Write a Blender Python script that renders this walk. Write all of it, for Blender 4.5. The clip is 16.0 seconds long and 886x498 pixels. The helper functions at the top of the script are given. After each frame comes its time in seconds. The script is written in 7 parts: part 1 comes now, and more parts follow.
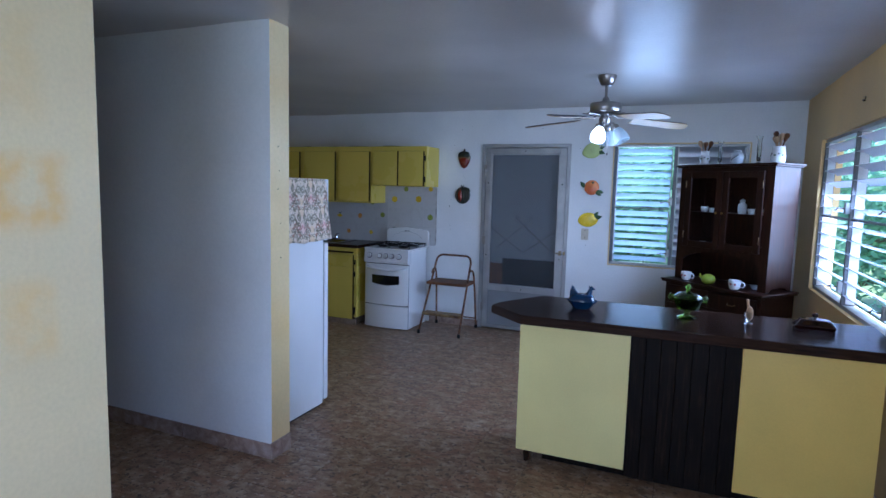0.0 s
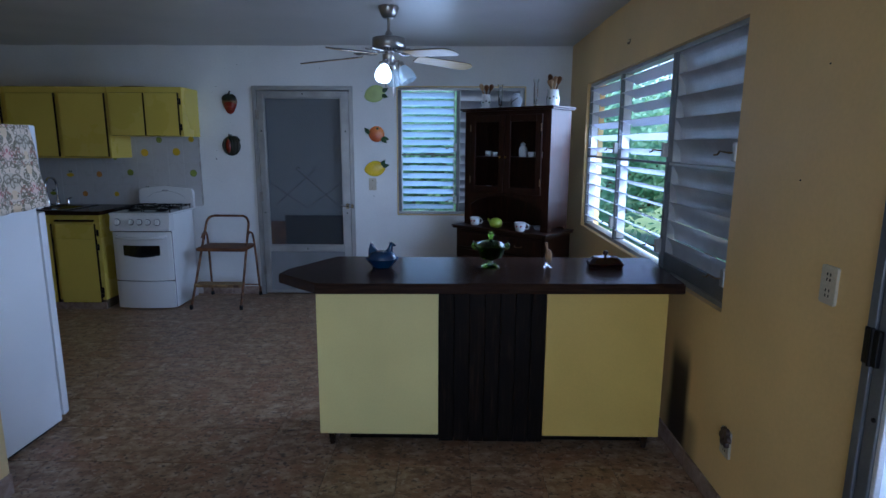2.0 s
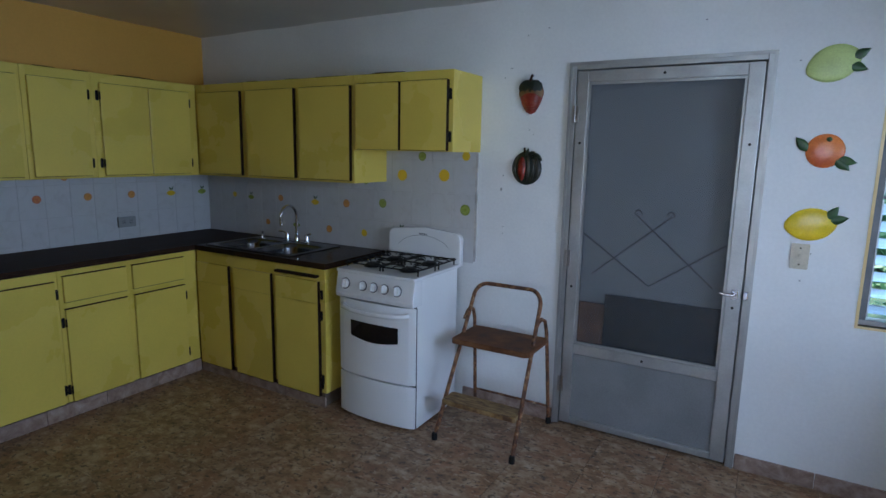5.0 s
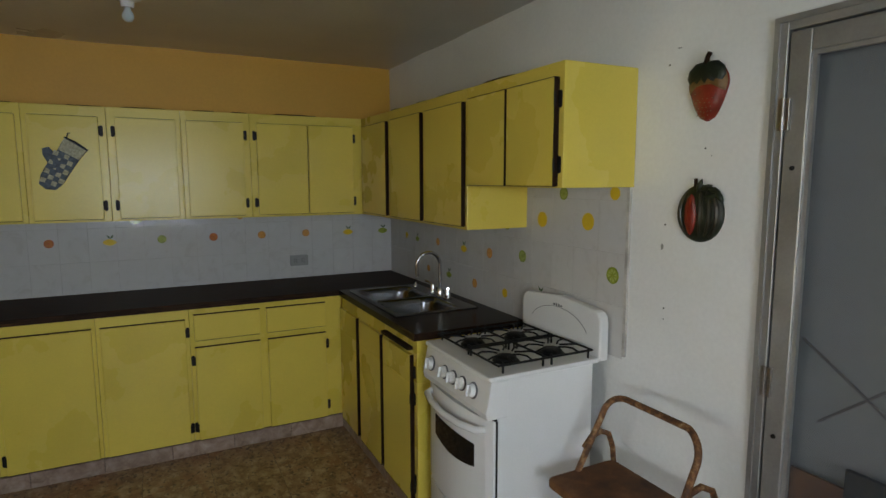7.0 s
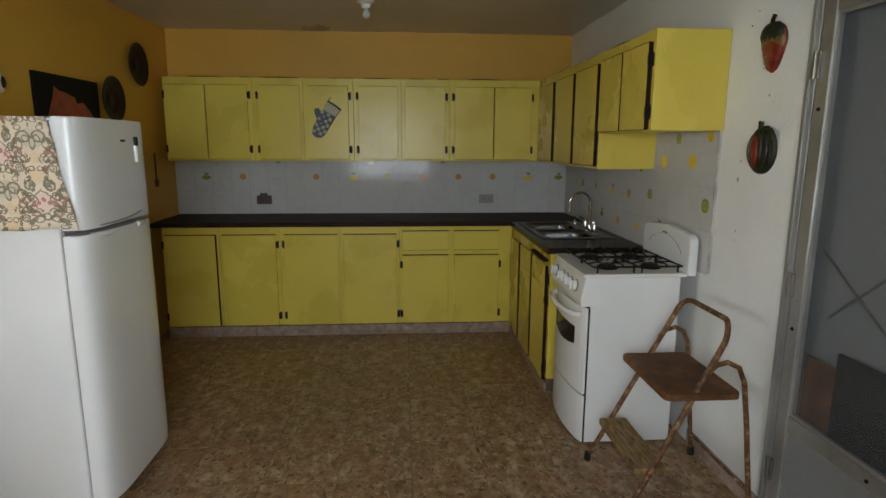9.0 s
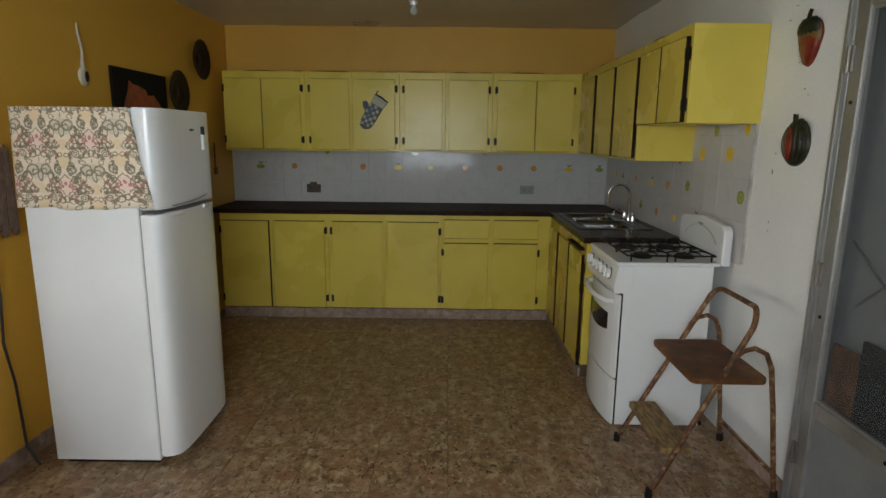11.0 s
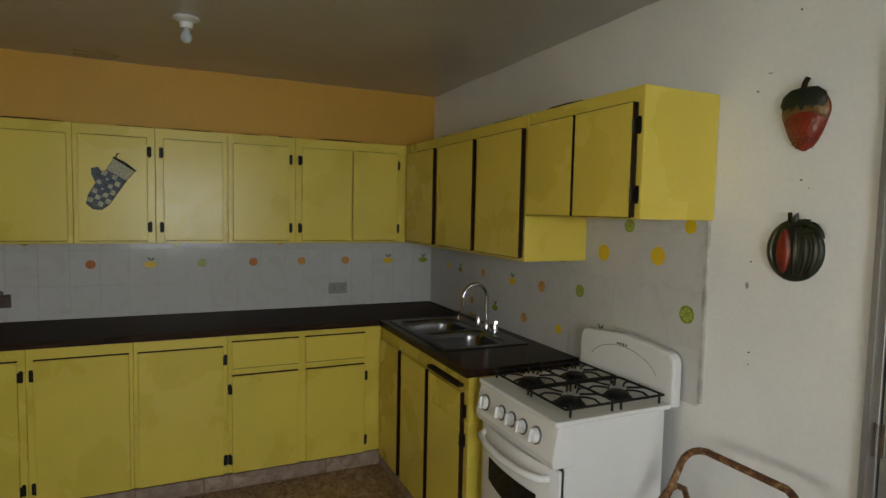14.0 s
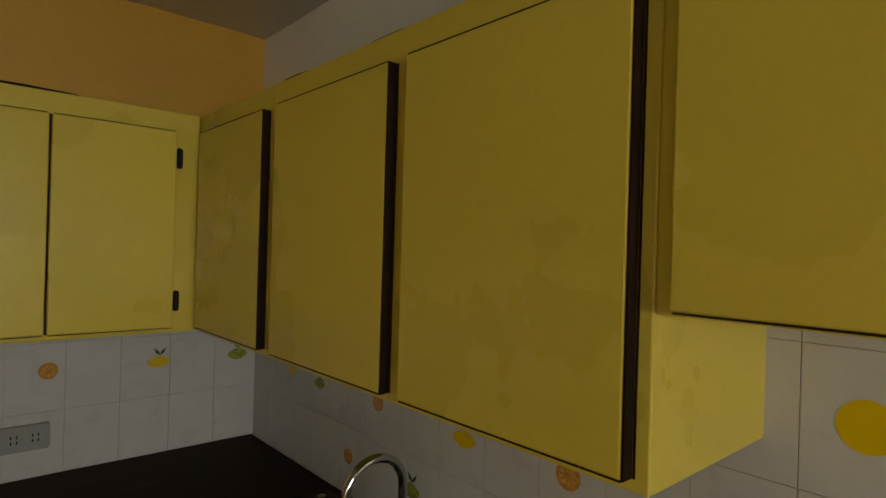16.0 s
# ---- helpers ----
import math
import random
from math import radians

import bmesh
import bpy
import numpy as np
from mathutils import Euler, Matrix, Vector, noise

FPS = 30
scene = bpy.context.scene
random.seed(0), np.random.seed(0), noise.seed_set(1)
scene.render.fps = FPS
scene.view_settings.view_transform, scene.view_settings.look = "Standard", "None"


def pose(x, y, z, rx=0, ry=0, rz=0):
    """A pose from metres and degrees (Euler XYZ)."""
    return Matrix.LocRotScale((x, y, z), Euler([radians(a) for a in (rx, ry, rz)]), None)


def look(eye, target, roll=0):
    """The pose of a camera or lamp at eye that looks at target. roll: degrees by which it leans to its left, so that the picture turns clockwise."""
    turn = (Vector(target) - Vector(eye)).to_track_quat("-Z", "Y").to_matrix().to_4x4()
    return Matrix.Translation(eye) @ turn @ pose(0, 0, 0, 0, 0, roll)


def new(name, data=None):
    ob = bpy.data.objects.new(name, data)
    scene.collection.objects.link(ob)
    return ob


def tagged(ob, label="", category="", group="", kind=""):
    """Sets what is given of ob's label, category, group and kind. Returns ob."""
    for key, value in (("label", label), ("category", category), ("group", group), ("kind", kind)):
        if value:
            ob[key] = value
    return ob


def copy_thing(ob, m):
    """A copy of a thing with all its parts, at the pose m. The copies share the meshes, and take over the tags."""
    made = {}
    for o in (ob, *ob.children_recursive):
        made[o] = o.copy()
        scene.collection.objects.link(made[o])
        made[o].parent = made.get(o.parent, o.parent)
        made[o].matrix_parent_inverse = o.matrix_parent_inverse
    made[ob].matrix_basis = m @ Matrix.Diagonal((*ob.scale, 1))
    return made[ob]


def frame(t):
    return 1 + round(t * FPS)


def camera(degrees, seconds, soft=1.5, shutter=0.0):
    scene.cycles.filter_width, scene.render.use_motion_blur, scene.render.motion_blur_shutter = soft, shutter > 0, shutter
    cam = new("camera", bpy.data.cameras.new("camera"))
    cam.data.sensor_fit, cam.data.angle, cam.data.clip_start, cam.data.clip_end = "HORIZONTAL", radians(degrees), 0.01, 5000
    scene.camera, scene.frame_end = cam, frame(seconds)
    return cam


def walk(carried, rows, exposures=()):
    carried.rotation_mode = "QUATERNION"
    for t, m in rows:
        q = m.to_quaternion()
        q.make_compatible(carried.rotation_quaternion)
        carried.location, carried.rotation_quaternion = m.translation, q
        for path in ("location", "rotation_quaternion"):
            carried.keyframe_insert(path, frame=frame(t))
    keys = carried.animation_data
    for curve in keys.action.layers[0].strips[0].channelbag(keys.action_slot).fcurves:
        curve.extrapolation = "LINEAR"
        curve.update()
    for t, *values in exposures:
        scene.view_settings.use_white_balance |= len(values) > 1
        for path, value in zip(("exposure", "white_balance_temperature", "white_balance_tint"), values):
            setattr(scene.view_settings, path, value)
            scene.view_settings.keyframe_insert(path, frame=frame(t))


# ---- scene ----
cam = camera(75.7, 16.0)
METRES, EYE, TILT, LEAN, TURN = 10.19, 1.544, 0.0, 0.0, 22.6
ROWS = [
    (0.0, 0.0, 0.0, 0.0, 0.15, -6.03, -1.46),
    (0.5, -0.016, -0.0169, -0.0017, -8.59, -7.78, -1.07),
    (1.0, -0.028, -0.0162, -0.0022, -15.0, -8.51, -0.78),
    (1.5, -0.024, 0.0096, -0.0007, -19.28, -9.37, -0.48),
    (2.0, 0.0029, 0.0434, -0.0032, -21.73, -10.51, -0.29),
    (2.5, 0.0306, 0.0794, -0.0034, -22.45, -10.95, -0.34),
    (3.0, 0.0512, 0.1209, -0.0012, -20.28, -10.58, -0.48),
    (3.5, 0.0655, 0.1661, 0.0, -15.58, -10.18, -0.83),
    (4.0, 0.0577, 0.2152, 0.0004, -8.11, -9.8, -1.07),
    (4.5, 0.0378, 0.2601, -0.0007, 0.99, -9.18, -1.28),
    (5.0, 0.0167, 0.3041, 0.0017, 7.72, -9.7, -1.06),
    (7.5, 0.0858, 0.4415, 0.0044, 48.27, -6.78, -0.06),
    (8.0, 0.1122, 0.4233, -0.0015, 54.75, -7.59, -0.16),
    (8.5, 0.1413, 0.4118, -0.0011, 59.83, -8.74, -0.15),
    (9.0, 0.1674, 0.4149, -0.0046, 63.44, -10.44, -0.24),
    (9.5, 0.1796, 0.4109, -0.0068, 66.09, -11.15, -0.41),
    (10.0, 0.1835, 0.41, -0.0063, 67.65, -11.44, -0.55),
    (12.5, 0.162, 0.4063, -0.0049, 66.96, -10.05, -0.91),
    (13.0, 0.1354, 0.3984, -0.0014, 61.49, -7.75, -0.96),
    (13.5, 0.0985, 0.4088, 0.001, 53.91, -5.68, -1.1),
    (14.0, 0.0581, 0.4331, 0.003, 42.78, -3.83, -1.21),
    (14.5, 0.0254, 0.4681, 0.0088, 33.12, -1.78, -1.32),
    (15.0, -0.0079, 0.5027, 0.0104, 25.9, -0.85, -1.36),
    (15.5, -0.0427, 0.5385, 0.009, 22.66, -0.35, -1.51),
    (16.0, -0.0751, 0.5711, 0.0079, 25.79, -0.05, -1.66),
]
EXPOSURES = [(0.0, 2.22, 5000, 24), (1.5, 1.55, 4850, 23), (2.2, 1.53, 5200, 21), (3.2, 2.15, 5350, 26), (4.0, 2.0, 5400, 23), (5.0, 2.3, 5500, 19), (7.5, 2.45, 7800, 16), (10.0, 2.4, 7950, 16), (12.5, 2.35, 7800, 16), (14.5, 2.5, 8900, 16), (16.0, 2.45, 10200, 20)]
walk(cam, [(t, pose(0, 0, EYE, TILT, LEAN, TURN) @ pose(METRES * x, METRES * y, METRES * z, 90 + pitch, roll, yaw)) for t, x, y, z, yaw, pitch, roll in ROWS], EXPOSURES)

# ---- world, sun and lamps ----
world = bpy.data.worlds.new("world")
scene.world = world
world.use_nodes = True
wn = world.node_tree
sky = wn.nodes.new("ShaderNodeTexSky")
sky.sky_type = 'NISHITA'
sky.sun_disc = False
sky.sun_elevation = radians(57)
sky.sun_rotation = radians(213.7)
wn.links.new(sky.outputs[0], wn.nodes["Background"].inputs[0])
wn.nodes["Background"].inputs[1].default_value = 0.15
sun_data = bpy.data.lights.new("sun", 'SUN')
sun_data.energy = 5.0
sun_data.angle = radians(0.5)
sun_data.color = (1.0, 0.94, 0.85)
sun = new("sun", sun_data)
sun.matrix_world = look((0, 0, 0), (0.3, 0.45, -0.84))
lamp_data = bpy.data.lights.new("fan_bulb", 'POINT')
lamp_data.energy = 0.25
lamp_data.color = (0.85, 0.93, 1.0)
lamp_data.shadow_soft_size = 0.05
lamp = new("fan_bulb", lamp_data)
lamp.location = (-0.617, 4.24, 1.885)
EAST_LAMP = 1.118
# Area lamps added in place of sky light; south and east openings are unseen.
for name, w, h, m, watts in (("unseen_south_sky_lamp", 2.2, 1.2, pose(-0.4, -2.93, 1.4, 90, 0, 0), 8.0), ("unseen_east_sky_lamp", 1.8, 1.2, pose(1.02, -1.2, 1.4, 78, 0, 90), 5.5),
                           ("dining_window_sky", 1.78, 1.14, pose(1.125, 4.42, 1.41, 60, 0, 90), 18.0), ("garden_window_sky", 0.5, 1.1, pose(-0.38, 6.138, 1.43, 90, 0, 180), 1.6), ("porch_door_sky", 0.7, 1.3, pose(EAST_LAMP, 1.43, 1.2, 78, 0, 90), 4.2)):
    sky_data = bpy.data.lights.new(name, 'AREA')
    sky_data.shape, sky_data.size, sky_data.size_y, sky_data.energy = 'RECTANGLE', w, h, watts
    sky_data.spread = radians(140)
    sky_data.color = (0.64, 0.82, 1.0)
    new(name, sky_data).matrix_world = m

# ---- materials ----


def material(name, col, rough=0.6, metal=0.0, var=0.12, scale=4.0, grain=0.05, gscale=120.0, bump=0.1,
             stretch=(1, 1, 1), tint=None, spec=0.5, coat=0.0, each=0.0):
    """Paint, plaster, metal: a base colour that wavers at two scales, with fine relief."""
    m = bpy.data.materials.new(name)
    m.use_nodes = True
    t = m.node_tree
    b = t.nodes["Principled BSDF"]
    co = t.nodes.new("ShaderNodeTexCoord")
    mp = t.nodes.new("ShaderNodeMapping")
    mp.inputs["Scale"].default_value = stretch
    t.links.new(co.outputs["Object"], mp.inputs[0])
    info = t.nodes.new("ShaderNodeObjectInfo")
    off = t.nodes.new("ShaderNodeMath")
    off.operation = 'MULTIPLY'
    off.inputs[1].default_value = 37.0
    t.links.new(info.outputs["Random"], off.inputs[0])
    t.links.new(off.outputs[0], mp.inputs["Location"])
    n1, n2 = t.nodes.new("ShaderNodeTexNoise"), t.nodes.new("ShaderNodeTexNoise")
    n1.inputs["Scale"].default_value, n1.inputs["Detail"].default_value = scale, 5
    n2.inputs["Scale"].default_value, n2.inputs["Detail"].default_value = gscale, 3
    for n in (n1, n2):
        t.links.new(mp.outputs[0], n.inputs["Vector"])
    mix = t.nodes.new("ShaderNodeMix")
    mix.data_type = 'RGBA'
    dark = tint if tint else tuple(c * (1 - var * 1.6) for c in col)
    light = tuple(min(1, c * (1 + var * 0.7)) for c in col)
    mix.inputs[6].default_value, mix.inputs[7].default_value = (*dark, 1), (*light, 1)
    r1 = t.nodes.new("ShaderNodeMapRange")
    r1.inputs[1].default_value, r1.inputs[2].default_value = 0.3, 0.7
    t.links.new(n1.outputs[0], r1.inputs[0])
    t.links.new(r1.outputs[0], mix.inputs[0])
    hsv = t.nodes.new("ShaderNodeHueSaturation")
    r2 = t.nodes.new("ShaderNodeMapRange")
    r2.inputs[1].default_value, r2.inputs[2].default_value = 0.25, 0.75
    r2.inputs[3].default_value, r2.inputs[4].default_value = 1 - grain * 2, 1 + grain * 2
    t.links.new(n2.outputs[0], r2.inputs[0])
    if each:
        r3 = t.nodes.new("ShaderNodeMapRange")
        r3.inputs[3].default_value, r3.inputs[4].default_value = 1 - each, 1 + each
        t.links.new(info.outputs["Random"], r3.inputs[0])
        mu = t.nodes.new("ShaderNodeMath")
        mu.operation = 'MULTIPLY'
        t.links.new(r2.outputs[0], mu.inputs[0])
        t.links.new(r3.outputs[0], mu.inputs[1])
        t.links.new(mu.outputs[0], hsv.inputs["Value"])
    else:
        t.links.new(r2.outputs[0], hsv.inputs["Value"])
    t.links.new(mix.outputs[2], hsv.inputs["Color"])
    t.links.new(hsv.outputs[0], b.inputs["Base Color"])
    r4 = t.nodes.new("ShaderNodeMapRange")
    r4.inputs[3].default_value, r4.inputs[4].default_value = max(0.03, rough * 0.8), min(1, rough * 1.2)
    t.links.new(n1.outputs[0], r4.inputs[0])
    t.links.new(r4.outputs[0], b.inputs["Roughness"])
    b.inputs["Metallic"].default_value = metal
    b.inputs["Specular IOR Level"].default_value = spec
    b.inputs["Coat Weight"].default_value = coat
    if bump:
        bp = t.nodes.new("ShaderNodeBump")
        bp.inputs["Strength"].default_value, bp.inputs["Distance"].default_value = bump, 0.004
        ad = t.nodes.new("ShaderNodeMath")
        ad.operation = 'MULTIPLY_ADD'
        ad.inputs[1].default_value = 2.0
        t.links.new(n1.outputs[0], ad.inputs[0])
        t.links.new(n2.outputs[0], ad.inputs[2])
        t.links.new(ad.outputs[0], bp.inputs["Height"])
        t.links.new(bp.outputs[0], b.inputs["Normal"])
    return m


def ramp_material(name, stops, scale, detail=8.0, rough=0.5, bump=0.15, stretch=(1, 1, 1), distort=0.0, each=0.1, spec=0.5, coat=0.0, bdist=0.003):
    """Stone, wood, rust: noise through a row of colours."""
    m = bpy.data.materials.new(name)
    m.use_nodes = True
    t = m.node_tree
    b = t.nodes["Principled BSDF"]
    co, mp, info = (t.nodes.new(k) for k in ("ShaderNodeTexCoord", "ShaderNodeMapping", "ShaderNodeObjectInfo"))
    mp.inputs["Scale"].default_value = stretch
    t.links.new(co.outputs["Object"], mp.inputs[0])
    off = t.nodes.new("ShaderNodeMath")
    off.operation = 'MULTIPLY'
    off.inputs[1].default_value = 53.0
    t.links.new(info.outputs["Random"], off.inputs[0])
    t.links.new(off.outputs[0], mp.inputs["Location"])
    n = t.nodes.new("ShaderNodeTexNoise")
    n.inputs["Scale"].default_value, n.inputs["Detail"].default_value, n.inputs["Distortion"].default_value = scale, detail, distort
    n.inputs["Roughness"].default_value = 0.62
    t.links.new(mp.outputs[0], n.inputs["Vector"])
    cr = t.nodes.new("ShaderNodeValToRGB")
    el = cr.color_ramp.elements
    while len(el) < len(stops):
        el.new(0.5)
    for e, (p, c) in zip(el, stops):
        e.position, e.color = p, (*c, 1)
    t.links.new(n.outputs[0], cr.inputs[0])
    hsv = t.nodes.new("ShaderNodeHueSaturation")
    r3 = t.nodes.new("ShaderNodeMapRange")
    r3.inputs[3].default_value, r3.inputs[4].default_value = 1 - each, 1 + each
    t.links.new(info.outputs["Random"], r3.inputs[0])
    t.links.new(r3.outputs[0], hsv.inputs["Value"])
    t.links.new(cr.outputs[0], hsv.inputs["Color"])
    t.links.new(hsv.outputs[0], b.inputs["Base Color"])
    r4 = t.nodes.new("ShaderNodeMapRange")
    r4.inputs[3].default_value, r4.inputs[4].default_value = max(0.03, rough * 0.7), min(1, rough * 1.3)
    t.links.new(n.outputs[0], r4.inputs[0])
    t.links.new(r4.outputs[0], b.inputs["Roughness"])
    b.inputs["Specular IOR Level"].default_value = spec
    b.inputs["Coat Weight"].default_value = coat
    bp = t.nodes.new("ShaderNodeBump")
    bp.inputs["Strength"].default_value, bp.inputs["Distance"].default_value = bump, bdist
    t.links.new(n.outputs[0], bp.inputs["Height"])
    t.links.new(bp.outputs[0], b.inputs["Normal"])
    return m


def glass(name, col, rough=0.02, ior=1.45):
    m = bpy.data.materials.new(name)
    m.use_nodes = True
    b = m.node_tree.nodes["Principled BSDF"]
    b.inputs["Base Color"].default_value = (*col, 1)
    b.inputs["Transmission Weight"].default_value = 1.0
    b.inputs["Roughness"].default_value, b.inputs["IOR"].default_value = rough, ior
    return m


def translucent(name, col, share):
    """Thin painted or frosted sheet that lets some daylight through."""
    m = material(name, col, 0.35, var=0.05, bump=0.03)
    t = m.node_tree
    tr, mx = t.nodes.new("ShaderNodeBsdfTranslucent"), t.nodes.new("ShaderNodeMixShader")
    tr.inputs[0].default_value = (*col, 1)
    mx.inputs[0].default_value = share
    t.links.new(t.nodes["Principled BSDF"].outputs[0], mx.inputs[1])
    t.links.new(tr.outputs[0], mx.inputs[2])
    t.links.new(mx.outputs[0], t.nodes["Material Output"].inputs[0])
    return m


def sheer(name, col, share):
    """A screen or dusty pane: part see-through."""
    m = material(name, col, 0.55, var=0.1, scale=3, bump=0.05)
    t = m.node_tree
    tr, mx = t.nodes.new("ShaderNodeBsdfTransparent"), t.nodes.new("ShaderNodeMixShader")
    mx.inputs[0].default_value = share
    t.links.new(t.nodes["Principled BSDF"].outputs[0], mx.inputs[1])
    t.links.new(tr.outputs[0], mx.inputs[2])
    t.links.new(mx.outputs[0], t.nodes["Material Output"].inputs[0])
    return m


def glow(name, col, strength):
    m = bpy.data.materials.new(name)
    m.use_nodes = True
    b = m.node_tree.nodes["Principled BSDF"]
    b.inputs["Base Color"].default_value = (0.9, 0.9, 0.9, 1)
    b.inputs["Emission Color"].default_value = (*col, 1)
    b.inputs["Emission Strength"].default_value = strength
    return m


def damask(name):
    """Cream cotton printed with a half-drop repeat: scrolled hearts, berry clusters and acanthus leaves."""
    m = material(name, (0.75, 0.62, 0.48), 0.9, var=0.05, scale=20, gscale=700, bump=0.15)
    t = m.node_tree
    b = t.nodes["Principled BSDF"]
    uv = t.nodes.new("ShaderNodeTexCoord")
    wob = t.nodes.new("ShaderNodeTexNoise")
    wob.inputs["Scale"].default_value, wob.inputs["Detail"].default_value = 75.0, 2.0
    t.links.new(uv.outputs["UV"], wob.inputs["Vector"])
    sep, jog = t.nodes.new("ShaderNodeSeparateXYZ"), t.nodes.new("ShaderNodeSeparateColor")
    t.links.new(uv.outputs["UV"], sep.inputs[0])
    t.links.new(wob.outputs["Color"], jog.inputs[0])

    def op(kind, a, c=None):
        n = t.nodes.new("ShaderNodeMath")
        n.operation = kind
        for i, v in enumerate((a, c)):
            if v is None:
                continue
            if isinstance(v, (int, float)):
                n.inputs[i].default_value = v
            else:
                t.links.new(v, n.inputs[i])
        return n.outputs[0]

    W, H = 0.1085, 0.18
    fu = op('ADD', sep.outputs[0], op('MULTIPLY', op('SUBTRACT', jog.outputs[0], 0.5), 0.012))
    fv = op('ADD', sep.outputs[1], op('MULTIPLY', op('SUBTRACT', jog.outputs[1], 0.5), 0.012))
    down = op('ADD', fv, 1.24)
    row = op('FLOOR', op('DIVIDE', down, H))
    y = op('SUBTRACT', op('MODULO', down, H), H / 2)
    ax = op('PINGPONG', op('ADD', op('ADD', fu, 1.739), op('MULTIPLY', row, W)), W)
    bx = op('SUBTRACT', W, ax)

    def away(x, cx, cy, sx=1.0, sy=1.0, turn=0.0):
        """Distance from a centre, squeezed along two turned axes."""
        c, s = math.cos(radians(turn)), math.sin(radians(turn))
        p, q = op('SUBTRACT', x, cx), op('SUBTRACT', y, cy)
        g = op('DIVIDE', op('ADD', op('MULTIPLY', p, c), op('MULTIPLY', q, s)), sx)
        k = op('DIVIDE', op('SUBTRACT', op('MULTIPLY', q, c), op('MULTIPLY', p, s)), sy)
        return op('SQRT', op('ADD', op('MULTIPLY', g, g), op('MULTIPLY', k, k)))

    def blob(x, cx, cy, rx, ry, turn=0.0):
        return op('LESS_THAN', away(x, cx, cy, rx, ry, turn), 1.0)

    def ring(x, cx, cy, r, w, squash=1.0):
        return op('LESS_THAN', op('ABSOLUTE', op('SUBTRACT', away(x, cx, cy, 1.0, squash), r)), w)

    def any_of(*ms):
        a = ms[0]
        for k in ms[1:]:
            a = op('MAXIMUM', a, k)
        return a

    fray = op('GREATER_THAN', jog.outputs[2], 0.42)

    def over(under, col, fac, strength=1.0):
        x = t.nodes.new("ShaderNodeMix")
        x.data_type = 'RGBA'
        t.links.new(under, x.inputs[6])
        x.inputs[7].default_value = (*col, 1)
        t.links.new(op('MULTIPLY', fac, strength), x.inputs[0])
        return x.outputs[2]

    c = b.inputs["Base Color"].links[0].from_socket
    c = over(c, (0.76, 0.56, 0.47), blob(bx, 0.0, 0.062, 0.05, 0.04), 0.8)
    c = over(c, (0.72, 0.52, 0.28), any_of(blob(bx, 0.0, -0.045, 0.022, 0.028), blob(ax, 0.0, 0.07, 0.016, 0.022)), 0.55)
    pale = any_of(blob(ax, 0.0, 0.0, 0.045, 0.034), blob(bx, 0.026, -0.012, 0.016, 0.018))
    c = over(c, (0.5, 0.45, 0.33), pale, 0.55)
    leaf = any_of(blob(ax, 0.062, 0.022, 0.011, 0.026, -25), blob(ax, 0.05, 0.088, 0.02, 0.01, 30), blob(ax, 0.078, -0.03, 0.009, 0.018, 30), blob(ax, 0.04, -0.06, 0.009, 0.02, -50), blob(ax, 0.014, -0.08, 0.006, 0.014, 35), blob(ax, 0.07, 0.075, 0.007, 0.018, 15), blob(ax, 0.02, 0.08, 0.006, 0.014, -35), blob(ax, 0.082, -0.062, 0.007, 0.015, 20), blob(bx, 0.03, 0.085, 0.014, 0.008, -20))
    c = over(c, (0.2, 0.17, 0.105), op('MULTIPLY', leaf, fray), 0.9)
    rust = any_of(blob(ax, 0.042, 0.046, 0.009, 0.022, 30), blob(ax, 0.03, 0.06, 0.007, 0.014, 60), blob(ax, 0.06, 0.062, 0.006, 0.02, -10), blob(bx, 0.03, -0.075, 0.008, 0.016, 40), blob(ax, 0.03, -0.082, 0.006, 0.014, 70), blob(ax, 0.08, 0.055, 0.006, 0.015, 30))
    c = over(c, (0.32, 0.12, 0.075), op('MULTIPLY', rust, fray), 0.8)
    lines = any_of(ring(ax, 0.026, -0.006, 0.021, 0.0036, 0.95), ring(ax, 0.018, 0.002, 0.011, 0.0026), ring(ax, 0.0, 0.018, 0.009, 0.0022, 2.2), ring(bx, 0.028, -0.012, 0.015, 0.003, 1.15), ring(bx, 0.022, -0.012, 0.006, 0.0022),
                   ring(ax, 0.055, 0.078, 0.014, 0.0026), ring(bx, 0.02, 0.086, 0.011, 0.0022), blob(ax, 0.0, -0.046, 0.0025, 0.009))
    arch = op('MULTIPLY', op('LESS_THAN', op('ABSOLUTE', op('SUBTRACT', op('SUBTRACT', y, 0.008), op('MULTIPLY', bx, 0.95))), 0.0032), op('LESS_THAN', bx, 0.05))
    lines = any_of(lines, ring(ax, 0.072, 0.046, 0.021, 0.0022), ring(ax, 0.046, 0.02, 0.013, 0.002, 1.7), ring(ax, 0.0, -0.075, 0.01, 0.0022, 1.3), ring(ax, 0.038, -0.038, 0.011, 0.0022, 0.7), ring(ax, 0.086, 0.0, 0.007, 0.002, 1.6), ring(bx, 0.034, 0.03, 0.009, 0.002, 1.5), ring(ax, 0.06, -0.074, 0.013, 0.0024), ring(ax, 0.06, -0.074, 0.006, 0.002), ring(ax, 0.022, -0.066, 0.012, 0.0024, 0.8), ring(ax, 0.036, 0.074, 0.008, 0.0022, 1.5), ring(bx, 0.012, -0.07, 0.008, 0.002), ring(bx, 0.045, 0.075, 0.007, 0.002, 1.6))
    c = over(c, (0.17, 0.14, 0.095), lines, 0.82)
    c = over(c, (0.24, 0.15, 0.09), arch, 0.75)
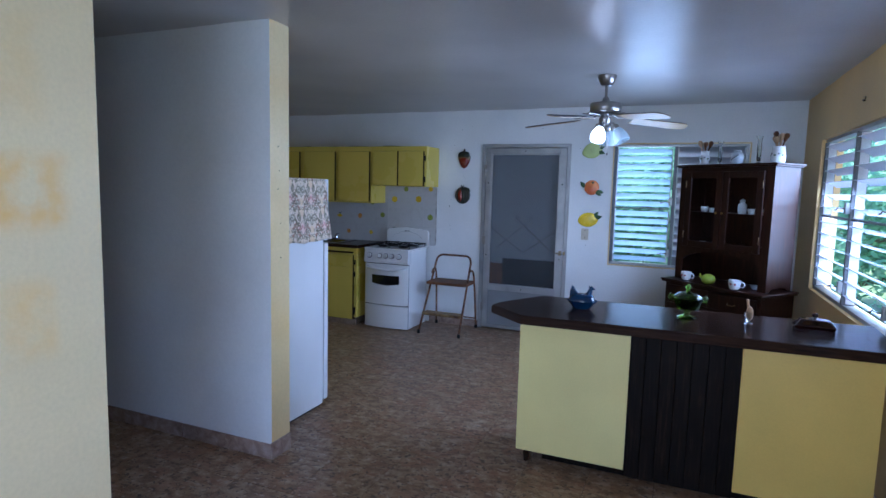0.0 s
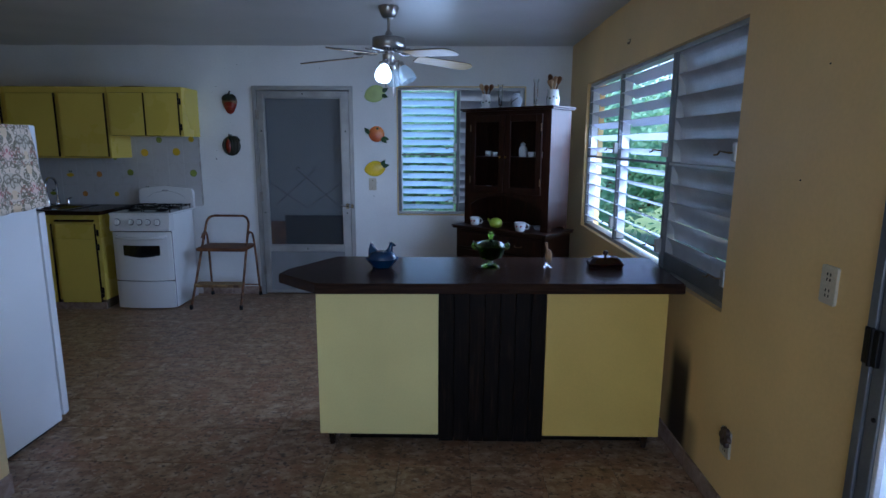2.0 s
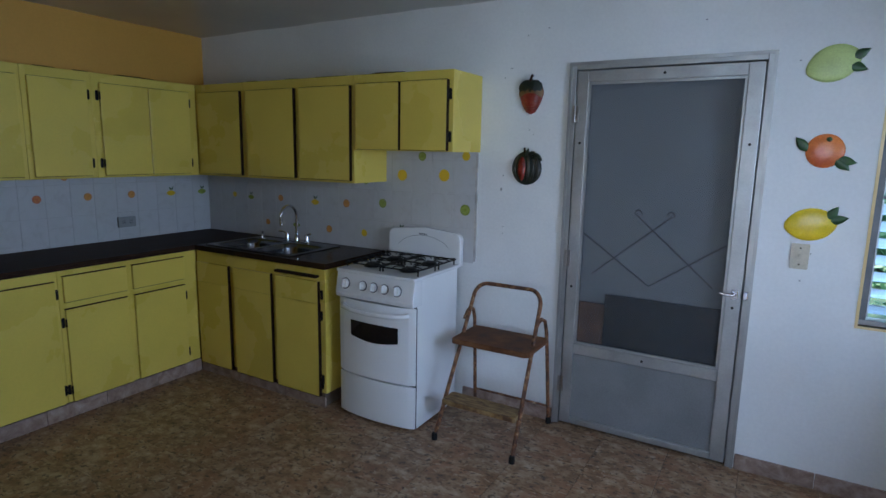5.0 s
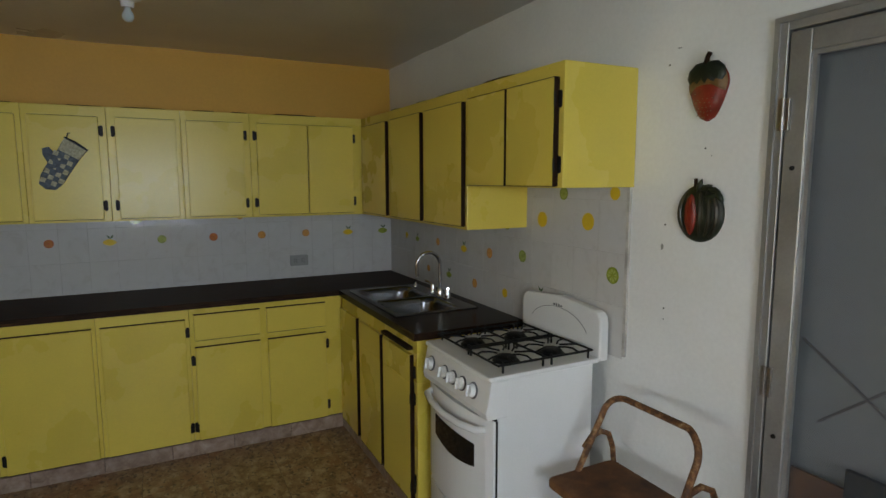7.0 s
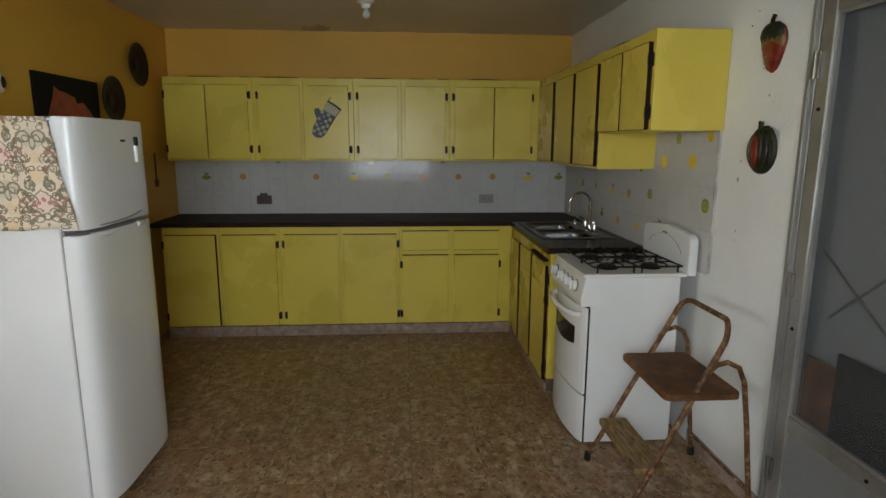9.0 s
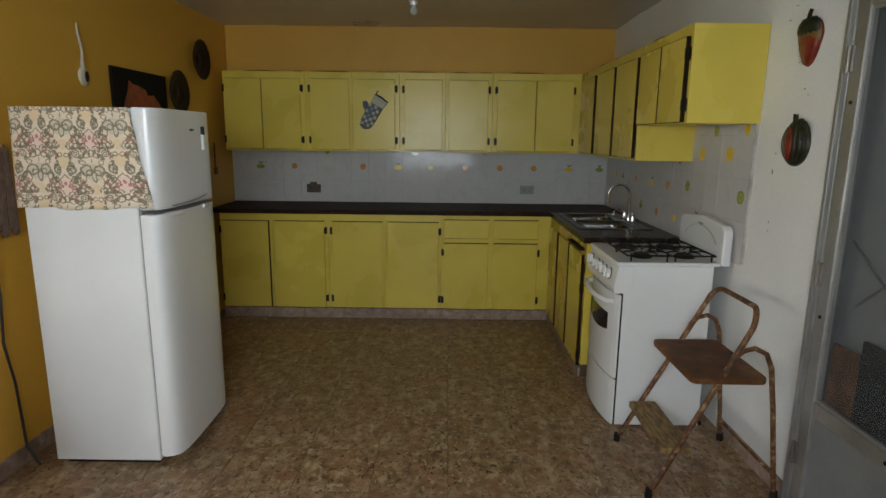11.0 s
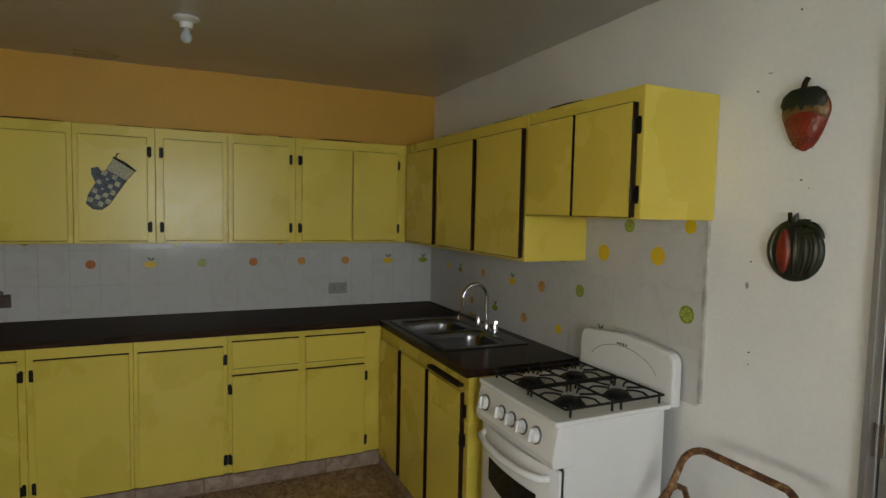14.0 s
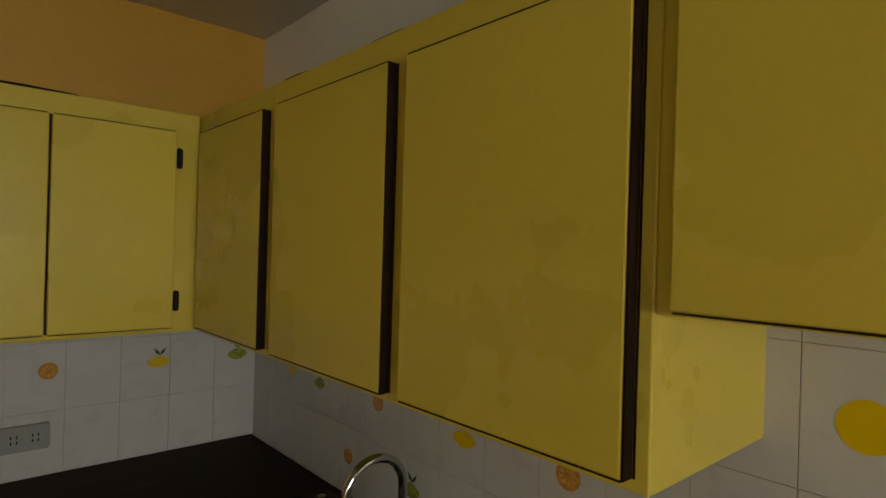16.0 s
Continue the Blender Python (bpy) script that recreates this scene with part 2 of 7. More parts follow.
    c = over(c, (0.5, 0.14, 0.15), any_of(blob(bx, 0.0, 0.042, 0.006, 0.008), blob(bx, 0.013, 0.055, 0.005, 0.007), blob(bx, 0.024, 0.066, 0.004, 0.006)), 0.85)
    t.links.new(c, b.inputs["Base Color"])
    return m


def let_through(m, col, share):
    """Thin leaf: part of the light that falls on one side comes out at the other."""
    t = m.node_tree
    tr, mx = t.nodes.new("ShaderNodeBsdfTranslucent"), t.nodes.new("ShaderNodeMixShader")
    tr.inputs[0].default_value = (*col, 1)
    mx.inputs[0].default_value = share
    t.links.new(t.nodes["Principled BSDF"].outputs[0], mx.inputs[1])
    t.links.new(tr.outputs[0], mx.inputs[2])
    t.links.new(mx.outputs[0], t.nodes["Material Output"].inputs[0])


def mottled(name):
    """Glazed floor tile: soft beige and red-brown clouds, with small dark smudges drawn out one way."""
    m = ramp_material(name, [(0.34, (0.15, 0.076, 0.034)), (0.46, (0.25, 0.143, 0.07)), (0.55, (0.32, 0.21, 0.118)), (0.68, (0.46, 0.345, 0.23))], 15, 6, 0.4, 0.04, stretch=(0.9, 1.15, 1), distort=0.25, each=0.06)
    t = m.node_tree
    b = t.nodes["Principled BSDF"]
    base = b.inputs["Base Color"].links[0].from_socket
    mp = [n for n in t.nodes if n.bl_idname == "ShaderNodeMapping"][0]
    for scale, detail, lo, hi, col, most in ((6.0, 4.0, 0.48, 0.66, (0.3, 0.13, 0.06), 0.5), (44.0, 4.0, 0.56, 0.66, (0.055, 0.03, 0.018), 0.85), (34.0, 5.0, 0.58, 0.7, (0.5, 0.39, 0.29), 0.65)):
        n, r, x = t.nodes.new("ShaderNodeTexNoise"), t.nodes.new("ShaderNodeMapRange"), t.nodes.new("ShaderNodeMix")
        n.inputs["Scale"].default_value, n.inputs["Detail"].default_value, n.inputs["Distortion"].default_value = scale, detail, 0.5
        r.interpolation_type = 'SMOOTHSTEP'
        r.inputs[1].default_value, r.inputs[2].default_value, r.inputs[4].default_value = lo, hi, most
        x.data_type = 'RGBA'
        x.inputs[7].default_value = (*col, 1)
        t.links.new(mp.outputs[0], n.inputs["Vector"])
        t.links.new(n.outputs[0], r.inputs[0])
        t.links.new(r.outputs[0], x.inputs[0])
        t.links.new(base, x.inputs[6])
        base = x.outputs[2]
    t.links.new(base, b.inputs["Base Color"])
    return m


WHITE_WALL = material("white_plaster", (0.79, 0.79, 0.77), 0.42, var=0.06, scale=1.6, grain=0.015, gscale=60, bump=0.22)
YELLOW_WALL = material("ochre_yellow_paint", (0.7, 0.375, 0.055), 0.55, var=0.06, scale=1.3, grain=0.015, gscale=60, bump=0.22)
FADED_WALL = material("faded_ochre_paint", (0.8, 0.55, 0.22), 0.5, var=0.08, scale=1.4, grain=0.015, gscale=60, bump=0.22)
CREAM_WALL = material("pale_yellow_paint", (0.78, 0.64, 0.36), 0.5, var=0.08, scale=1.5, grain=0.02, gscale=60, bump=0.2, tint=(0.72, 0.52, 0.22))
CEIL = material("glossy_white_ceiling_paint", (0.53, 0.51, 0.48), 0.3, var=0.1, scale=1.2, grain=0.02, gscale=50, bump=0.18)
TILE = mottled("mottled_brown_tile")


def blotched(m, spots, col, ragged=(0.3, 0.6)):
    """Mixes a second colour into soft-edged patches: older paint, painted gap shade; spots: middle and half size along
    y and z.
    """
    t = m.node_tree
    b = t.nodes["Principled BSDF"]
    co, sep, nz = t.nodes.new("ShaderNodeTexCoord"), t.nodes.new("ShaderNodeSeparateXYZ"), t.nodes.new("ShaderNodeTexNoise")
    t.links.new(co.outputs["Object"], sep.inputs[0])
    t.links.new(co.outputs["Object"], nz.inputs["Vector"])
    nz.inputs["Scale"].default_value, nz.inputs["Detail"].default_value = 9.0, 5.0
    base = b.inputs["Base Color"].links[0].from_socket
    for cy, cz, hy, hz, most in spots:
        sides = []
        for axis, c, h in ((1, cy, hy), (2, cz, hz)):
            d = t.nodes.new("ShaderNodeMath")
            d.operation = 'SUBTRACT'
            d.inputs[1].default_value = c
            t.links.new(sep.outputs[axis], d.inputs[0])
            a, r = t.nodes.new("ShaderNodeMath"), t.nodes.new("ShaderNodeMapRange")
            a.operation = 'ABSOLUTE'
            t.links.new(d.outputs[0], a.inputs[0])
            r.interpolation_type = 'SMOOTHSTEP'
            r.inputs[1].default_value, r.inputs[2].default_value, r.inputs[3].default_value, r.inputs[4].default_value = h * 0.55, h * 1.15, 1.0, 0.0
            t.links.new(a.outputs[0], r.inputs[0])
            sides.append(r.outputs[0])
        p, q, x = t.nodes.new("ShaderNodeMath"), t.nodes.new("ShaderNodeMath"), t.nodes.new("ShaderNodeMix")
        p.operation = q.operation = 'MULTIPLY'
        w = t.nodes.new("ShaderNodeMapRange")
        w.inputs[1].default_value, w.inputs[2].default_value, w.inputs[4].default_value = *ragged, most
        t.links.new(nz.outputs[0], w.inputs[0])
        t.links.new(sides[0], p.inputs[0])
        t.links.new(sides[1], p.inputs[1])
        t.links.new(p.outputs[0], q.inputs[0])
        t.links.new(w.outputs[0], q.inputs[1])
        x.data_type = 'RGBA'
        x.inputs[7].default_value = (*col, 1)
        t.links.new(q.outputs[0], x.inputs[0])
        t.links.new(base, x.inputs[6])
        base = x.outputs[2]
    t.links.new(base, b.inputs["Base Color"])
    return m


LIVING_WALL = blotched(material("patched_pale_yellow_paint", (0.78, 0.64, 0.36), 0.5, var=0.05, scale=1.5, grain=0.02, gscale=60, bump=0.2), ((1.15, 1.5, 0.17, 0.14, 0.85), (1.16, 1.08, 0.1, 0.15, 0.45), (1.05, 1.9, 0.2, 0.2, 0.25)), (0.78, 0.47, 0.12))
GROUT = material("grey_brown_grout", (0.15, 0.105, 0.07), 0.9, var=0.2, scale=9)
SKIRT = ramp_material("pinkish_stone_tile", [(0.3, (0.18, 0.11, 0.078)), (0.5, (0.3, 0.21, 0.165)), (0.7, (0.43, 0.335, 0.28))], 16, 8, 0.4, 0.1, distort=0.5, each=0.08)
YELLOW = material("yellow_enamel", (0.71, 0.55, 0.095), 0.28, var=0.05, scale=2.2, grain=0.012, gscale=90, bump=0.035, spec=0.36)
PALE_YELLOW = material("pale_yellow_laminate", (0.72, 0.62, 0.24), 0.42, var=0.05, scale=2.5, grain=0.015, bump=0.05)
MUSTARD = material("mustard_yellow_laminate", (0.66, 0.46, 0.1), 0.4, var=0.06, scale=2.5, grain=0.015, bump=0.05)
# Bare dark wood; also colours the strips that stand in for gap shade.
EDGE = material("bare_dark_wood_and_gap_shade", (0.024, 0.011, 0.005), 0.8, var=0.3, scale=20, spec=0.15)
HINGE = material("blackened_hinge", (0.009, 0.007, 0.006), 0.5, metal=0.2, var=0.2, scale=30, spec=0.25)
COUNTER = ramp_material("dark_walnut_laminate", [(0.3, (0.014, 0.008, 0.006)), (0.52, (0.03, 0.016, 0.011)), (0.66, (0.042, 0.021, 0.012)), (0.8, (0.085, 0.043, 0.024))], 7, 6, 0.2, 0.012, stretch=(1, 14, 14), distort=0.3, spec=0.05)
COUNTER_Y = ramp_material("dark_walnut_laminate_along", [(0.3, (0.014, 0.008, 0.006)), (0.52, (0.03, 0.016, 0.011)), (0.66, (0.055, 0.027, 0.014)), (0.8, (0.17, 0.07, 0.028))], 7, 6, 0.5, 0.05, stretch=(14, 1, 14), distort=0.3, spec=0.05)
PANEL = ramp_material("dark_wood_panelling", [(0.3, (0.003, 0.002, 0.0015)), (0.55, (0.008, 0.005, 0.0032)), (0.75, (0.034, 0.019, 0.011))], 6, 6, 0.5, 0.12, stretch=(16, 16, 1), distort=0.2, spec=0.08)
CHERRY = ramp_material("dark_cherry_wood", [(0.3, (0.01, 0.003, 0.0015)), (0.55, (0.021, 0.0064, 0.003)), (0.75, (0.044, 0.015, 0.006))], 6, 6, 0.36, 0.03, stretch=(9, 9, 1), distort=0.3, spec=0.2)
ENAMEL = material("white_enamel", (0.78, 0.78, 0.77), 0.22, var=0.03, scale=2, grain=0.008, bump=0.02, coat=0.3)
ENAMEL_SIDE = material("white_textured_steel", (0.76, 0.76, 0.75), 0.35, var=0.04, scale=2, grain=0.015, gscale=300, bump=0.06)
BLACK = material("black_iron", (0.007, 0.007, 0.007), 0.55, var=0.3, scale=25, spec=0.25)
BLACK_GLASS = material("black_oven_glass", (0.008, 0.008, 0.009), 0.06, var=0.1, bump=0.0)
GREY_PLASTIC = material("grey_rubber_seal", (0.3, 0.3, 0.3), 0.6)
STEEL = material("brushed_stainless_steel", (0.2, 0.205, 0.22), 0.18, metal=1.0, var=0.08, scale=3, gscale=200, bump=0.03)
# Darker, rougher steel than the bowls, for the sink rim.
STEEL_RIM = material("dull_dark_steel", (0.085, 0.08, 0.075), 0.3, metal=1.0, var=0.15, scale=9, bump=0.03)
CHROME = material("chrome", (0.6, 0.6, 0.61), 0.1, metal=1.0, var=0.05, bump=0.0)
NICKEL = material("brushed_nickel", (0.36, 0.34, 0.32), 0.3, metal=1.0, var=0.1, scale=12, bump=0.02)
ALU = material("dull_aluminium", (0.42, 0.42, 0.41), 0.42, metal=0.75, var=0.15, scale=5, grain=0.03, bump=0.06)
ALU_DARK = material("grey_painted_frame", (0.16, 0.165, 0.17), 0.45, metal=0.3, var=0.2, scale=5, bump=0.06)
DOOR_PANEL = material("grey_hammered_panel", (0.23, 0.235, 0.24), 0.5, metal=0.3, var=0.1, scale=4, grain=0.06, gscale=160, bump=0.12)
SCREEN = sheer("grey_dusty_screen", (0.12, 0.128, 0.135), 0.8)
# One kind of slat; bay daylight and backlit shade are put into three tones.
SLAT = translucent("white_translucent_slat", (0.72, 0.82, 0.88), 0.38)
SLAT_SUNNY = translucent("sunny_white_slat", (0.74, 0.77, 0.84), 0.2)
SLAT_SHUT = material("shaded_aluminium_slat", (0.5, 0.51, 0.54), 0.34, metal=0.5, var=0.12, scale=6, bump=0.05)
FROST = translucent("frosted_pane", (0.86, 0.88, 0.92), 0.6)
CRANK = material("tarnished_brass", (0.2, 0.13, 0.06), 0.4, metal=0.8, var=0.25, scale=30)
SPLASH = ramp_material("marbled_white_tile", [(0.3, (0.5, 0.485, 0.465)), (0.45, (0.55, 0.54, 0.525)), (0.7, (0.57, 0.56, 0.55))], 9, 5, 0.1, 0.005, distort=1.5, each=0.015, spec=0.22)
SPLASH_GROUT = material("stained_white_grout", (0.5, 0.475, 0.44), 0.85, var=0.2, scale=12)
RUST = ramp_material("rust_through_cream_paint", [(0.36, (0.045, 0.016, 0.006)), (0.5, (0.13, 0.048, 0.015)), (0.58, (0.24, 0.11, 0.04)), (0.74, (0.45, 0.35, 0.22))], 38, 8, 0.7, 0.5, each=0.0)
SEAT = ramp_material("worn_brown_vinyl", [(0.3, (0.05, 0.018, 0.007)), (0.5, (0.12, 0.047, 0.017)), (0.72, (0.22, 0.1, 0.04))], 9, 8, 0.6, 0.2, each=0.0, spec=0.22)
STEP = ramp_material("worn_yellowish_board", [(0.35, (0.08, 0.035, 0.012)), (0.5, (0.24, 0.14, 0.05)), (0.7, (0.36, 0.25, 0.11))], 14, 6, 0.6, 0.3, stretch=(1, 4, 1), each=0)
WOODEN = ramp_material("pale_kitchen_wood", [(0.3, (0.3, 0.17, 0.08)), (0.6, (0.48, 0.3, 0.16)), (0.8, (0.58, 0.4, 0.24))], 8, 5, 0.6, 0.1, stretch=(8, 8, 1))
CERAMIC = material("white_glazed_ceramic", (0.74, 0.74, 0.73), 0.12, var=0.04, bump=0.02)
CERAMIC_BLUE = material("pale_blue_glazed_ceramic", (0.52, 0.57, 0.64), 0.12, var=0.1, scale=20, bump=0.02)
CLEAR = glass("clear_glass", (0.95, 0.97, 0.97))
BLUE_GLASS = material("teal_blue_carnival_glass", (0.006, 0.04, 0.085), 0.14, var=0.3, scale=12, bump=0.05, coat=0.1, tint=(0.006, 0.02, 0.07))
GREEN_GLASS = glass("olive_green_glass", (0.1, 0.19, 0.012), 0.05, 1.45)
BROWN_GLASS = material("dark_amber_glass", (0.018, 0.005, 0.004), 0.08, var=0.2, bump=0.0, coat=0.3, spec=0.4)
PANE = glass("thin_cabinet_glass", (0.9, 0.93, 0.93), 0.0, 1.05)
BRASS = material("bright_brass", (0.6, 0.42, 0.16), 0.2, metal=1.0, var=0.1)
SHADE_LIT = glow("lit_frosted_shade", (0.75, 0.9, 1.0), 1.2)
SHADE_DIM = translucent("frosted_white_shade", (0.75, 0.85, 0.9), 0.5)
BLADE_TOP = material("dark_fan_blade_edge", (0.04, 0.03, 0.03), 0.5)
BLADE = ramp_material("pale_maple_blade", [(0.35, (0.46, 0.33, 0.17)), (0.65, (0.6, 0.45, 0.26))], 5, 4, 0.35, 0.04, stretch=(1, 8, 1))
IVORY = material("ivory_plastic", (0.56, 0.5, 0.38), 0.4, var=0.05)
GREY_PLATE = material("grey_plastic_plate", (0.3, 0.3, 0.28), 0.4, var=0.08)
BROWN_ORN = material("brown_carved_ornament", (0.07, 0.04, 0.025), 0.5, var=0.4, scale=40, bump=0.3)
LEMON_SKIN = material("lemon_gloss_paint", (0.78, 0.56, 0.02), 0.25, var=0.08, scale=14, bump=0.12)
LIME_PALE = material("pale_lime_paint", (0.52, 0.62, 0.22), 0.3, var=0.1, scale=10, bump=0.1)
ORANGE = material("orange_gloss_paint", (0.72, 0.25, 0.05), 0.25, var=0.25, scale=7, tint=(0.6, 0.12, 0.04), bump=0.1)
LEAF_DARK = material("blackish_green_glaze", (0.009, 0.015, 0.005), 0.45, var=0.4, scale=30, bump=0.3)
LEAF_GREEN = material("dark_green_paint", (0.03, 0.09, 0.02), 0.35, var=0.3, scale=30)
RED = material("strawberry_red_glaze", (0.24, 0.026, 0.014), 0.25, var=0.3, scale=20, bump=0.3)
OLIVE = material("olive_green_glaze", (0.26, 0.32, 0.025), 0.2, var=0.15, scale=20, bump=0.15)
OCHRE = material("ochre_glaze", (0.2, 0.1, 0.03), 0.3, var=0.3, scale=30, bump=0.3)
MELON = ramp_material("dark_melon_glaze", [(0.4, (0.01, 0.009, 0.005)), (0.55, (0.026, 0.022, 0.009)), (0.7, (0.075, 0.06, 0.026))], 9, 3, 0.35, 0.1, stretch=(3, 1, 0.4), each=0)
PRINT_ORANGE = material("printed_orange", (0.62, 0.27, 0.07), 0.12, var=0.2, scale=60, bump=0)
PRINT_RED = material("printed_red_orange", (0.58, 0.17, 0.08), 0.12, var=0.2, scale=60, bump=0)
PRINT_YELLOW = material("printed_yellow", (0.74, 0.5, 0.03), 0.12, var=0.02, scale=30, grain=0.01, bump=0)
PRINT_LIME = material("printed_lime", (0.28, 0.34, 0.05), 0.12, var=0.25, scale=60, bump=0)
PRINT_LIME_PALE = material("printed_lime_flesh", (0.38, 0.45, 0.12), 0.12, var=0.1, scale=60, bump=0)
PRINT_FLESH = material("printed_orange_flesh", (0.7, 0.36, 0.1), 0.12, var=0.1, scale=60, bump=0)
PRINT_LEAF = material("printed_leaf", (0.04, 0.1, 0.03), 0.12, var=0.3, scale=60, bump=0)
CLOTH = damask("cream_damask_cotton")
BROWN_CLOTH = material("brown_pleated_cloth", (0.16, 0.1, 0.07), 0.95, var=0.25, scale=40, bump=0.3)
MITT = material("blue_grey_quilted_cotton", (0.12, 0.15, 0.18), 0.95, var=0.2, scale=60, bump=0.3)
MITT_LIGHT = material("cream_quilted_cotton", (0.5, 0.48, 0.34), 0.95, var=0.2, scale=60, bump=0.3)
INK = material("dark_print", (0.01, 0.01, 0.011), 0.5, bump=0, spec=0.25)
GREY_INK = material("grey_print", (0.12, 0.12, 0.13), 0.4, bump=0)
PINK_PRINT = material("rose_print", (0.4, 0.1, 0.1), 0.2, bump=0)
PICTURE = material("black_canvas", (0.009, 0.008, 0.007), 0.7, var=0.3, scale=8, spec=0.15)
PICTURE_RED = material("painted_red_petal", (0.34, 0.05, 0.03), 0.45, var=0.35, scale=14)
DARK_PLATE = ramp_material("dark_glazed_plate", [(0.35, (0.009, 0.005, 0.004)), (0.6, (0.022, 0.012, 0.009)), (0.8, (0.06, 0.03, 0.02))], 20, 4, 0.5, 0.1, spec=0.25)
CABLE = material("black_cable", (0.015, 0.015, 0.015), 0.5)
LEAF = ramp_material("leaves", [(0.3, (0.06, 0.13, 0.06)), (0.5, (0.11, 0.22, 0.1)), (0.75, (0.18, 0.3, 0.15))], 1.5, 3, 0.45, 0.0, each=0.15)
let_through(LEAF, (0.34, 0.6, 0.43), 0.6)
BARK = ramp_material("bark", [(0.3, (0.06, 0.045, 0.03)), (0.7, (0.2, 0.16, 0.12))], 12, 6, 0.9, 0.5, stretch=(1, 1, 0.2))
GROUND = ramp_material("dry_grass_and_earth", [(0.3, (0.04, 0.08, 0.02)), (0.6, (0.09, 0.14, 0.04)), (0.8, (0.2, 0.19, 0.1))], 0.8, 8, 0.95, 0.3, each=0)
CONCRETE = material("pale_concrete", (0.5, 0.48, 0.45), 0.85, var=0.15, scale=2, bump=0.2)
TERRACOTTA = material("orange_porch_paint", (0.62, 0.25, 0.12), 0.6, var=0.1, scale=2)
RAIL = material("white_painted_rail", (0.7, 0.7, 0.7), 0.5)

# ---- building helpers ----


def box(bm, x0, x1, y0, y1, z0, z1, bev=0.0, seg=2):
    v = [bm.verts.new((x, y, z)) for z in (z0, z1) for y in (y0, y1) for x in (x0, x1)]
    fs = [bm.faces.new([v[i] for i in f]) for f in ((0, 2, 3, 1), (4, 5, 7, 6), (0, 1, 5, 4), (2, 6, 7, 3), (0, 4, 6, 2), (1, 3, 7, 5))]
    if bev:
        es = list({e for f in fs for e in f.edges})
        bmesh.ops.bevel(bm, geom=es, offset=bev, segments=seg, affect='EDGES', profile=0.5)
    return v


def prism(bm, pts, z0, z1, m=None, bev=0.0, seg=2):
    """A polygon in x, y raised from z0 to z1, then moved by m."""
    m = m or Matrix.Identity(4)
    lo = [bm.verts.new(m @ Vector((x, y, z0))) for x, y in pts]
    hi = [bm.verts.new(m @ Vector((x, y, z1))) for x, y in pts]
    n = len(pts)
    fs = [bm.faces.new(lo[::-1]), bm.faces.new(hi)]
    fs += [bm.faces.new((lo[i], lo[(i + 1) % n], hi[(i + 1) % n], hi[i])) for i in range(n)]
    if bev:
        es = list(fs[0].edges) + list(fs[1].edges)
        bmesh.ops.bevel(bm, geom=es, offset=bev, segments=seg, affect='EDGES', profile=0.5)


def lathe(bm, prof, n=24, at=(0, 0, 0), m=None, squash=(1, 1)):
    """A profile of (radius, height) turned about z."""
    m = m or Matrix.Identity(4)
    rings = []
    for r, z in prof:
        if r < 1e-5:
            rings.append([bm.verts.new(m @ Vector((at[0], at[1], at[2] + z)))])
        else:
            rings.append([bm.verts.new(m @ Vector((at[0] + r * squash[0] * math.cos(2 * math.pi * i / n), at[1] + r * squash[1] * math.sin(2 * math.pi * i / n), at[2] + z))) for i in range(n)])
    for a, c in zip(rings, rings[1:]):
        for i in range(n):
            q = [a[i % len(a)], a[(i + 1) % len(a)], c[(i + 1) % len(c)], c[i % len(c)]]
            q = [v for k, v in enumerate(q) if v not in q[:k]]
            if len(q) > 2:
                bm.faces.new(q).smooth = True


def tube(bm, pts, r, n=8, caps=True):
    pts = [Vector(p) for p in pts]
    rings = []
    up = None
    for i, p in enumerate(pts):
        d = (pts[min(i + 1, len(pts) - 1)] - pts[max(i - 1, 0)]).normalized()
        if up is None:
            up = d.orthogonal().normalized()
        up = (up - d * up.dot(d)).normalized()
        s = d.cross(up)
        rr = r[i] if isinstance(r, (list, tuple)) else r
        rings.append([bm.verts.new(p + (up * math.cos(2 * math.pi * k / n) + s * math.sin(2 * math.pi * k / n)) * rr) for k in range(n)])
    for a, c in zip(rings, rings[1:]):
        for k in range(n):
            bm.faces.new((a[k], a[(k + 1) % n], c[(k + 1) % n], c[k])).smooth = True
    if caps:
        bm.faces.new(rings[0][::-1])
        bm.faces.new(rings[-1])


def arc(c, r, a0, a1, n, plane="xz"):
    out = []
    for i in range(n + 1):
        a = radians(a0 + (a1 - a0) * i / n)
        u, v = r * math.cos(a), r * math.sin(a)
        out.append((c[0] + u, c[1], c[2] + v) if plane == "xz" else (c[0], c[1] + u, c[2] + v) if plane == "yz" else (c[0] + u, c[1] + v, c[2]))
    return out


def rounded(w, h, r, n=5, cx=0.0, cy=0.0):
    """Outline of a rectangle with round corners."""
    out = []
    for sx, sy, a in ((1, 1, 0), (-1, 1, 90), (-1, -1, 180), (1, -1, 270)):
        for i in range(n + 1):
            t = radians(a + 90 * i / n)
            out.append((cx + sx * (w / 2 - r) + r * math.cos(t), cy + sy * (h / 2 - r) + r * math.sin(t)))
    return out


def oval(w, h, n=20, cx=0.0, cy=0.0):
    return [(cx + w / 2 * math.cos(2 * math.pi * i / n), cy + h / 2 * math.sin(2 * math.pi * i / n)) for i in range(n)]


def soft(bm):
    for f in bm.faces:
        f.smooth = True


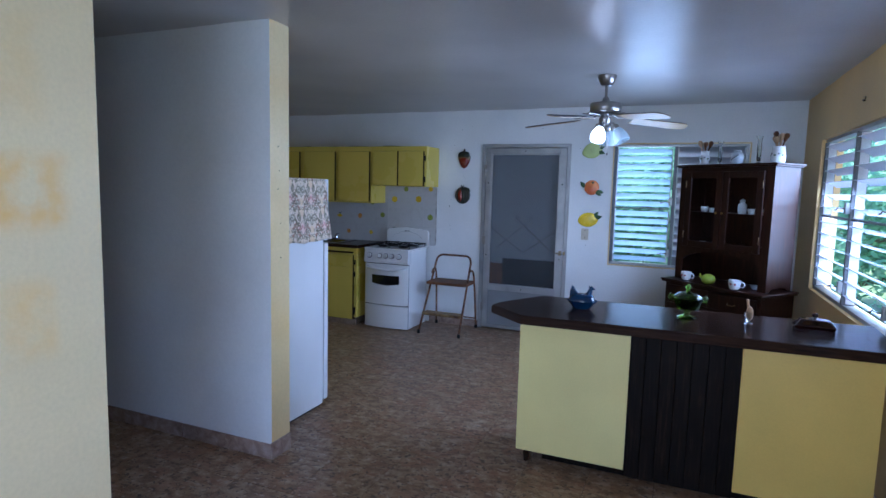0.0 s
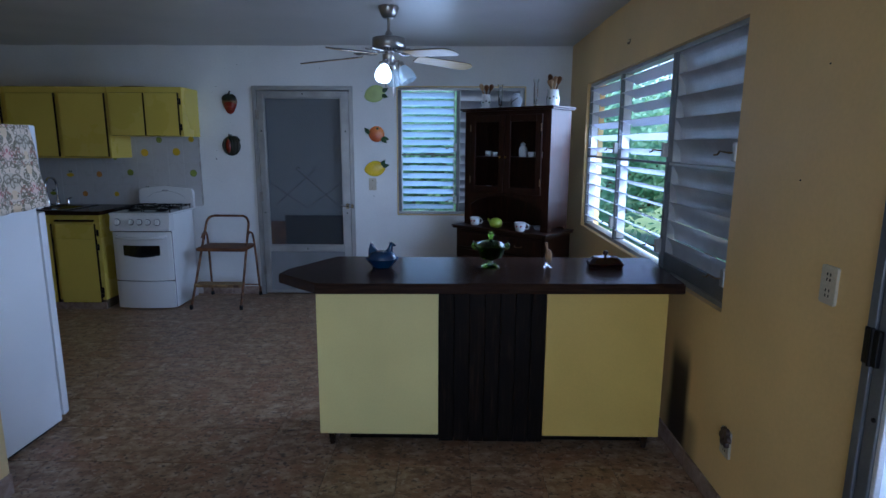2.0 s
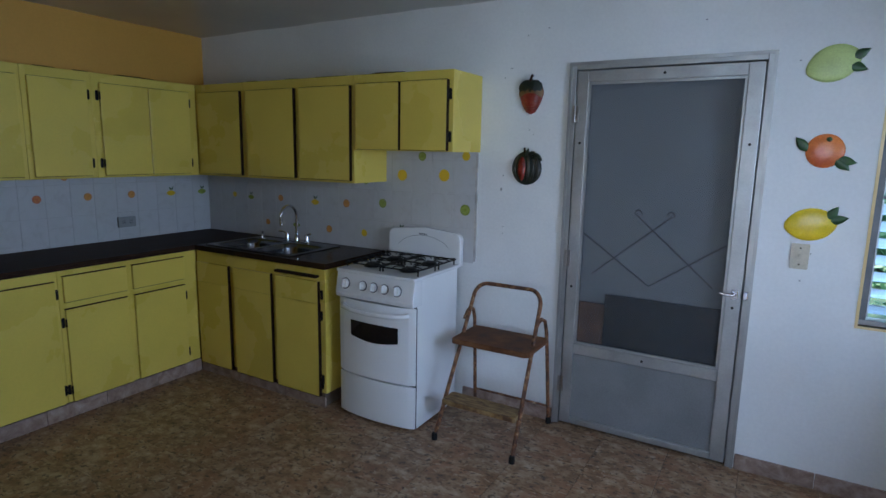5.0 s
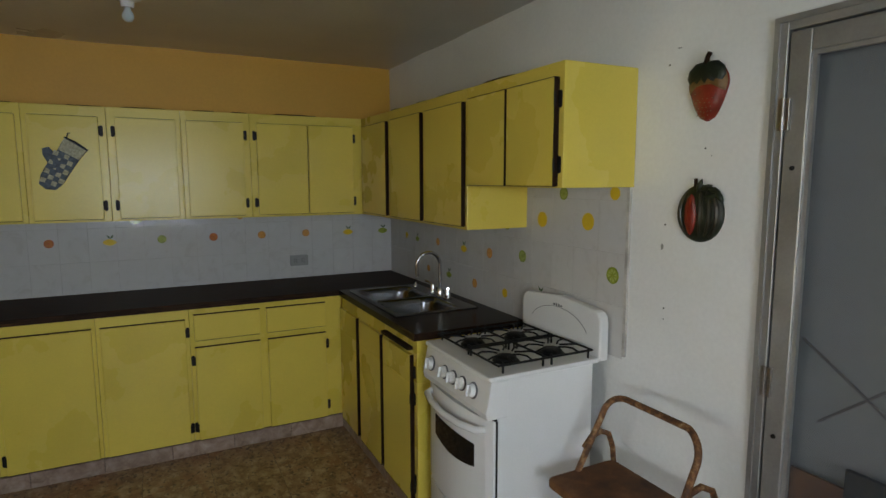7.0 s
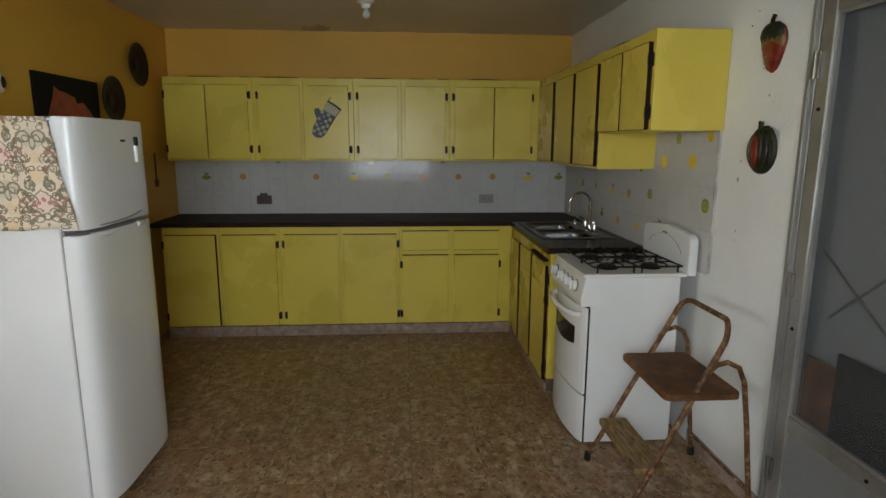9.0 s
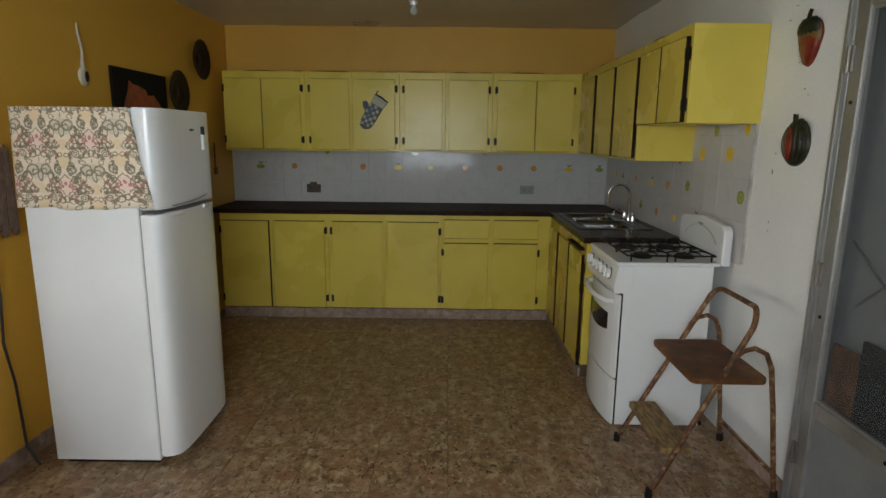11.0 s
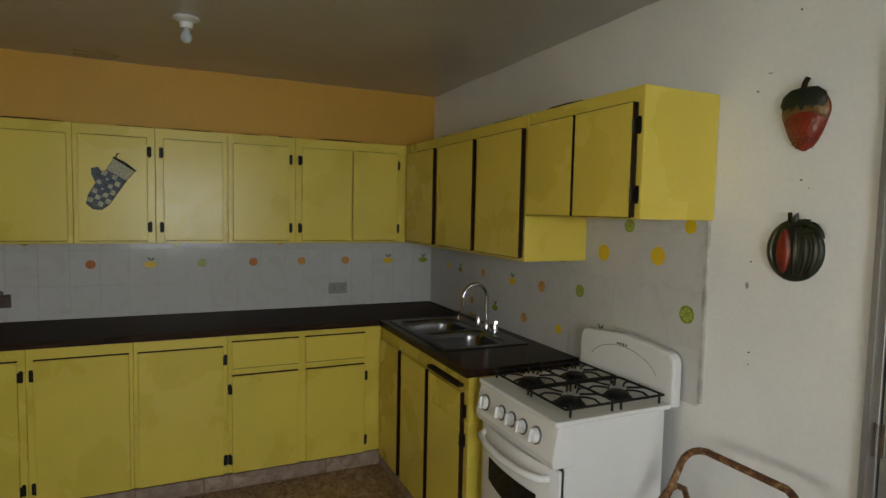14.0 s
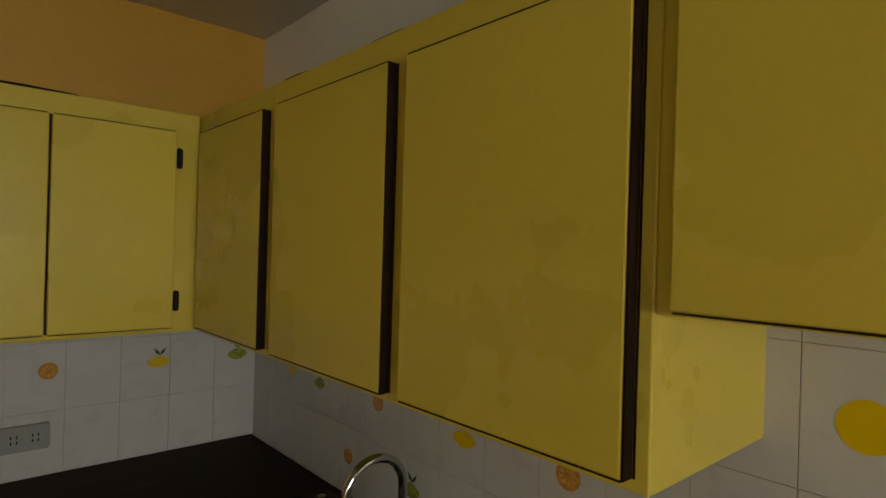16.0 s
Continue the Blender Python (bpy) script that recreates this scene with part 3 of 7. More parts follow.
def finish(name, bm, mat):
    bmesh.ops.recalc_face_normals(bm, faces=bm.faces)
    me = bpy.data.meshes.new(name)
    bm.to_mesh(me)
    bm.free()
    me.materials.append(mat)
    flags = [p.use_smooth for p in me.polygons]
    me.set_sharp_from_angle(angle=radians(50))
    me.polygons.foreach_set("use_smooth", flags)
    return me


def part(name, bm, mat, parent, label=""):
    """Links a bmesh as one mesh under a thing or a part."""
    ob = new(name, finish(name, bm, mat))
    ob.parent = parent
    if label:
        ob["label"] = label
    return ob


def thing(name, m, label, category, group="", kind=""):
    ob = new(name)
    ob.empty_display_size = 0.1
    ob.matrix_world = m
    return tagged(ob, label, category, group, kind)


def solid(name, bm, mat, m, label, category, group="", kind=""):
    ob = new(name, finish(name, bm, mat))
    ob.matrix_world = m
    return tagged(ob, label, category, group, kind)


def boxes(*bs, bev=0.0):
    bm = bmesh.new()
    for b in bs:
        box(bm, *b, bev=bev)
    return bm


def pieces(name, me, spots, parent, label=""):
    """Objects of their own that share one mesh."""
    for m in spots:
        o = new(name, me)
        o.parent = parent
        o.matrix_basis = m
        if label:
            o["label"] = label


ID = Matrix.Identity(4)
XZ = pose(0, 0, 0, 90)          # turns an x, y outline upright, facing -y

# ---- the shell of the house ----
NY, EX, WX, SY, CZ = 6.0, 0.98, -5.04, -2.9, 2.405
PY0, PY1, PX = 2.486, 2.645, -2.05


def wall(name, mat, *bs):
    return tagged(solid(name, boxes(*bs), mat, ID, "", "wall", kind="structure"), category="wall")


floor = solid("floor", boxes((WX - 0.15, EX + 0.15, SY - 0.1, NY + 0.15, -0.12, -0.004)), GROUT, ID, "mottled brown square floor tiles with dark grout", "floor", kind="structure")
bm = bmesh.new()
nx, ny = 60, 90
grid = [[bm.verts.new((WX - 0.1 + (EX - WX + 0.2) * i / nx, SY - 0.1 + (NY - SY + 0.2) * j / ny, CZ + 0.006 * noise.noise((i * 0.35, j * 0.33, 0)) + 0.003 * noise.noise((i * 0.9, j * 0.9, 4)))) for j in range(ny + 1)] for i in range(nx + 1)]
for i in range(nx):
    for j in range(ny):
        bm.faces.new((grid[i][j], grid[i][j + 1], grid[i + 1][j + 1], grid[i + 1][j]))
soft(bm)
box(bm, WX - 0.15, EX + 0.15, SY - 0.1, NY + 0.15, CZ + 0.02, CZ + 0.2)
solid("ceiling", bm, CEIL, ID, "glossy off-white painted plaster ceiling, slightly uneven", "ceiling", kind="structure")

DX0, DX1, DZ = -2.045, -1.09, 2.035
VX0, VX1, VZ0, VZ1 = -0.66, 0.545, 0.825, 2.03
wn_ = NY + 0.15
wall("wall_north", WHITE_WALL, (WX - 0.15, DX0, NY, wn_, 0, CZ + 0.02), (DX0, DX1, NY, wn_, DZ, CZ + 0.02), (DX1, VX0, NY, wn_, 0, CZ + 0.02),
     (VX0, VX1, NY, wn_, 0, VZ0), (VX0, VX1, NY, wn_, VZ1, CZ + 0.02), (VX1, EX + 0.15, NY, wn_, 0, CZ + 0.02))
HY0, HY1, HZ0, HZ1 = 2.715, 5.33, 0.825, 2.0
GY0, GY1, GZ = 0.97, 1.895, 2.06
we_ = EX + 0.15
# Shade in the gap beside the counter end, painted dark on the wall.
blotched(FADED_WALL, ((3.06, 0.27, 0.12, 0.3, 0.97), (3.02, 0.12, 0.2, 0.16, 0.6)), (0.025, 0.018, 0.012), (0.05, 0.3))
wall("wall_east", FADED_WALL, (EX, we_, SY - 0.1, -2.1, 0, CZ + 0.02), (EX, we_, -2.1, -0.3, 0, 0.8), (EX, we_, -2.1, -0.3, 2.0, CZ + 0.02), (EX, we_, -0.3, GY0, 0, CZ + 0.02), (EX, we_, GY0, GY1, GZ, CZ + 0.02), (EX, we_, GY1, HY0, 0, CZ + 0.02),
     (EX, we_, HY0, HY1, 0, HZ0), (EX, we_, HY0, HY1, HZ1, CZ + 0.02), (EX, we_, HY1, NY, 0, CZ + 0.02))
wall("wall_west", YELLOW_WALL, (WX - 0.15, WX, SY - 0.1, NY, 0, CZ + 0.02))
# Unseen opening, cut for the added south lamp.
wall("wall_south", CREAM_WALL, (WX, -1.5, SY - 0.1, SY, 0, CZ + 0.02), (-1.5, 0.7, SY - 0.1, SY, 0, 0.8), (-1.5, 0.7, SY - 0.1, SY, 2.0, CZ + 0.02), (0.7, EX, SY - 0.1, SY, 0, CZ + 0.02))
wall("wall_living", LIVING_WALL, (-2.08, -1.93, SY, 1.42, 0, CZ + 0.02))
hall = wall("wall_hall", YELLOW_WALL, (WX, PX, PY0, PY1, 0, CZ + 0.02))
hall.data.materials.append(WHITE_WALL)
hall.data.materials.append(CREAM_WALL)
for p in hall.data.polygons:
    p.material_index = 1 if p.normal.y < -0.5 else 2 if p.normal.x > 0.5 else 0

# old screw holes and nails in the plaster
for spots, m0 in ((((-2.43, 1.98), (-2.42, 1.43), (-2.41, 1.13), (-2.27, 1.69), (-1.0, 1.99), (-0.9, 1.0), (-2.3, 2.2), (-2.18, 2.23), (-1.4, 2.2)), "n"), (((2.2, 1.75), (2.28, 1.4), (2.5, 2.1)), "e"), (((2.55, 1.52), (2.57, 1.33), (2.57, 1.14), (2.55, 1.75), (2.56, 1.62)), "p")):
    for a, z in spots:
        bm = bmesh.new()
        lathe(bm, [(0.0, 0.004), (0.0025, 0.003), (0.003, 0)], 8)
        m = {"n": pose(a, NY, z, 90), "e": pose(EX, a, z, 90, 0, -90), "p": pose(PX, a, z, 90, 0, 90)}[m0]
        solid("nail", bm, HINGE, m, "small dark nail head in the painted wall", "nail", group="nails in the walls")

# stone skirting, one tile after another


def skirting(name, x0, y0, x1, y1, normal, h=0.08, step=0.34):
    """Skirting tiles along a wall from one end to the other."""
    root = thing(name, ID, "low pinkish stone skirting tiles", "baseboard", kind="structure")
    d = Vector((x1 - x0, y1 - y0, 0))
    length = d.length
    n = max(1, round(length / step))
    w = length / n
    ang = math.degrees(math.atan2(d.y, d.x))
    me_bm = bmesh.new()
    box(me_bm, 0.0015, w - 0.0015, 0, 0.012, 0, h, bev=0.002, seg=1)
    me = finish("skirting_tile", me_bm, SKIRT)
    side = 1 if Vector((-d.y, d.x)).dot(Vector(normal)) > 0 else -1
    spots = []
    for i in range(n):
        p = Vector((x0, y0, 0)) + d.normalized() * (w * i if side > 0 else w * (i + 1))
        spots.append(pose(p.x, p.y, 0, 0, 0, ang if side > 0 else ang + 180))
    pieces("skirting_tile", me, spots, root)


skirting("baseboard_north", -2.65, NY, DX0 - 0.005, NY, (0, -1))
skirting("baseboard_north_window", DX1 + 0.005, NY, EX, NY, (0, -1))
skirting("baseboard_east", EX, GY1 + 0.005, EX, NY - 0.013, (-1, 0))
skirting("baseboard_east_south", EX, SY, EX, GY0, (-1, 0))
skirting("baseboard_hall", WX, PY0, PX, PY0, (0, -1), 0.085)
skirting("baseboard_hall_end", PX, PY0 - 0.012, PX, PY1 + 0.002, (1, 0), 0.095)
skirting("baseboard_kitchen", -4.43, PY1, PX, PY1, (0, 1))
skirting("baseboard_living", -1.93, SY, -1.93, 1.42, (1, 0))
skirting("baseboard_living_end", -2.08, 1.42, -1.918, 1.42, (0, 1))

# ---- louvred windows ----


def slat_mesh(length, deep, mat, cup=0.0):
    bm = bmesh.new()
    prof = [(-deep / 2, -0.006), (-deep / 2 + 0.012, 0.0), (deep / 2 - 0.012, 0.002), (deep / 2, -0.005)]
    if cup:
        prof = [(-deep / 2 + deep * i / 8, cup * (1 - (2 * i / 8 - 1) ** 2) - 0.006) for i in range(9)]
    top = [(y, z + 0.003) for y, z in prof]
    ring = prof + top[::-1]
    a = [bm.verts.new((-length / 2, y, z)) for y, z in ring]
    c = [bm.verts.new((length / 2, y, z)) for y, z in ring]
    n = len(ring)
    for i in range(n):
        bm.faces.new((a[i], a[(i + 1) % n], c[(i + 1) % n], c[i]))
    bm.faces.new(a[::-1])
    bm.faces.new(c)
    return finish("slat", bm, mat)


def crank(parent, x, z):
    """The small bent handle of a louvre operator with its box."""
    bm = bmesh.new()
    box(bm, x - 0.014, x + 0.02, -0.004, 0.032, z - 0.035, z + 0.04, bev=0.006)
    o = part("operator_box", bm, ALU, parent)
    bm = bmesh.new()
    tube(bm, [(x - 0.004, -0.002, z), (x - 0.004, -0.02, z), (x - 0.03, -0.026, z + 0.002), (x - 0.055, -0.03, z + 0.006), (x - 0.065, -0.034, z - 0.008), (x - 0.09, -0.036, z - 0.01)], [0.004, 0.004, 0.0035, 0.0035, 0.0045, 0.005], 7)
    part("crank_handle", bm, CRANK, o, "tarnished brass crank handle")


def louvre_window(name, m, w, h, cols, split, label):
    """cols: (x0, x1, shut, slats above, slats below, tilt in degrees). x runs along the wall, y outwards, z up from the sill."""
    root = thing(name, m, label, "window", kind="structure")
    f = 0.024
    part("window_frame", boxes((0, w, 0.03, 0.1, 0, f), (0, w, 0.03, 0.1, h - f, h), (0, f, 0.03, 0.1, f, h - f), (w - f, w, 0.03, 0.1, f, h - f), bev=0.002), ALU, root)
    for x0, x1, shut, up, low, tilt in cols:
        if x0 > 0.01:
            part("mullion", boxes((x0 - 0.016, x0 + 0.016, 0.024, 0.1, f, h - f), bev=0.002), ALU_DARK, root)
        part("transom", boxes((x0 + 0.02, x1 - 0.02, 0.03, 0.06, split - 0.007, split + 0.007), bev=0.002), ALU_DARK if not shut else ALU, root)
        lo_z = f + (0.07 if shut else 0.01)
        if shut:
            part("fixed_plate", boxes((x0 + 0.018, x1 - 0.018, 0.04, 0.055, f, f + 0.085), bev=0.002), ALU_DARK, root)
        for a, c, n in ((lo_z, split - 0.012, low), (split + 0.012, h - f - 0.004, up)):
            step = (c - a) / n
            deep = step * (1.16 if shut else 1.08)
            me = slat_mesh(x1 - x0 - 0.05, deep, SLAT_SHUT if shut else SLAT if w < 2 else SLAT_SUNNY, 0.014 if shut else 0.0)
            pieces("slat", me, [pose((x0 + x1) / 2, 0.07, a + step * (i + 0.5), -tilt) for i in range(n)], root)
            part("pivot_rail", boxes((x0 + 0.014, x0 + 0.024, 0.045, 0.095, a, c), (x1 - 0.024, x1 - 0.014, 0.045, 0.095, a, c)), ALU if shut else RAIL, root)
        crank(root, x1 - 0.012, split + 0.07)
        crank(root, x1 - 0.012, 0.14)
    return root


wW, wH = VX1 - VX0, VZ1 - VZ0
louvre_window("window_1", pose(VX0, NY, VZ0), wW, wH, [(0.012, 0.56, False, 8, 7, 40), (0.575, wW - 0.012, True, 6, 6, 76)], 0.575, "aluminium louvre window, one bay open to the garden and one shut")
part("trim", boxes((-0.012, 0, -0.004, 0.03, -0.012, wH + 0.012), (0, wW, -0.004, 0.03, wH, wH + 0.012), (0, wW, -0.004, 0.03, -0.012, 0), (wW, wW + 0.012, -0.004, 0.03, -0.012, wH + 0.012)), CREAM_WALL, bpy.data.objects["window_1"])
eW, eH = HY1 - HY0, HZ1 - HZ0
louvre_window("window_2", pose(EX, HY1, HZ0, 0, 0, -90), eW, eH, [(0.012, 0.89, False, 6, 6, 22), (0.89, 1.82, False, 6, 6, 22), (1.82, eW - 0.012, True, 5, 5, 70)], 0.585, "wide aluminium louvre window, two bays open and one shut")

# ---- screen door to the garden ----
ALU_PALE = material("pale_grey_door_paint", (0.27, 0.29, 0.3), 0.6, var=0.08, scale=2)
d1 = thing("door_1", pose(DX0, NY, 0), "grey aluminium screen door, shut, with a hammered lower panel", "door", kind="structure")
dw = DX1 - DX0
part("door_frame", boxes((0, 0.035, -0.012, 0.09, 0, DZ), (dw - 0.035, dw, -0.012, 0.09, 0, DZ), (0.035, dw - 0.035, -0.012, 0.09, DZ - 0.035, DZ), bev=0.003), ALU, d1, "dull aluminium frame")
part("door_frame_lip", boxes((-0.003, 0.012, -0.018, -0.0125, 0, DZ + 0.004), (dw - 0.012, dw + 0.003, -0.018, -0.0125, 0, DZ + 0.004), (0.012, dw - 0.012, -0.018, -0.0125, DZ - 0.012, DZ + 0.004)), ALU, d1)
leaf = part("door_leaf", boxes((0.04, 0.1, -0.01, 0.028, 0.015, DZ - 0.04), (dw - 0.11, dw - 0.04, -0.01, 0.028, 0.015, DZ - 0.04), (0.1, dw - 0.11, -0.01, 0.028, DZ - 0.1, DZ - 0.04), (0.1, dw - 0.11, -0.01, 0.028, 0.44, 0.5), (0.1, dw - 0.11, -0.01, 0.028, 0.015, 0.05), bev=0.004), ALU, d1)
part("lower_panel", boxes((0.1, dw - 0.11, 0.006, 0.014, 0.05, 0.44)), DOOR_PANEL, d1, "grey hammered metal panel")
part("screen", boxes((0.1, dw - 0.11, 0.012, 0.015, 0.5, DZ - 0.1)), SCREEN, d1, "dusty grey screen")
part("screen_bead", boxes((0.1, 0.112, -0.002, 0.011, 0.5, DZ - 0.1), (dw - 0.122, dw - 0.11, -0.002, 0.011, 0.5, DZ - 0.1), (0.112, dw - 0.122, -0.002, 0.011, DZ - 0.112, DZ - 0.1), (0.112, dw - 0.122, -0.002, 0.011, 0.5, 0.512)), ALU, d1)
part("outer_panel", boxes((0.036, dw - 0.036, 0.075, 0.088, 0.0, DZ - 0.036)), ALU_PALE, d1)
bm = bmesh.new()
for (xa, za), (xb, zb) in (((0.10, 1.13), (0.47, 0.87)), ((0.16, 0.9), (0.56, 1.25)), ((0.38, 1.25), (0.78, 0.9)), ((0.47, 0.87), (0.83, 1.13))):
    tube(bm, [(xa, 0.05, za), (xb, 0.05, zb)], 0.0045, 6)
for s in (-1, 1):
    tube(bm, [(0.473 + s * (0.082 + 0.017 * math.cos(radians(a))), 0.05, 1.255 + 0.018 * math.sin(radians(a))) for a in range(-30, 200, 20)], 0.005, 6)
part("grille", bm, ALU_DARK, d1, "thin scrolled metal grille with a heart")
part("draught_board", boxes((0.25, dw - 0.1, 0.03, 0.045, 0.5, 0.8)), BLACK, d1, "dark board behind the screen")
part("side_board", boxes((0.1, 0.25, 0.034, 0.045, 0.5, 0.74)), SEAT, d1)
for z in (0.25, 0.99, 1.77):
    bm = boxes((0.022, 0.036, -0.02, -0.0105, z - 0.045, z + 0.045), (0.04, 0.056, -0.02, -0.0105, z - 0.045, z + 0.045), bev=0.002)
    tube(bm, [(0.038, -0.021, z - 0.046), (0.038, -0.021, z + 0.046)], 0.005, 8)
    part("hinge", bm, NICKEL, d1)
bm = boxes((dw - 0.085, dw - 0.055, -0.022, -0.0105, 0.875, 0.925), (dw - 0.034, dw - 0.012, -0.024, -0.0125, 0.88, 0.92), bev=0.003)
tube(bm, [(dw - 0.07, -0.02, 0.9), (dw - 0.07, -0.045, 0.9), (dw - 0.135, -0.048, 0.905)], 0.006, 8)
part("latch", bm, CHROME, d1, "small chrome lever latch")
for x, z in ((0.07, 1.62), (0.07, 0.83), (dw - 0.075, 1.62), (dw - 0.075, 0.83), (dw / 2, DZ - 0.07), (dw / 2, 0.47)):
    bm = bmesh.new()
    lathe(bm, [(0, 0.006), (0.006, 0.005), (0.007, 0)], 10, m=pose(x, -0.0105, z, 90))
    part("screw", bm, HINGE, d1)

# ---- glazed door to the porch ----
d2 = thing("door_2", pose(EX, GY1, 0, 0, 0, -90), "grey metal porch door with two frosted panes and iron grille", "door", kind="structure")
gw = GY1 - GY0
part("door_frame", boxes((0, 0.03, -0.012, 0.12, 0, GZ), (gw - 0.03, gw, -0.012, 0.12, 0, GZ), (0.03, gw - 0.03, -0.012, 0.12, GZ - 0.03, GZ), bev=0.003), ALU_DARK, d2)
part("door_leaf", boxes((0.034, 0.078, -0.006, 0.04, 0.01, GZ - 0.035), (gw - 0.10, gw - 0.034, -0.006, 0.04, 0.01, GZ - 0.035), (0.078, gw - 0.10, -0.006, 0.04, GZ - 0.11, GZ - 0.035), (0.078, gw - 0.10, -0.006, 0.04, 1.205, 1.245), (0.078, gw - 0.10, -0.006, 0.04, 0.01, 0.5), bev=0.004), ALU_DARK, d2)
for a, c in ((0.5, 1.205), (1.245, GZ - 0.11)):
    pn = part("pane", boxes((0.078, gw - 0.10, 0.018, 0.024, a, c)), FROST, d2, "bright frosted pane")
    part("glazing_bead", boxes((0.078, 0.094, 0.0, 0.017, a, c), (gw - 0.118, gw - 0.10, 0.0, 0.017, a, c), (0.094, gw - 0.118, 0.0, 0.017, a, a + 0.018), (0.094, gw - 0.118, 0.0, 0.017, c - 0.018, c), bev=0.003), RAIL, d2)
for x in (0.2, 0.34, 0.48, 0.62, 0.76):
    bm = bmesh.new()
    n = 60
    for i in range(n):
        z = 0.5 + 1.45 * i / n
        a = i * 0.5
        for k in range(4):
            bm.verts.new((x + 0.011 * math.cos(a + k * math.pi / 2), 0.075 + 0.011 * math.sin(a + k * math.pi / 2), z))
    bm.verts.ensure_lookup_table()
    for i in range(n - 1):
        for k in range(4):
            bm.faces.new([bm.verts[j] for j in (i * 4 + k, i * 4 + (k + 1) % 4, i * 4 + 4 + (k + 1) % 4, i * 4 + 4 + k)])
    part("grille_bar", bm, RAIL, d2, "twisted white iron bar")
part("grille_rail", boxes((0.1, gw - 0.1, 0.065, 0.085, 0.9, 0.92), (0.1, gw - 0.1, 0.065, 0.085, 0.5, 0.52), (0.1, gw - 0.1, 0.065, 0.085, 1.93, 1.95)), RAIL, d2)
for z in (0.99, 1.74):
    bm = boxes((0.004, 0.03, -0.019, -0.0125, z - 0.05, z + 0.05), (0.036, 0.058, -0.019, -0.0065, z - 0.05, z + 0.05), bev=0.002)
    tube(bm, [(0.033, -0.018, z - 0.052), (0.033, -0.018, z + 0.052)], 0.006, 8)
    part("hinge", bm, HINGE, d2)
for z in (0.8, 1.1, 1.5, 1.87):
    bm = bmesh.new()
    lathe(bm, [(0, 0.005), (0.006, 0.004), (0.007, 0)], 10, m=pose(0.066, -0.0065, z, 90))
    part("screw", bm, HINGE, d2)

# ---- porch and garden ----
gr = bmesh.new()
box(gr, -400, 400, -400, 400, -0.6, -0.45)
solid("ground", gr, GROUND, ID, "grass and bare earth round the house", "ground", kind="structure")
wall("porch_floor", CONCRETE, (EX + 0.15, 3.1, -1.5, 6.6, -0.45, -0.03))
wall("porch_roof", RAIL, (EX + 0.15, 1.6, -1.6, 6.8, 2.5, 2.62))
wall("porch_beam", TERRACOTTA, (2.9, 3.08, -1.6, 6.8, 2.28, 2.5))
for y in (-1.2, 2.0, 5.6):
    bm = boxes((2.9, 3.08, y - 0.09, y + 0.09, -0.03, 2.28))
    solid("porch_post", bm, TERRACOTTA, ID, "square orange-painted porch post", "post", group="porch posts")
rail = thing("porch_railing", pose(2.97, 0, -0.03), "white painted metal railing along the porch", "railing")
for ya, yb in ((-1.1, 1.9), (2.1, 5.5)):
    part("top_rail", boxes((-0.025, 0.025, ya, yb, 0.92, 0.96)), RAIL, rail)
    part("bottom_rail", boxes((-0.02, 0.02, ya, yb, 0.1, 0.13)), RAIL, rail)
bal = finish("baluster", boxes((-0.009, 0.009, -0.009, 0.009, 0.13, 0.92)), RAIL)
pieces("baluster", bal, [pose(0, y, 0) for y in [-1.0 + 0.13 * i for i in range(22)] + [2.2 + 0.13 * i for i in range(25)]], rail)


def tree(m, height, spread, seed, leaves, label):
    rnd = random.Random(seed)
    root = thing("tree", m, label, "tree", group="garden trees")
    bm = bmesh.new()
    top = height * 0.62
    tube(bm, [(0.05 * math.sin(i * 1.3 + seed), 0.05 * math.cos(i + seed), top * i / 6) for i in range(7)], [0.12 - 0.012 * i for i in range(7)], 9)
    clumps = []
    for k in range(9):
        a = k * 2.4 + rnd.random()
        z0 = top * (0.35 + 0.07 * k)
        r = spread * (0.5 + 0.5 * rnd.random())
        tip = (r * math.cos(a), r * math.sin(a), z0 + height * (0.12 + 0.2 * rnd.random()))
        tube(bm, [(0, 0, z0), (tip[0] * 0.5, tip[1] * 0.5, z0 + (tip[2] - z0) * 0.65), tip], [0.05, 0.03, 0.01], 6)
        clumps += [(tip, 0.55), ((tip[0] * 0.6, tip[1] * 0.6, tip[2] + 0.3), 0.5)]
    clumps.append(((0, 0, height * 0.92), 0.6))
    part("trunk", bm, BARK, root)
    bm = bmesh.new()
    for _ in range(leaves):
        c, s = rnd.choice(clumps)
        s *= spread * 0.62
        p = Vector(c) + Vector((rnd.gauss(0, s * 0.55), rnd.gauss(0, s * 0.55), rnd.gauss(0, s * 0.42)))
        d = Vector((rnd.uniform(-1, 1), rnd.uniform(-1, 1), rnd.uniform(-0.7, 0.4))).normalized()
        e = d.orthogonal().normalized() * rnd.uniform(0.015, 0.034)
        ln = rnd.uniform(0.06, 0.14)
        v = [bm.verts.new(q) for q in (p, p + d * ln * 0.5 + e, p + d * ln, p + d * ln * 0.5 - e)]
        bm.faces.new(v)
    part("crown", bm, LEAF, root)
    return root


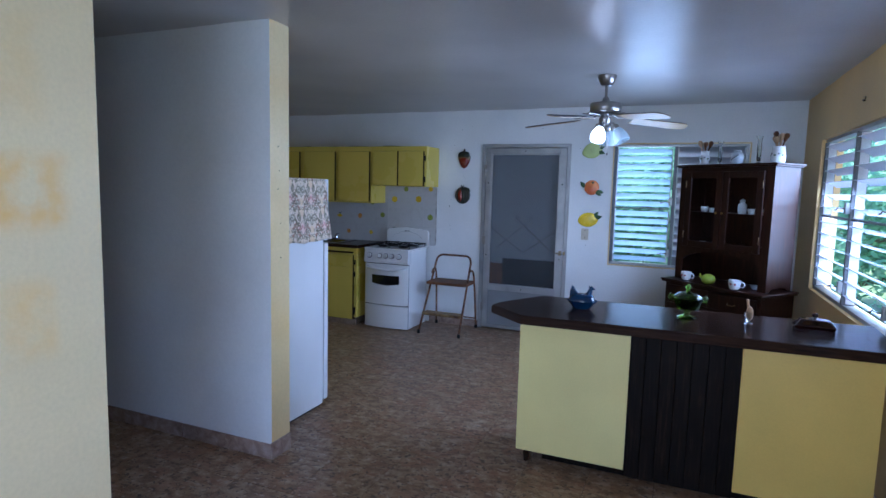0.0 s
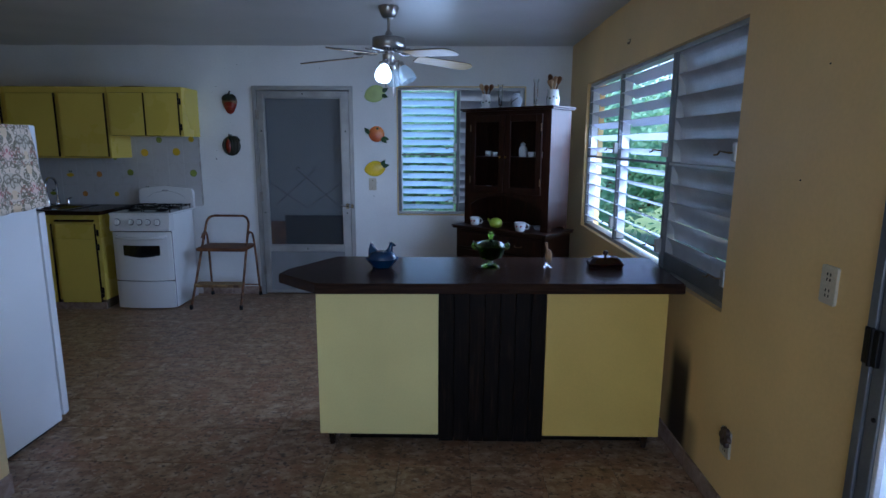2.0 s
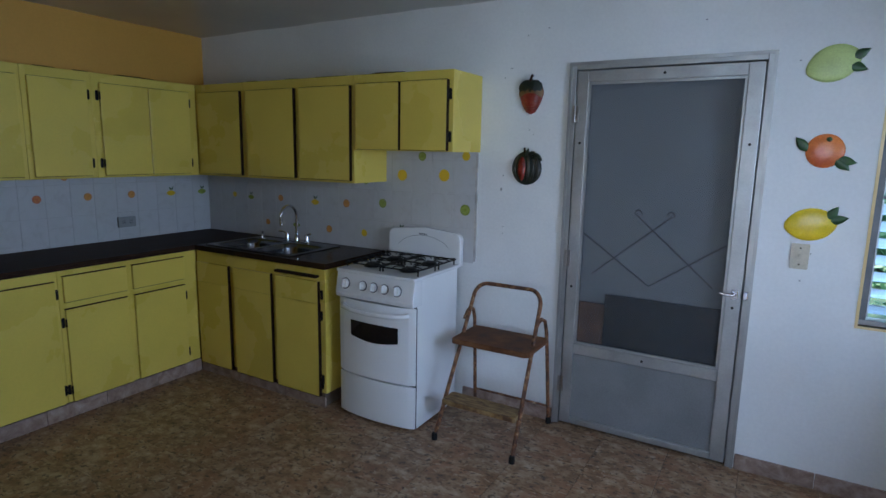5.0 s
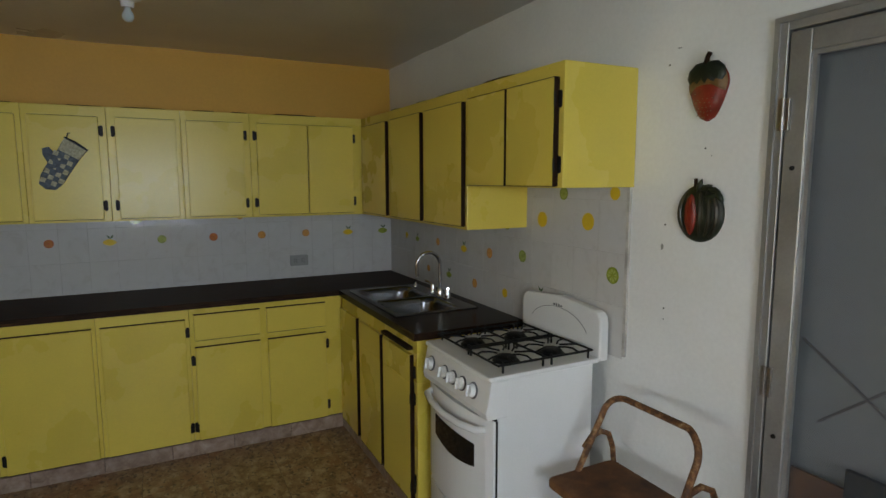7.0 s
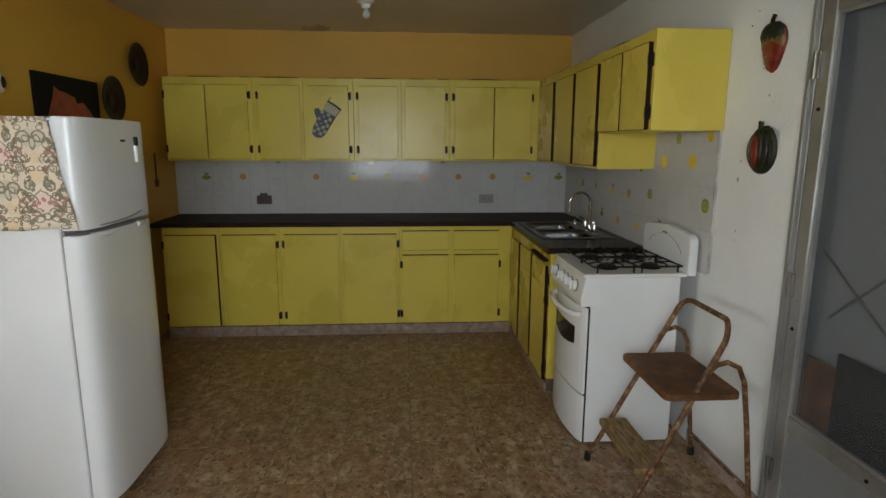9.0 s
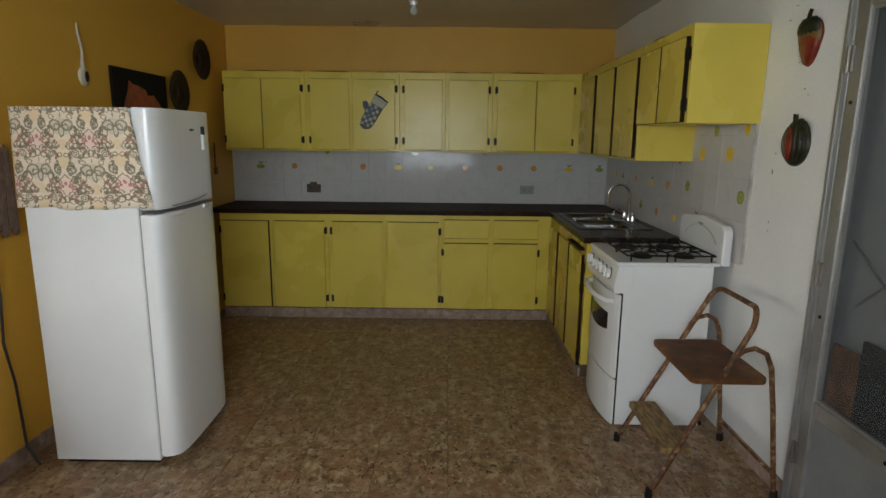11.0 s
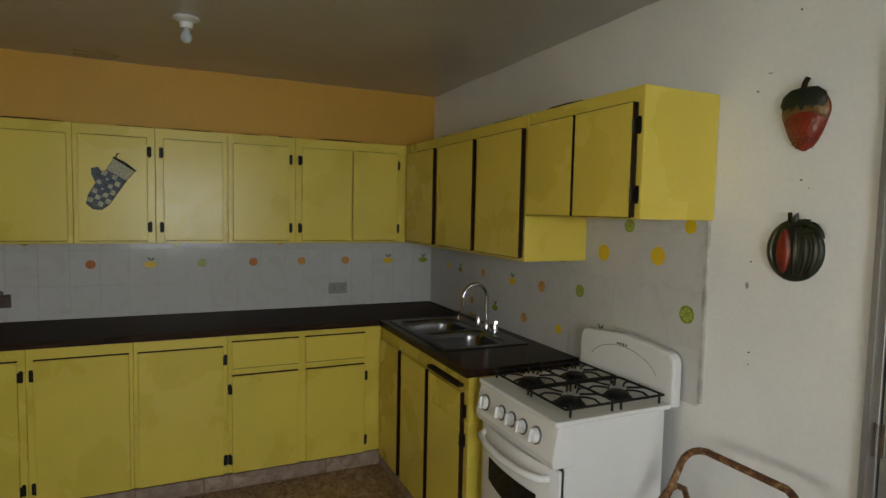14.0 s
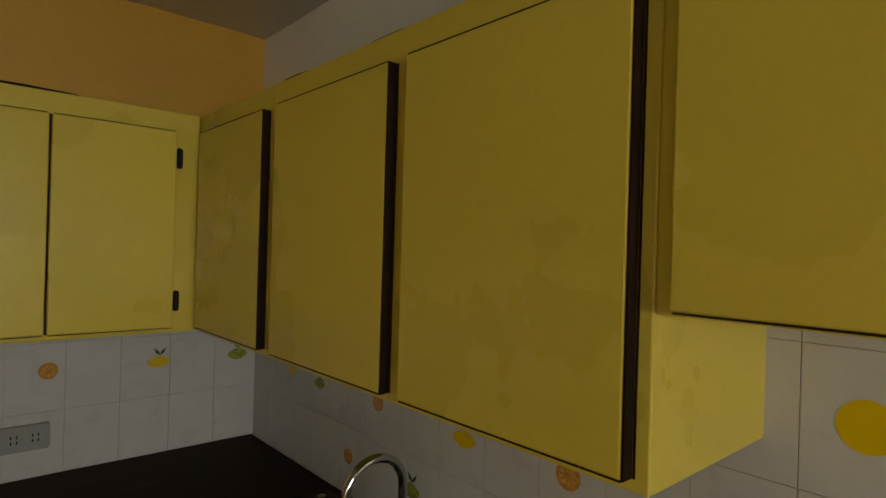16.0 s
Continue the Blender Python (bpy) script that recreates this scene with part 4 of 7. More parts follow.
t1 = tree(pose(6.2, 5.6, -0.46), 4.2, 1.9, 3, 15000, "leafy green garden tree with a broken crown")
t2 = tree(pose(5.6, 2.6, -0.46), 3.0, 1.7, 8, 15000, "low leafy garden tree beyond the porch railing")
for m in (pose(8.5, 3.9, -0.46, 0, 0, 50), pose(7.5, 8.6, -0.46, 0, 0, 120), pose(0.9, 11.2, -0.46, 0, 0, 200), pose(10.5, 7.2, -0.46, 0, 0, 10), pose(-4.2, 13.5, -0.46, 0, 0, 90)):
    copy_thing(t1, m)
for m in (pose(5.2, 5.2, -0.46, 0, 0, 80), pose(6.8, 0.6, -0.46, 0, 0, 140), pose(-0.9, 9.6, -0.46, 0, 0, 30), pose(1.7, 9.0, -0.46, 0, 0, 250), pose(5.4, 8.0, -0.46, 0, 0, 300), pose(4.7, 3.9, -0.46, 0, 0, 15), pose(4.9, 6.6, -0.46, 0, 0, 170), pose(6.6, 4.4, -0.46, 0, 0, 265), pose(5.2, -1.5, -0.46, 0, 0, 200), pose(4.6, 7.4, -0.46, 0, 0, 40), pose(7.4, 6.2, -0.46, 0, 0, 100), pose(8.2, 1.8, -0.46, 0, 0, 330), pose(9.2, 5.4, -0.46, 0, 0, 60), pose(8.6, 9.4, -0.46, 0, 0, 10), pose(6.3, 9.8, -0.46, 0, 0, 210), pose(4.4, 10.2, -0.46, 0, 0, 135), pose(10.4, 3.4, -0.46, 0, 0, 75), pose(0.2, 8.6, -0.46, 0, 0, 95), pose(-1.9, 8.8, -0.46, 0, 0, 185), pose(2.6, 10.8, -0.46, 0, 0, 320)):
    copy_thing(t2, m)

# ---- kitchen cabinets ----


def pillow(bm, pts, thick, m, steps=(1.0, 0.97, 0.88, 0.7, 0.42)):
    """A domed plaque over a flat outline."""
    cx, cy = sum(p[0] for p in pts) / len(pts), sum(p[1] for p in pts) / len(pts)
    rings = []
    for s in (1.0,) + tuple(steps):
        z = 0.0 if not rings else thick * (0.25 + 0.75 * math.sqrt(max(0, 1 - s * s)))
        rings.append([bm.verts.new(m @ Vector((cx + (x - cx) * s, cy + (y - cy) * s, z))) for x, y in pts])
    n = len(pts)
    bm.faces.new(rings[0][::-1])
    for a, c in zip(rings, rings[1:]):
        for i in range(n):
            bm.faces.new((a[i], a[(i + 1) % n], c[(i + 1) % n], c[i])).smooth = True
    top = bm.verts.new(m @ Vector((cx, cy, thick)))
    for i in range(n):
        bm.faces.new((rings[-1][i], rings[-1][(i + 1) % n], top)).smooth = True


def cabinet(name, m, w, h, depth, fronts, label, group, edge_side=None):
    """A carcass with slab fronts; fronts: (x0, x1, z0, z1, hinge side or '')."""
    root = thing(name, m, label, "cabinet", group)
    part("body", boxes((0, w, 0, depth, 0, h), bev=0.0025), YELLOW, root)
    for x0, x1, z0, z1, side in fronts:
        low = (z1 - z0) < 0.2
        sides = edge_side or ""
        e0 = 0.003 if "l" in sides else 0.0
        e1 = 0.003 if "r" in sides else 0.0
        d = part("drawer_front" if low else "door", boxes((x0 + e0, x1 - e1, -0.02, -0.002, z0, z1), bev=0.0035), YELLOW, root)
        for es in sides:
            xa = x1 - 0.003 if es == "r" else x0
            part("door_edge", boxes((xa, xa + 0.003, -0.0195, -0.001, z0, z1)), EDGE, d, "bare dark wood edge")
            # Thin dark strip puts the shade of the gap beside the door.
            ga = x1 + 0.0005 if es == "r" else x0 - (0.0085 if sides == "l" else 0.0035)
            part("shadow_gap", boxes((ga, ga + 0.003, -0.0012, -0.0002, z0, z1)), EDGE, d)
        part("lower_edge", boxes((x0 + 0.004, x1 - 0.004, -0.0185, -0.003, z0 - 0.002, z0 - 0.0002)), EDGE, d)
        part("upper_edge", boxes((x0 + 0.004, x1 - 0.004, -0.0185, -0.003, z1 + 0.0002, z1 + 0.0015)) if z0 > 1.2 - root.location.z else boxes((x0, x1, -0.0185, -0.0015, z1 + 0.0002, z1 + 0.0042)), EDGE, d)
        if side:
            xh = x0 - 0.012 if side == "l" else x1 + 0.012
            for zh in ((z0 + 0.075, z1 - 0.075) if not low else ()):
                bm = bmesh.new()
                prism(bm, rounded(0.018, 0.06, 0.008, 3, xh, zh), 0.0005, 0.005, XZ, bev=0.001, seg=1)
                tube(bm, [((x0 if side == "l" else x1) + (-0.003 if side == "l" else 0.003), -0.02, zh - 0.024), ((x0 if side == "l" else x1) + (-0.003 if side == "l" else 0.003), -0.02, zh + 0.024)], 0.0045, 7)
                part("hinge", bm, HINGE, d, "blackened hinge")
    return root


def ragged_top(parent, w, h, seed):
    """Rough unpainted top boards that show above the painted front."""
    rnd = random.Random(seed)
    x = rnd.uniform(0.02, 0.2)
    while x < w - 0.06:
        bm = bmesh.new()
        ln = min(rnd.uniform(0.1, 0.35), w - 0.01 - x)
        hh = rnd.uniform(0.003, 0.008)
        prism(bm, [(x, h), (x + ln, h), (x + ln * 0.97, h + hh * 0.5), (x + ln * 0.6, h + hh), (x + ln * 0.15, h + hh * 0.9)], -0.02, -0.005, XZ)
        x += ln + rnd.uniform(0.05, 0.3)
        part("top_board", bm, EDGE, parent, "rough dark wood edge on top")


UX, UZ, UH, UD = -4.69, 1.36, 0.635, 0.348
zlo, zhi = 0.016, 0.577
wu = [(2.73, 3.40, [(2.745, 3.042, "l"), (3.05, 3.364, "r")]), (3.40, 3.787, [(3.445, 3.763, "l")]), (3.787, 4.175, [(3.811, 4.136, "r")]),
      (4.175, 4.55, [(4.215, 4.523, "l")]), (4.55, 4.934, [(4.576, 4.896, "r")]), (4.934, 5.655, [(4.972, 5.284, "l"), (5.29, 5.587, "r")])]
for i, (a, c, ds) in enumerate(wu):
    u = cabinet("wall_cabinet", pose(UX, a, UZ, 0, 0, 90), c - a - 0.001, UH, UD, [(p - a, q - a, zlo, zhi, s) for p, q, s in ds], "yellow painted wooden wall cabinet with flat doors, shut", "wall cabinets")
    if len(ds) == 2:
        # Shade between the paired doors, laid on as a dark strip.
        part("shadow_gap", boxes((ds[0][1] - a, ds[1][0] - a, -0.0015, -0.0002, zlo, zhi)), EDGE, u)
    ragged_top(u, c - a, UH, i)
NYU = 5.66
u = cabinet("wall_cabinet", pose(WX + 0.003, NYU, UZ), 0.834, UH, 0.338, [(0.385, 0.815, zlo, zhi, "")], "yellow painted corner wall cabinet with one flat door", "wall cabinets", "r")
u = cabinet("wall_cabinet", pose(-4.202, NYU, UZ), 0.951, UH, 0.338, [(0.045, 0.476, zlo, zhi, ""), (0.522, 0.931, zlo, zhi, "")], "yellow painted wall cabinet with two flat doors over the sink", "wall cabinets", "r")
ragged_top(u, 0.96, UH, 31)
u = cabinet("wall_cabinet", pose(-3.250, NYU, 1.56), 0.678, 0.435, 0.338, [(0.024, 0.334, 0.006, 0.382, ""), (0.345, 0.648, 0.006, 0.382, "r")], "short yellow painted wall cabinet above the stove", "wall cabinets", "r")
ragged_top(u, 0.65, 0.435, 34)

BX, BZ = -4.45, 0.086
wl = [(2.73, 3.155, [(2.745, 3.13, "l")]), (3.155, 3.612, [(3.178, 3.58, "r")]), (3.612, 4.071, [(3.644, 4.052, "l")]), (4.071, 4.527, [(4.091, 4.505, "r")])]
for a, c, ds in wl:
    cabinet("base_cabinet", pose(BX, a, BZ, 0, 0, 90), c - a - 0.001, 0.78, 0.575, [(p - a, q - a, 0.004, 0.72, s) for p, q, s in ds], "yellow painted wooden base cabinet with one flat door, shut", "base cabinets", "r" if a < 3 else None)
a = 4.527
cabinet("base_cabinet", pose(BX, a, BZ, 0, 0, 90), 0.885, 0.78, 0.575, [(4.549 - a, 4.912 - a, 0.595, 0.743, ""), (4.95 - a, 5.308 - a, 0.595, 0.743, ""), (4.549 - a, 4.909 - a, 0.003, 0.552, "l"), (4.955 - a, 5.308 - a, 0.003, 0.552, "r")], "yellow painted base cabinet with two drawers over two doors", "base cabinets")
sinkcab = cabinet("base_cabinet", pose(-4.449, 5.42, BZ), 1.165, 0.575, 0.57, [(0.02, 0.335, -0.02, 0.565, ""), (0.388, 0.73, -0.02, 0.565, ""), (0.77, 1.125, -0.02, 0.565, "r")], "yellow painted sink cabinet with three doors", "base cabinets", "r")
part("upper_rail", boxes((0, 1.165, 0, 0.02, 0.575, 0.78), (0, 0.02, 0.02, 0.57, 0.575, 0.78), (1.145, 1.165, 0.02, 0.57, 0.575, 0.78), bev=0.001), YELLOW, sinkcab)
for x0, x1, hs in ((0.02, 0.335, ""), (0.388, 0.73, ""), (0.77, 1.125, "")):
    part("door_top", boxes((x0, x1 - 0.003, -0.0199, -0.0021, 0.5655, 0.70), bev=0.002), YELLOW, sinkcab)
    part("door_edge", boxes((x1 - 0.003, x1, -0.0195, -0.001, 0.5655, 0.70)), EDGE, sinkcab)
part("cutting_board", boxes((0.775, 1.12, -0.03, 0.0, 0.722, 0.738), bev=0.003), EDGE, sinkcab, "dark pull-out board")
for z in (0.09, 0.62):
    bm = bmesh.new()
    prism(bm, rounded(0.018, 0.06, 0.008, 3, 1.14, z), 0.0005, 0.006, XZ)
    part("hinge", bm, HINGE, sinkcab, "blackened hinge")

# plinth tiles under the base units
skirting("baseboard_units_west", BX + 0.0, 2.73, BX + 0.0, 5.408, (1, 0), 0.082, 0.33)
skirting("baseboard_units_north", BX + 0.013, 5.42, -3.284, 5.42, (0, -1), 0.062, 0.33)
wall("plinth", GROUT, (WX + 0.03, BX - 0.002, 2.735, 5.42, 0, 0.084), (WX + 0.03, -3.3, 5.425, NY - 0.01, 0, 0.084))

# ---- worktop, sink, tap ----
CT0, CT1 = 0.867, 0.902
SX0, SX1, SY0, SY1 = -4.36, -3.60, 5.455, 5.905
top = thing("worktop", ID, "dark walnut laminate worktop, L-shaped, dull with wear", "worktop")
part("worktop_run", boxes((WX + 0.012, -4.425, 2.66, NY - 0.014, CT0, CT1), bev=0.003), COUNTER_Y, top)
for b in ((-4.4245, SX0, 5.395, NY - 0.014, CT0, CT1), (SX1, -3.262, 5.395, NY - 0.014, CT0, CT1), (SX0, SX1, 5.395, SY0, CT0, CT1), (SX0, SX1, SY1, NY - 0.014, CT0, CT1)):
    part("worktop_run", boxes(b), COUNTER, top)

sink = thing("kitchen_sink", pose((SX0 + SX1) / 2, (SY0 + SY1) / 2, CT1), "double-bowl stainless steel sink set in the worktop", "sink")
bw, bh, mid = 0.35, 0.36, 0.184
hw, hd = (SX1 - SX0) / 2 + 0.012, (SY1 - SY0) / 2 + 0.012
cyb = -0.03
part("rim", boxes((-hw, hw, -hd, cyb - bh / 2, 0.0005, 0.005), (-hw, hw, cyb + bh / 2, hd, 0.0005, 0.005), (-hw, -mid - bw / 2, cyb - bh / 2, cyb + bh / 2, 0.0005, 0.005), (mid + bw / 2, hw, cyb - bh / 2, cyb + bh / 2, 0.0005, 0.005), (-mid + bw / 2, mid - bw / 2, cyb - bh / 2, cyb + bh / 2, 0.0005, 0.005)), STEEL_RIM, sink)
for s in (-1, 1):
    bm = bmesh.new()
    rings = []
    for r, inset, z in ((0.002, 0, 0.005), (0.08, 0.003, 0.0045), (0.08, 0.009, -0.004), (0.08, 0.014, -0.03), (0.08, 0.026, -0.13), (0.075, 0.055, -0.165)):
        rings.append([bm.verts.new((x, y, z)) for x, y in rounded(bw - 2 * inset, bh - 2 * inset, r, 5, s * mid, cyb)])
    for p, q in zip(rings, rings[1:]):
        n = len(p)
        for i in range(n):
            bm.faces.new((p[i], p[(i + 1) % n], q[(i + 1) % n], q[i]))
    bm.faces.new(rings[-1])
    soft(bm)
    b_ = part("bowl", bm, STEEL, sink)
    bm = bmesh.new()
    lathe(bm, [(0.04, 0.004), (0.036, 0.006), (0.028, 0.001), (0, 0.0)], 20, (s * mid, cyb, -0.164))
    part("drain", bm, CHROME, b_)
tap = thing("kitchen_tap", pose(-3.94, 5.865, CT1 + 0.005), "chrome gooseneck kitchen tap with two lever handles", "tap")
bm = bmesh.new()
prism(bm, rounded(0.24, 0.05, 0.024), 0, 0.012, bev=0.003)
part("base", bm, CHROME, tap)
bm = bmesh.new()
lathe(bm, [(0.02, 0.01), (0.019, 0.04), (0.013, 0.05)], 16)
tube(bm, [(0, 0, 0.03), (0, 0, 0.18)] + arc((0, -0.075, 0.19), 0.075, 0, 195, 14, "yz") + [(0, -0.148, 0.15), (0, -0.145, 0.13)], 0.0105, 10)
part("spout", bm, CHROME, tap)
for s in (-1, 1):
    bm = bmesh.new()
    lathe(bm, [(0.018, 0.01), (0.017, 0.045), (0.012, 0.062), (0, 0.064)], 14, (s * 0.095, 0, 0))
    tube(bm, [(s * 0.095, 0, 0.055), (s * 0.12, -0.012, 0.068), (s * 0.15, -0.025, 0.072)], [0.007, 0.006, 0.008], 8)
    part("lever", bm, CHROME, tap)
bm = bmesh.new()
lathe(bm, [(0.016, 0), (0.016, 0.01), (0.006, 0.02), (0.006, 0.045), (0.011, 0.05), (0, 0.056)], 14)
solid("soap_pump", bm, CHROME, pose(-4.28, 5.86, CT1 + 0.005), "small chrome knob beside the sink", "tap")

# ---- tiled splashback with printed fruit ----
splash = thing("splashback", ID, "marbled white wall tiles with printed citrus fruit", "tiles", kind="structure")
part("tile_bed", boxes((WX, WX + 0.005, PY1 + 0.002, NY, CT1, 1.37), (WX + 0.005, -2.595, NY - 0.005, NY, CT1, 1.59)), SPLASH_GROUT, splash)
TW, TH = 0.152, 0.207
me = finish("tile", boxes((0.0006, TW - 0.0006, -0.009, -0.005, 0.0006, TH - 0.0006), bev=0.0006), SPLASH)
rows_z = [1.094 - TH, 1.094, 1.094 + TH, 1.094 + 2 * TH]
spots = []
for k in range(22):
    for z in rows_z[:3]:
        y = 2.649 + k * TW
        spots.append(pose(WX, y, z, 0, 0, 90))
pieces("tile", me, spots, splash)
pieces("tile", me, [pose(-2.597 - (k + 1) * TW, NY, z) for k in range(16) for z in rows_z[:3]] + [pose(-2.597 - (k + 1) * TW, NY, rows_z[3]) for k in range(5)], splash)
part("tile_edge", boxes((-2.597, -2.583, NY - 0.012, NY, 0.9, 1.56)), SPLASH_GROUT, splash, "rough filler edge")


def motif(kind, along, z, north, r=0.026):
    """A printed fruit on a tile."""
    face = (lambda x, y: pose(x, NY - 0.0092, y, 90)) if north else (lambda x, y: pose(WX + 0.0092, x, y, 90, 0, 90))
    m = face(along, z)
    mat = {"o": PRINT_ORANGE, "r": PRINT_RED, "y": PRINT_YELLOW, "l": PRINT_LIME, "L": PRINT_LIME, "Y": PRINT_YELLOW}[kind]
    bm = bmesh.new()
    if kind in "LY":
        prism(bm, [(1.15 * r * math.cos(a) + (0.25 * r if abs(math.cos(a)) > 0.9 else 0) * (1 if math.cos(a) > 0 else -1), 0.8 * r * math.sin(a) - 0.006) for a in [i * math.pi / 9 for i in range(18)]], 0, 0.0008, m)
    else:
        prism(bm, oval(2 * r, 2 * r, 22), 0, 0.0008, m)
    o = part("fruit_motif", bm, mat, splash)
    bm = bmesh.new()
    if kind in "LY":
        for s in (-1, 1):
            prism(bm, [(0.004, r * 0.6), (0.004 + s * r * 0.5, r * 0.9), (0.004 + s * r * 0.75, r * 1.6), (0.004 + s * r * 0.1, r * 1.1)], 0, 0.0011, m)
        part("leaf_motif", bm, PRINT_LEAF, o)
    elif kind in "orl":
        for i in range(8):
            a = i * math.pi / 4 + 0.2
            prism(bm, [(r * 0.2 * math.cos(a), r * 0.2 * math.sin(a)), (r * 0.75 * math.cos(a - 0.28), r * 0.75 * math.sin(a - 0.28)), (r * 0.75 * math.cos(a + 0.28), r * 0.75 * math.sin(a + 0.28))], 0, 0.0012, m)
        part("segment_motif", bm, {"o": PRINT_FLESH, "r": PRINT_ORANGE, "l": PRINT_LIME_PALE}[kind], o)


for k, y in zip("LorYlrooYL", (2.898, 3.202, 3.817, 4.13, 4.42, 4.728, 5.038, 5.341, 5.652, 5.924)):
    motif(k, y, 1.217, False)
motif("L", 4.277, 1.345, False)
motif("l", 3.5, 1.35, False, 0.022)
motif("o", 4.9, 1.35, False, 0.022)
for k, x, z, r in (("y", -3.126, 1.407, 0.036), ("y", -2.814, 1.416, 0.037), ("l", -2.975, 1.529, 0.028), ("y", -2.663, 1.536, 0.027), ("l", -3.282, 1.216, 0.03), ("l", -2.662, 1.212, 0.034), ("L", -3.132, 1.05, 0.024), ("o", -3.591, 1.196, 0.028), ("y", -3.437, 1.004, 0.024), ("o", -3.75, 1.005, 0.026), ("Y", -3.879, 1.195, 0.026), ("o", -4.219, 1.198, 0.024), ("L", -4.066, 1.015, 0.024), ("L", -4.536, 1.195, 0.022), ("l", -3.42, 1.36, 0.024), ("o", -4.36, 1.01, 0.022), ("y", -4.72, 1.2, 0.022)):
    motif(k, x, z, True, r)


def outlet(name, m, w, h, mat, label, holes=2, deep=0.008):
    o = thing(name, m, label, "socket")
    bm = bmesh.new()
    prism(bm, rounded(w, h, 0.006), 0, deep, bev=0.002)
    part("plate", bm, mat, o)
    for i in range(holes):
        cy = (i - (holes - 1) / 2) * h * 0.42 if h > w else 0
        cx = (i - (holes - 1) / 2) * w * 0.42 if w >= h else 0
        bm = bmesh.new()
        for sx in (-0.007, 0.007):
            for sy in (-0.008, 0.008):
                prism(bm, rounded(0.004, 0.009, 0.001, 2, cx + sx, cy + sy), deep, deep + 0.0012)
        part("slot", bm, INK, o)
    return o


outlet("wall_socket", pose(WX + 0.0095, 5.285, 1.026, 90, 0, 90), 0.125, 0.075, GREY_PLATE, "grey plastic double socket on the tiles", 2, 0.02)
oo = outlet("wall_socket", pose(WX + 0.0095, 3.371, 1.02, 90, 0, 90), 0.125, 0.075, BROWN_ORN, "brown ornamental socket plate on the tiles", 2, 0.012)
bm = bmesh.new()
for x in (-0.02, 0.012):
    lathe(bm, [(0.0, 0.02), (0.014, 0.015), (0.016, 0)], 12, m=pose(x, 0.045, 0))
part("knob", bm, BROWN_ORN, oo)
outlet("light_switch", pose(EX, 2.074, 1.105, 90, 0, -90), 0.07, 0.115, IVORY, "ivory switch plate with rocker on the ochre wall", 2)
e1 = outlet("wall_socket", pose(EX, 2.565, 0.325, 90, 0, -90), 0.075, 0.115, IVORY, "ivory socket with a brown ornament on it", 2)
bm = bmesh.new()
for a in range(6):
    lathe(bm, [(0, 0.02), (0.015, 0.014), (0.018, 0)], 10, m=pose(0.012 + 0.022 * math.cos(a * 1.05), 0.03 + 0.026 * math.sin(a * 1.05), 0.009))
part("ornament", bm, BROWN_ORN, e1, "brown flower ornament")
s1 = thing("light_switch", pose(-0.912, NY, 1.115, 90), "ivory toggle switch on the white wall", "switch")
bm = bmesh.new()
prism(bm, rounded(0.072, 0.118, 0.006), 0, 0.007, bev=0.002)
part("plate", bm, IVORY, s1)
bm = boxes((-0.005, 0.005, -0.002, 0.012, 0.007, 0.02), bev=0.001)
part("toggle", bm, IVORY, s1)
bm = bmesh.new()
for y in (-0.038, 0.038):
    lathe(bm, [(0, 0.0015), (0.004, 0.001), (0.004, 0)], 8, (0, y, 0.007))
part("screw", bm, HINGE, s1)

# ---- stove ----


def bow(w, y0, bulge, n=14):
    """Plan of a panel with a bowed front towards -y."""
    return [(w / 2, y0), (-w / 2, y0)] + [(-w / 2 + w * i / n, -bulge * (1 - (2 * i / n - 1) ** 2) - 0.004 * (1 if 0 < i < n else 0)) for i in range(n + 1)]


stove = thing("gas_stove", pose(-2.9225, 5.44, 0), "white enamel four-burner gas stove with black grates", "stove")
part("body", boxes((-0.267, 0.267, 0.018, 0.458, 0.014, 0.868), bev=0.004), ENAMEL_SIDE, stove)
bm = bmesh.new()
prism(bm, bow(0.53, 0.01, 0.03), 0.016, 0.262, bev=0.004)
part("drawer", bm, ENAMEL, stove)
bm = bmesh.new()
prism(bm, bow(0.53, 0.01, 0.03), 0.272, 0.715, bev=0.004)
door = part("oven_door", bm, ENAMEL, stove)
bm = bmesh.new()
n = 14
lo = []
for i in range(n + 1):
    x = -0.165 + 0.33 * i / n
    y = -0.03 * (1 - (2 * x / 0.53) ** 2) - 0.0065
    lo.append((x, y, 0.505 - 0.02 * math.sin(math.pi * i / n), 0.595))
fr = [(bm.verts.new((x, y, a)), bm.verts.new((x, y, c)), bm.verts.new((x, y + 0.004, a)), bm.verts.new((x, y + 0.004, c))) for x, y, a, c in lo]
for p, q in zip(fr, fr[1:]):
    for i, j in ((0, 1), (1, 3), (3, 2), (2, 0)):
        bm.faces.new((p[i], q[i], q[j], p[j]))
bm.faces.new((fr[0][0], fr[0][1], fr[0][3], fr[0][2]))
bm.faces.new((fr[-1][0], fr[-1][1], fr[-1][3], fr[-1][2]))
part("window", bm, BLACK_GLASS, door, "black oven window")
bm = bmesh.new()
tube(bm, [(-0.225, -0.012, 0.675), (-0.21, -0.042, 0.672), (-0.12, -0.062, 0.665), (0, -0.07, 0.662), (0.12, -0.062, 0.665), (0.21, -0.042, 0.672), (0.225, -0.012, 0.675)], 0.014, 10)
part("handle", bm, ENAMEL, door)
# Black strips stand in for the shade inside the oven door joints.
part("gap", boxes((-0.262, 0.262, 0.006, 0.0175, 0.262, 0.272)), BLACK, stove)
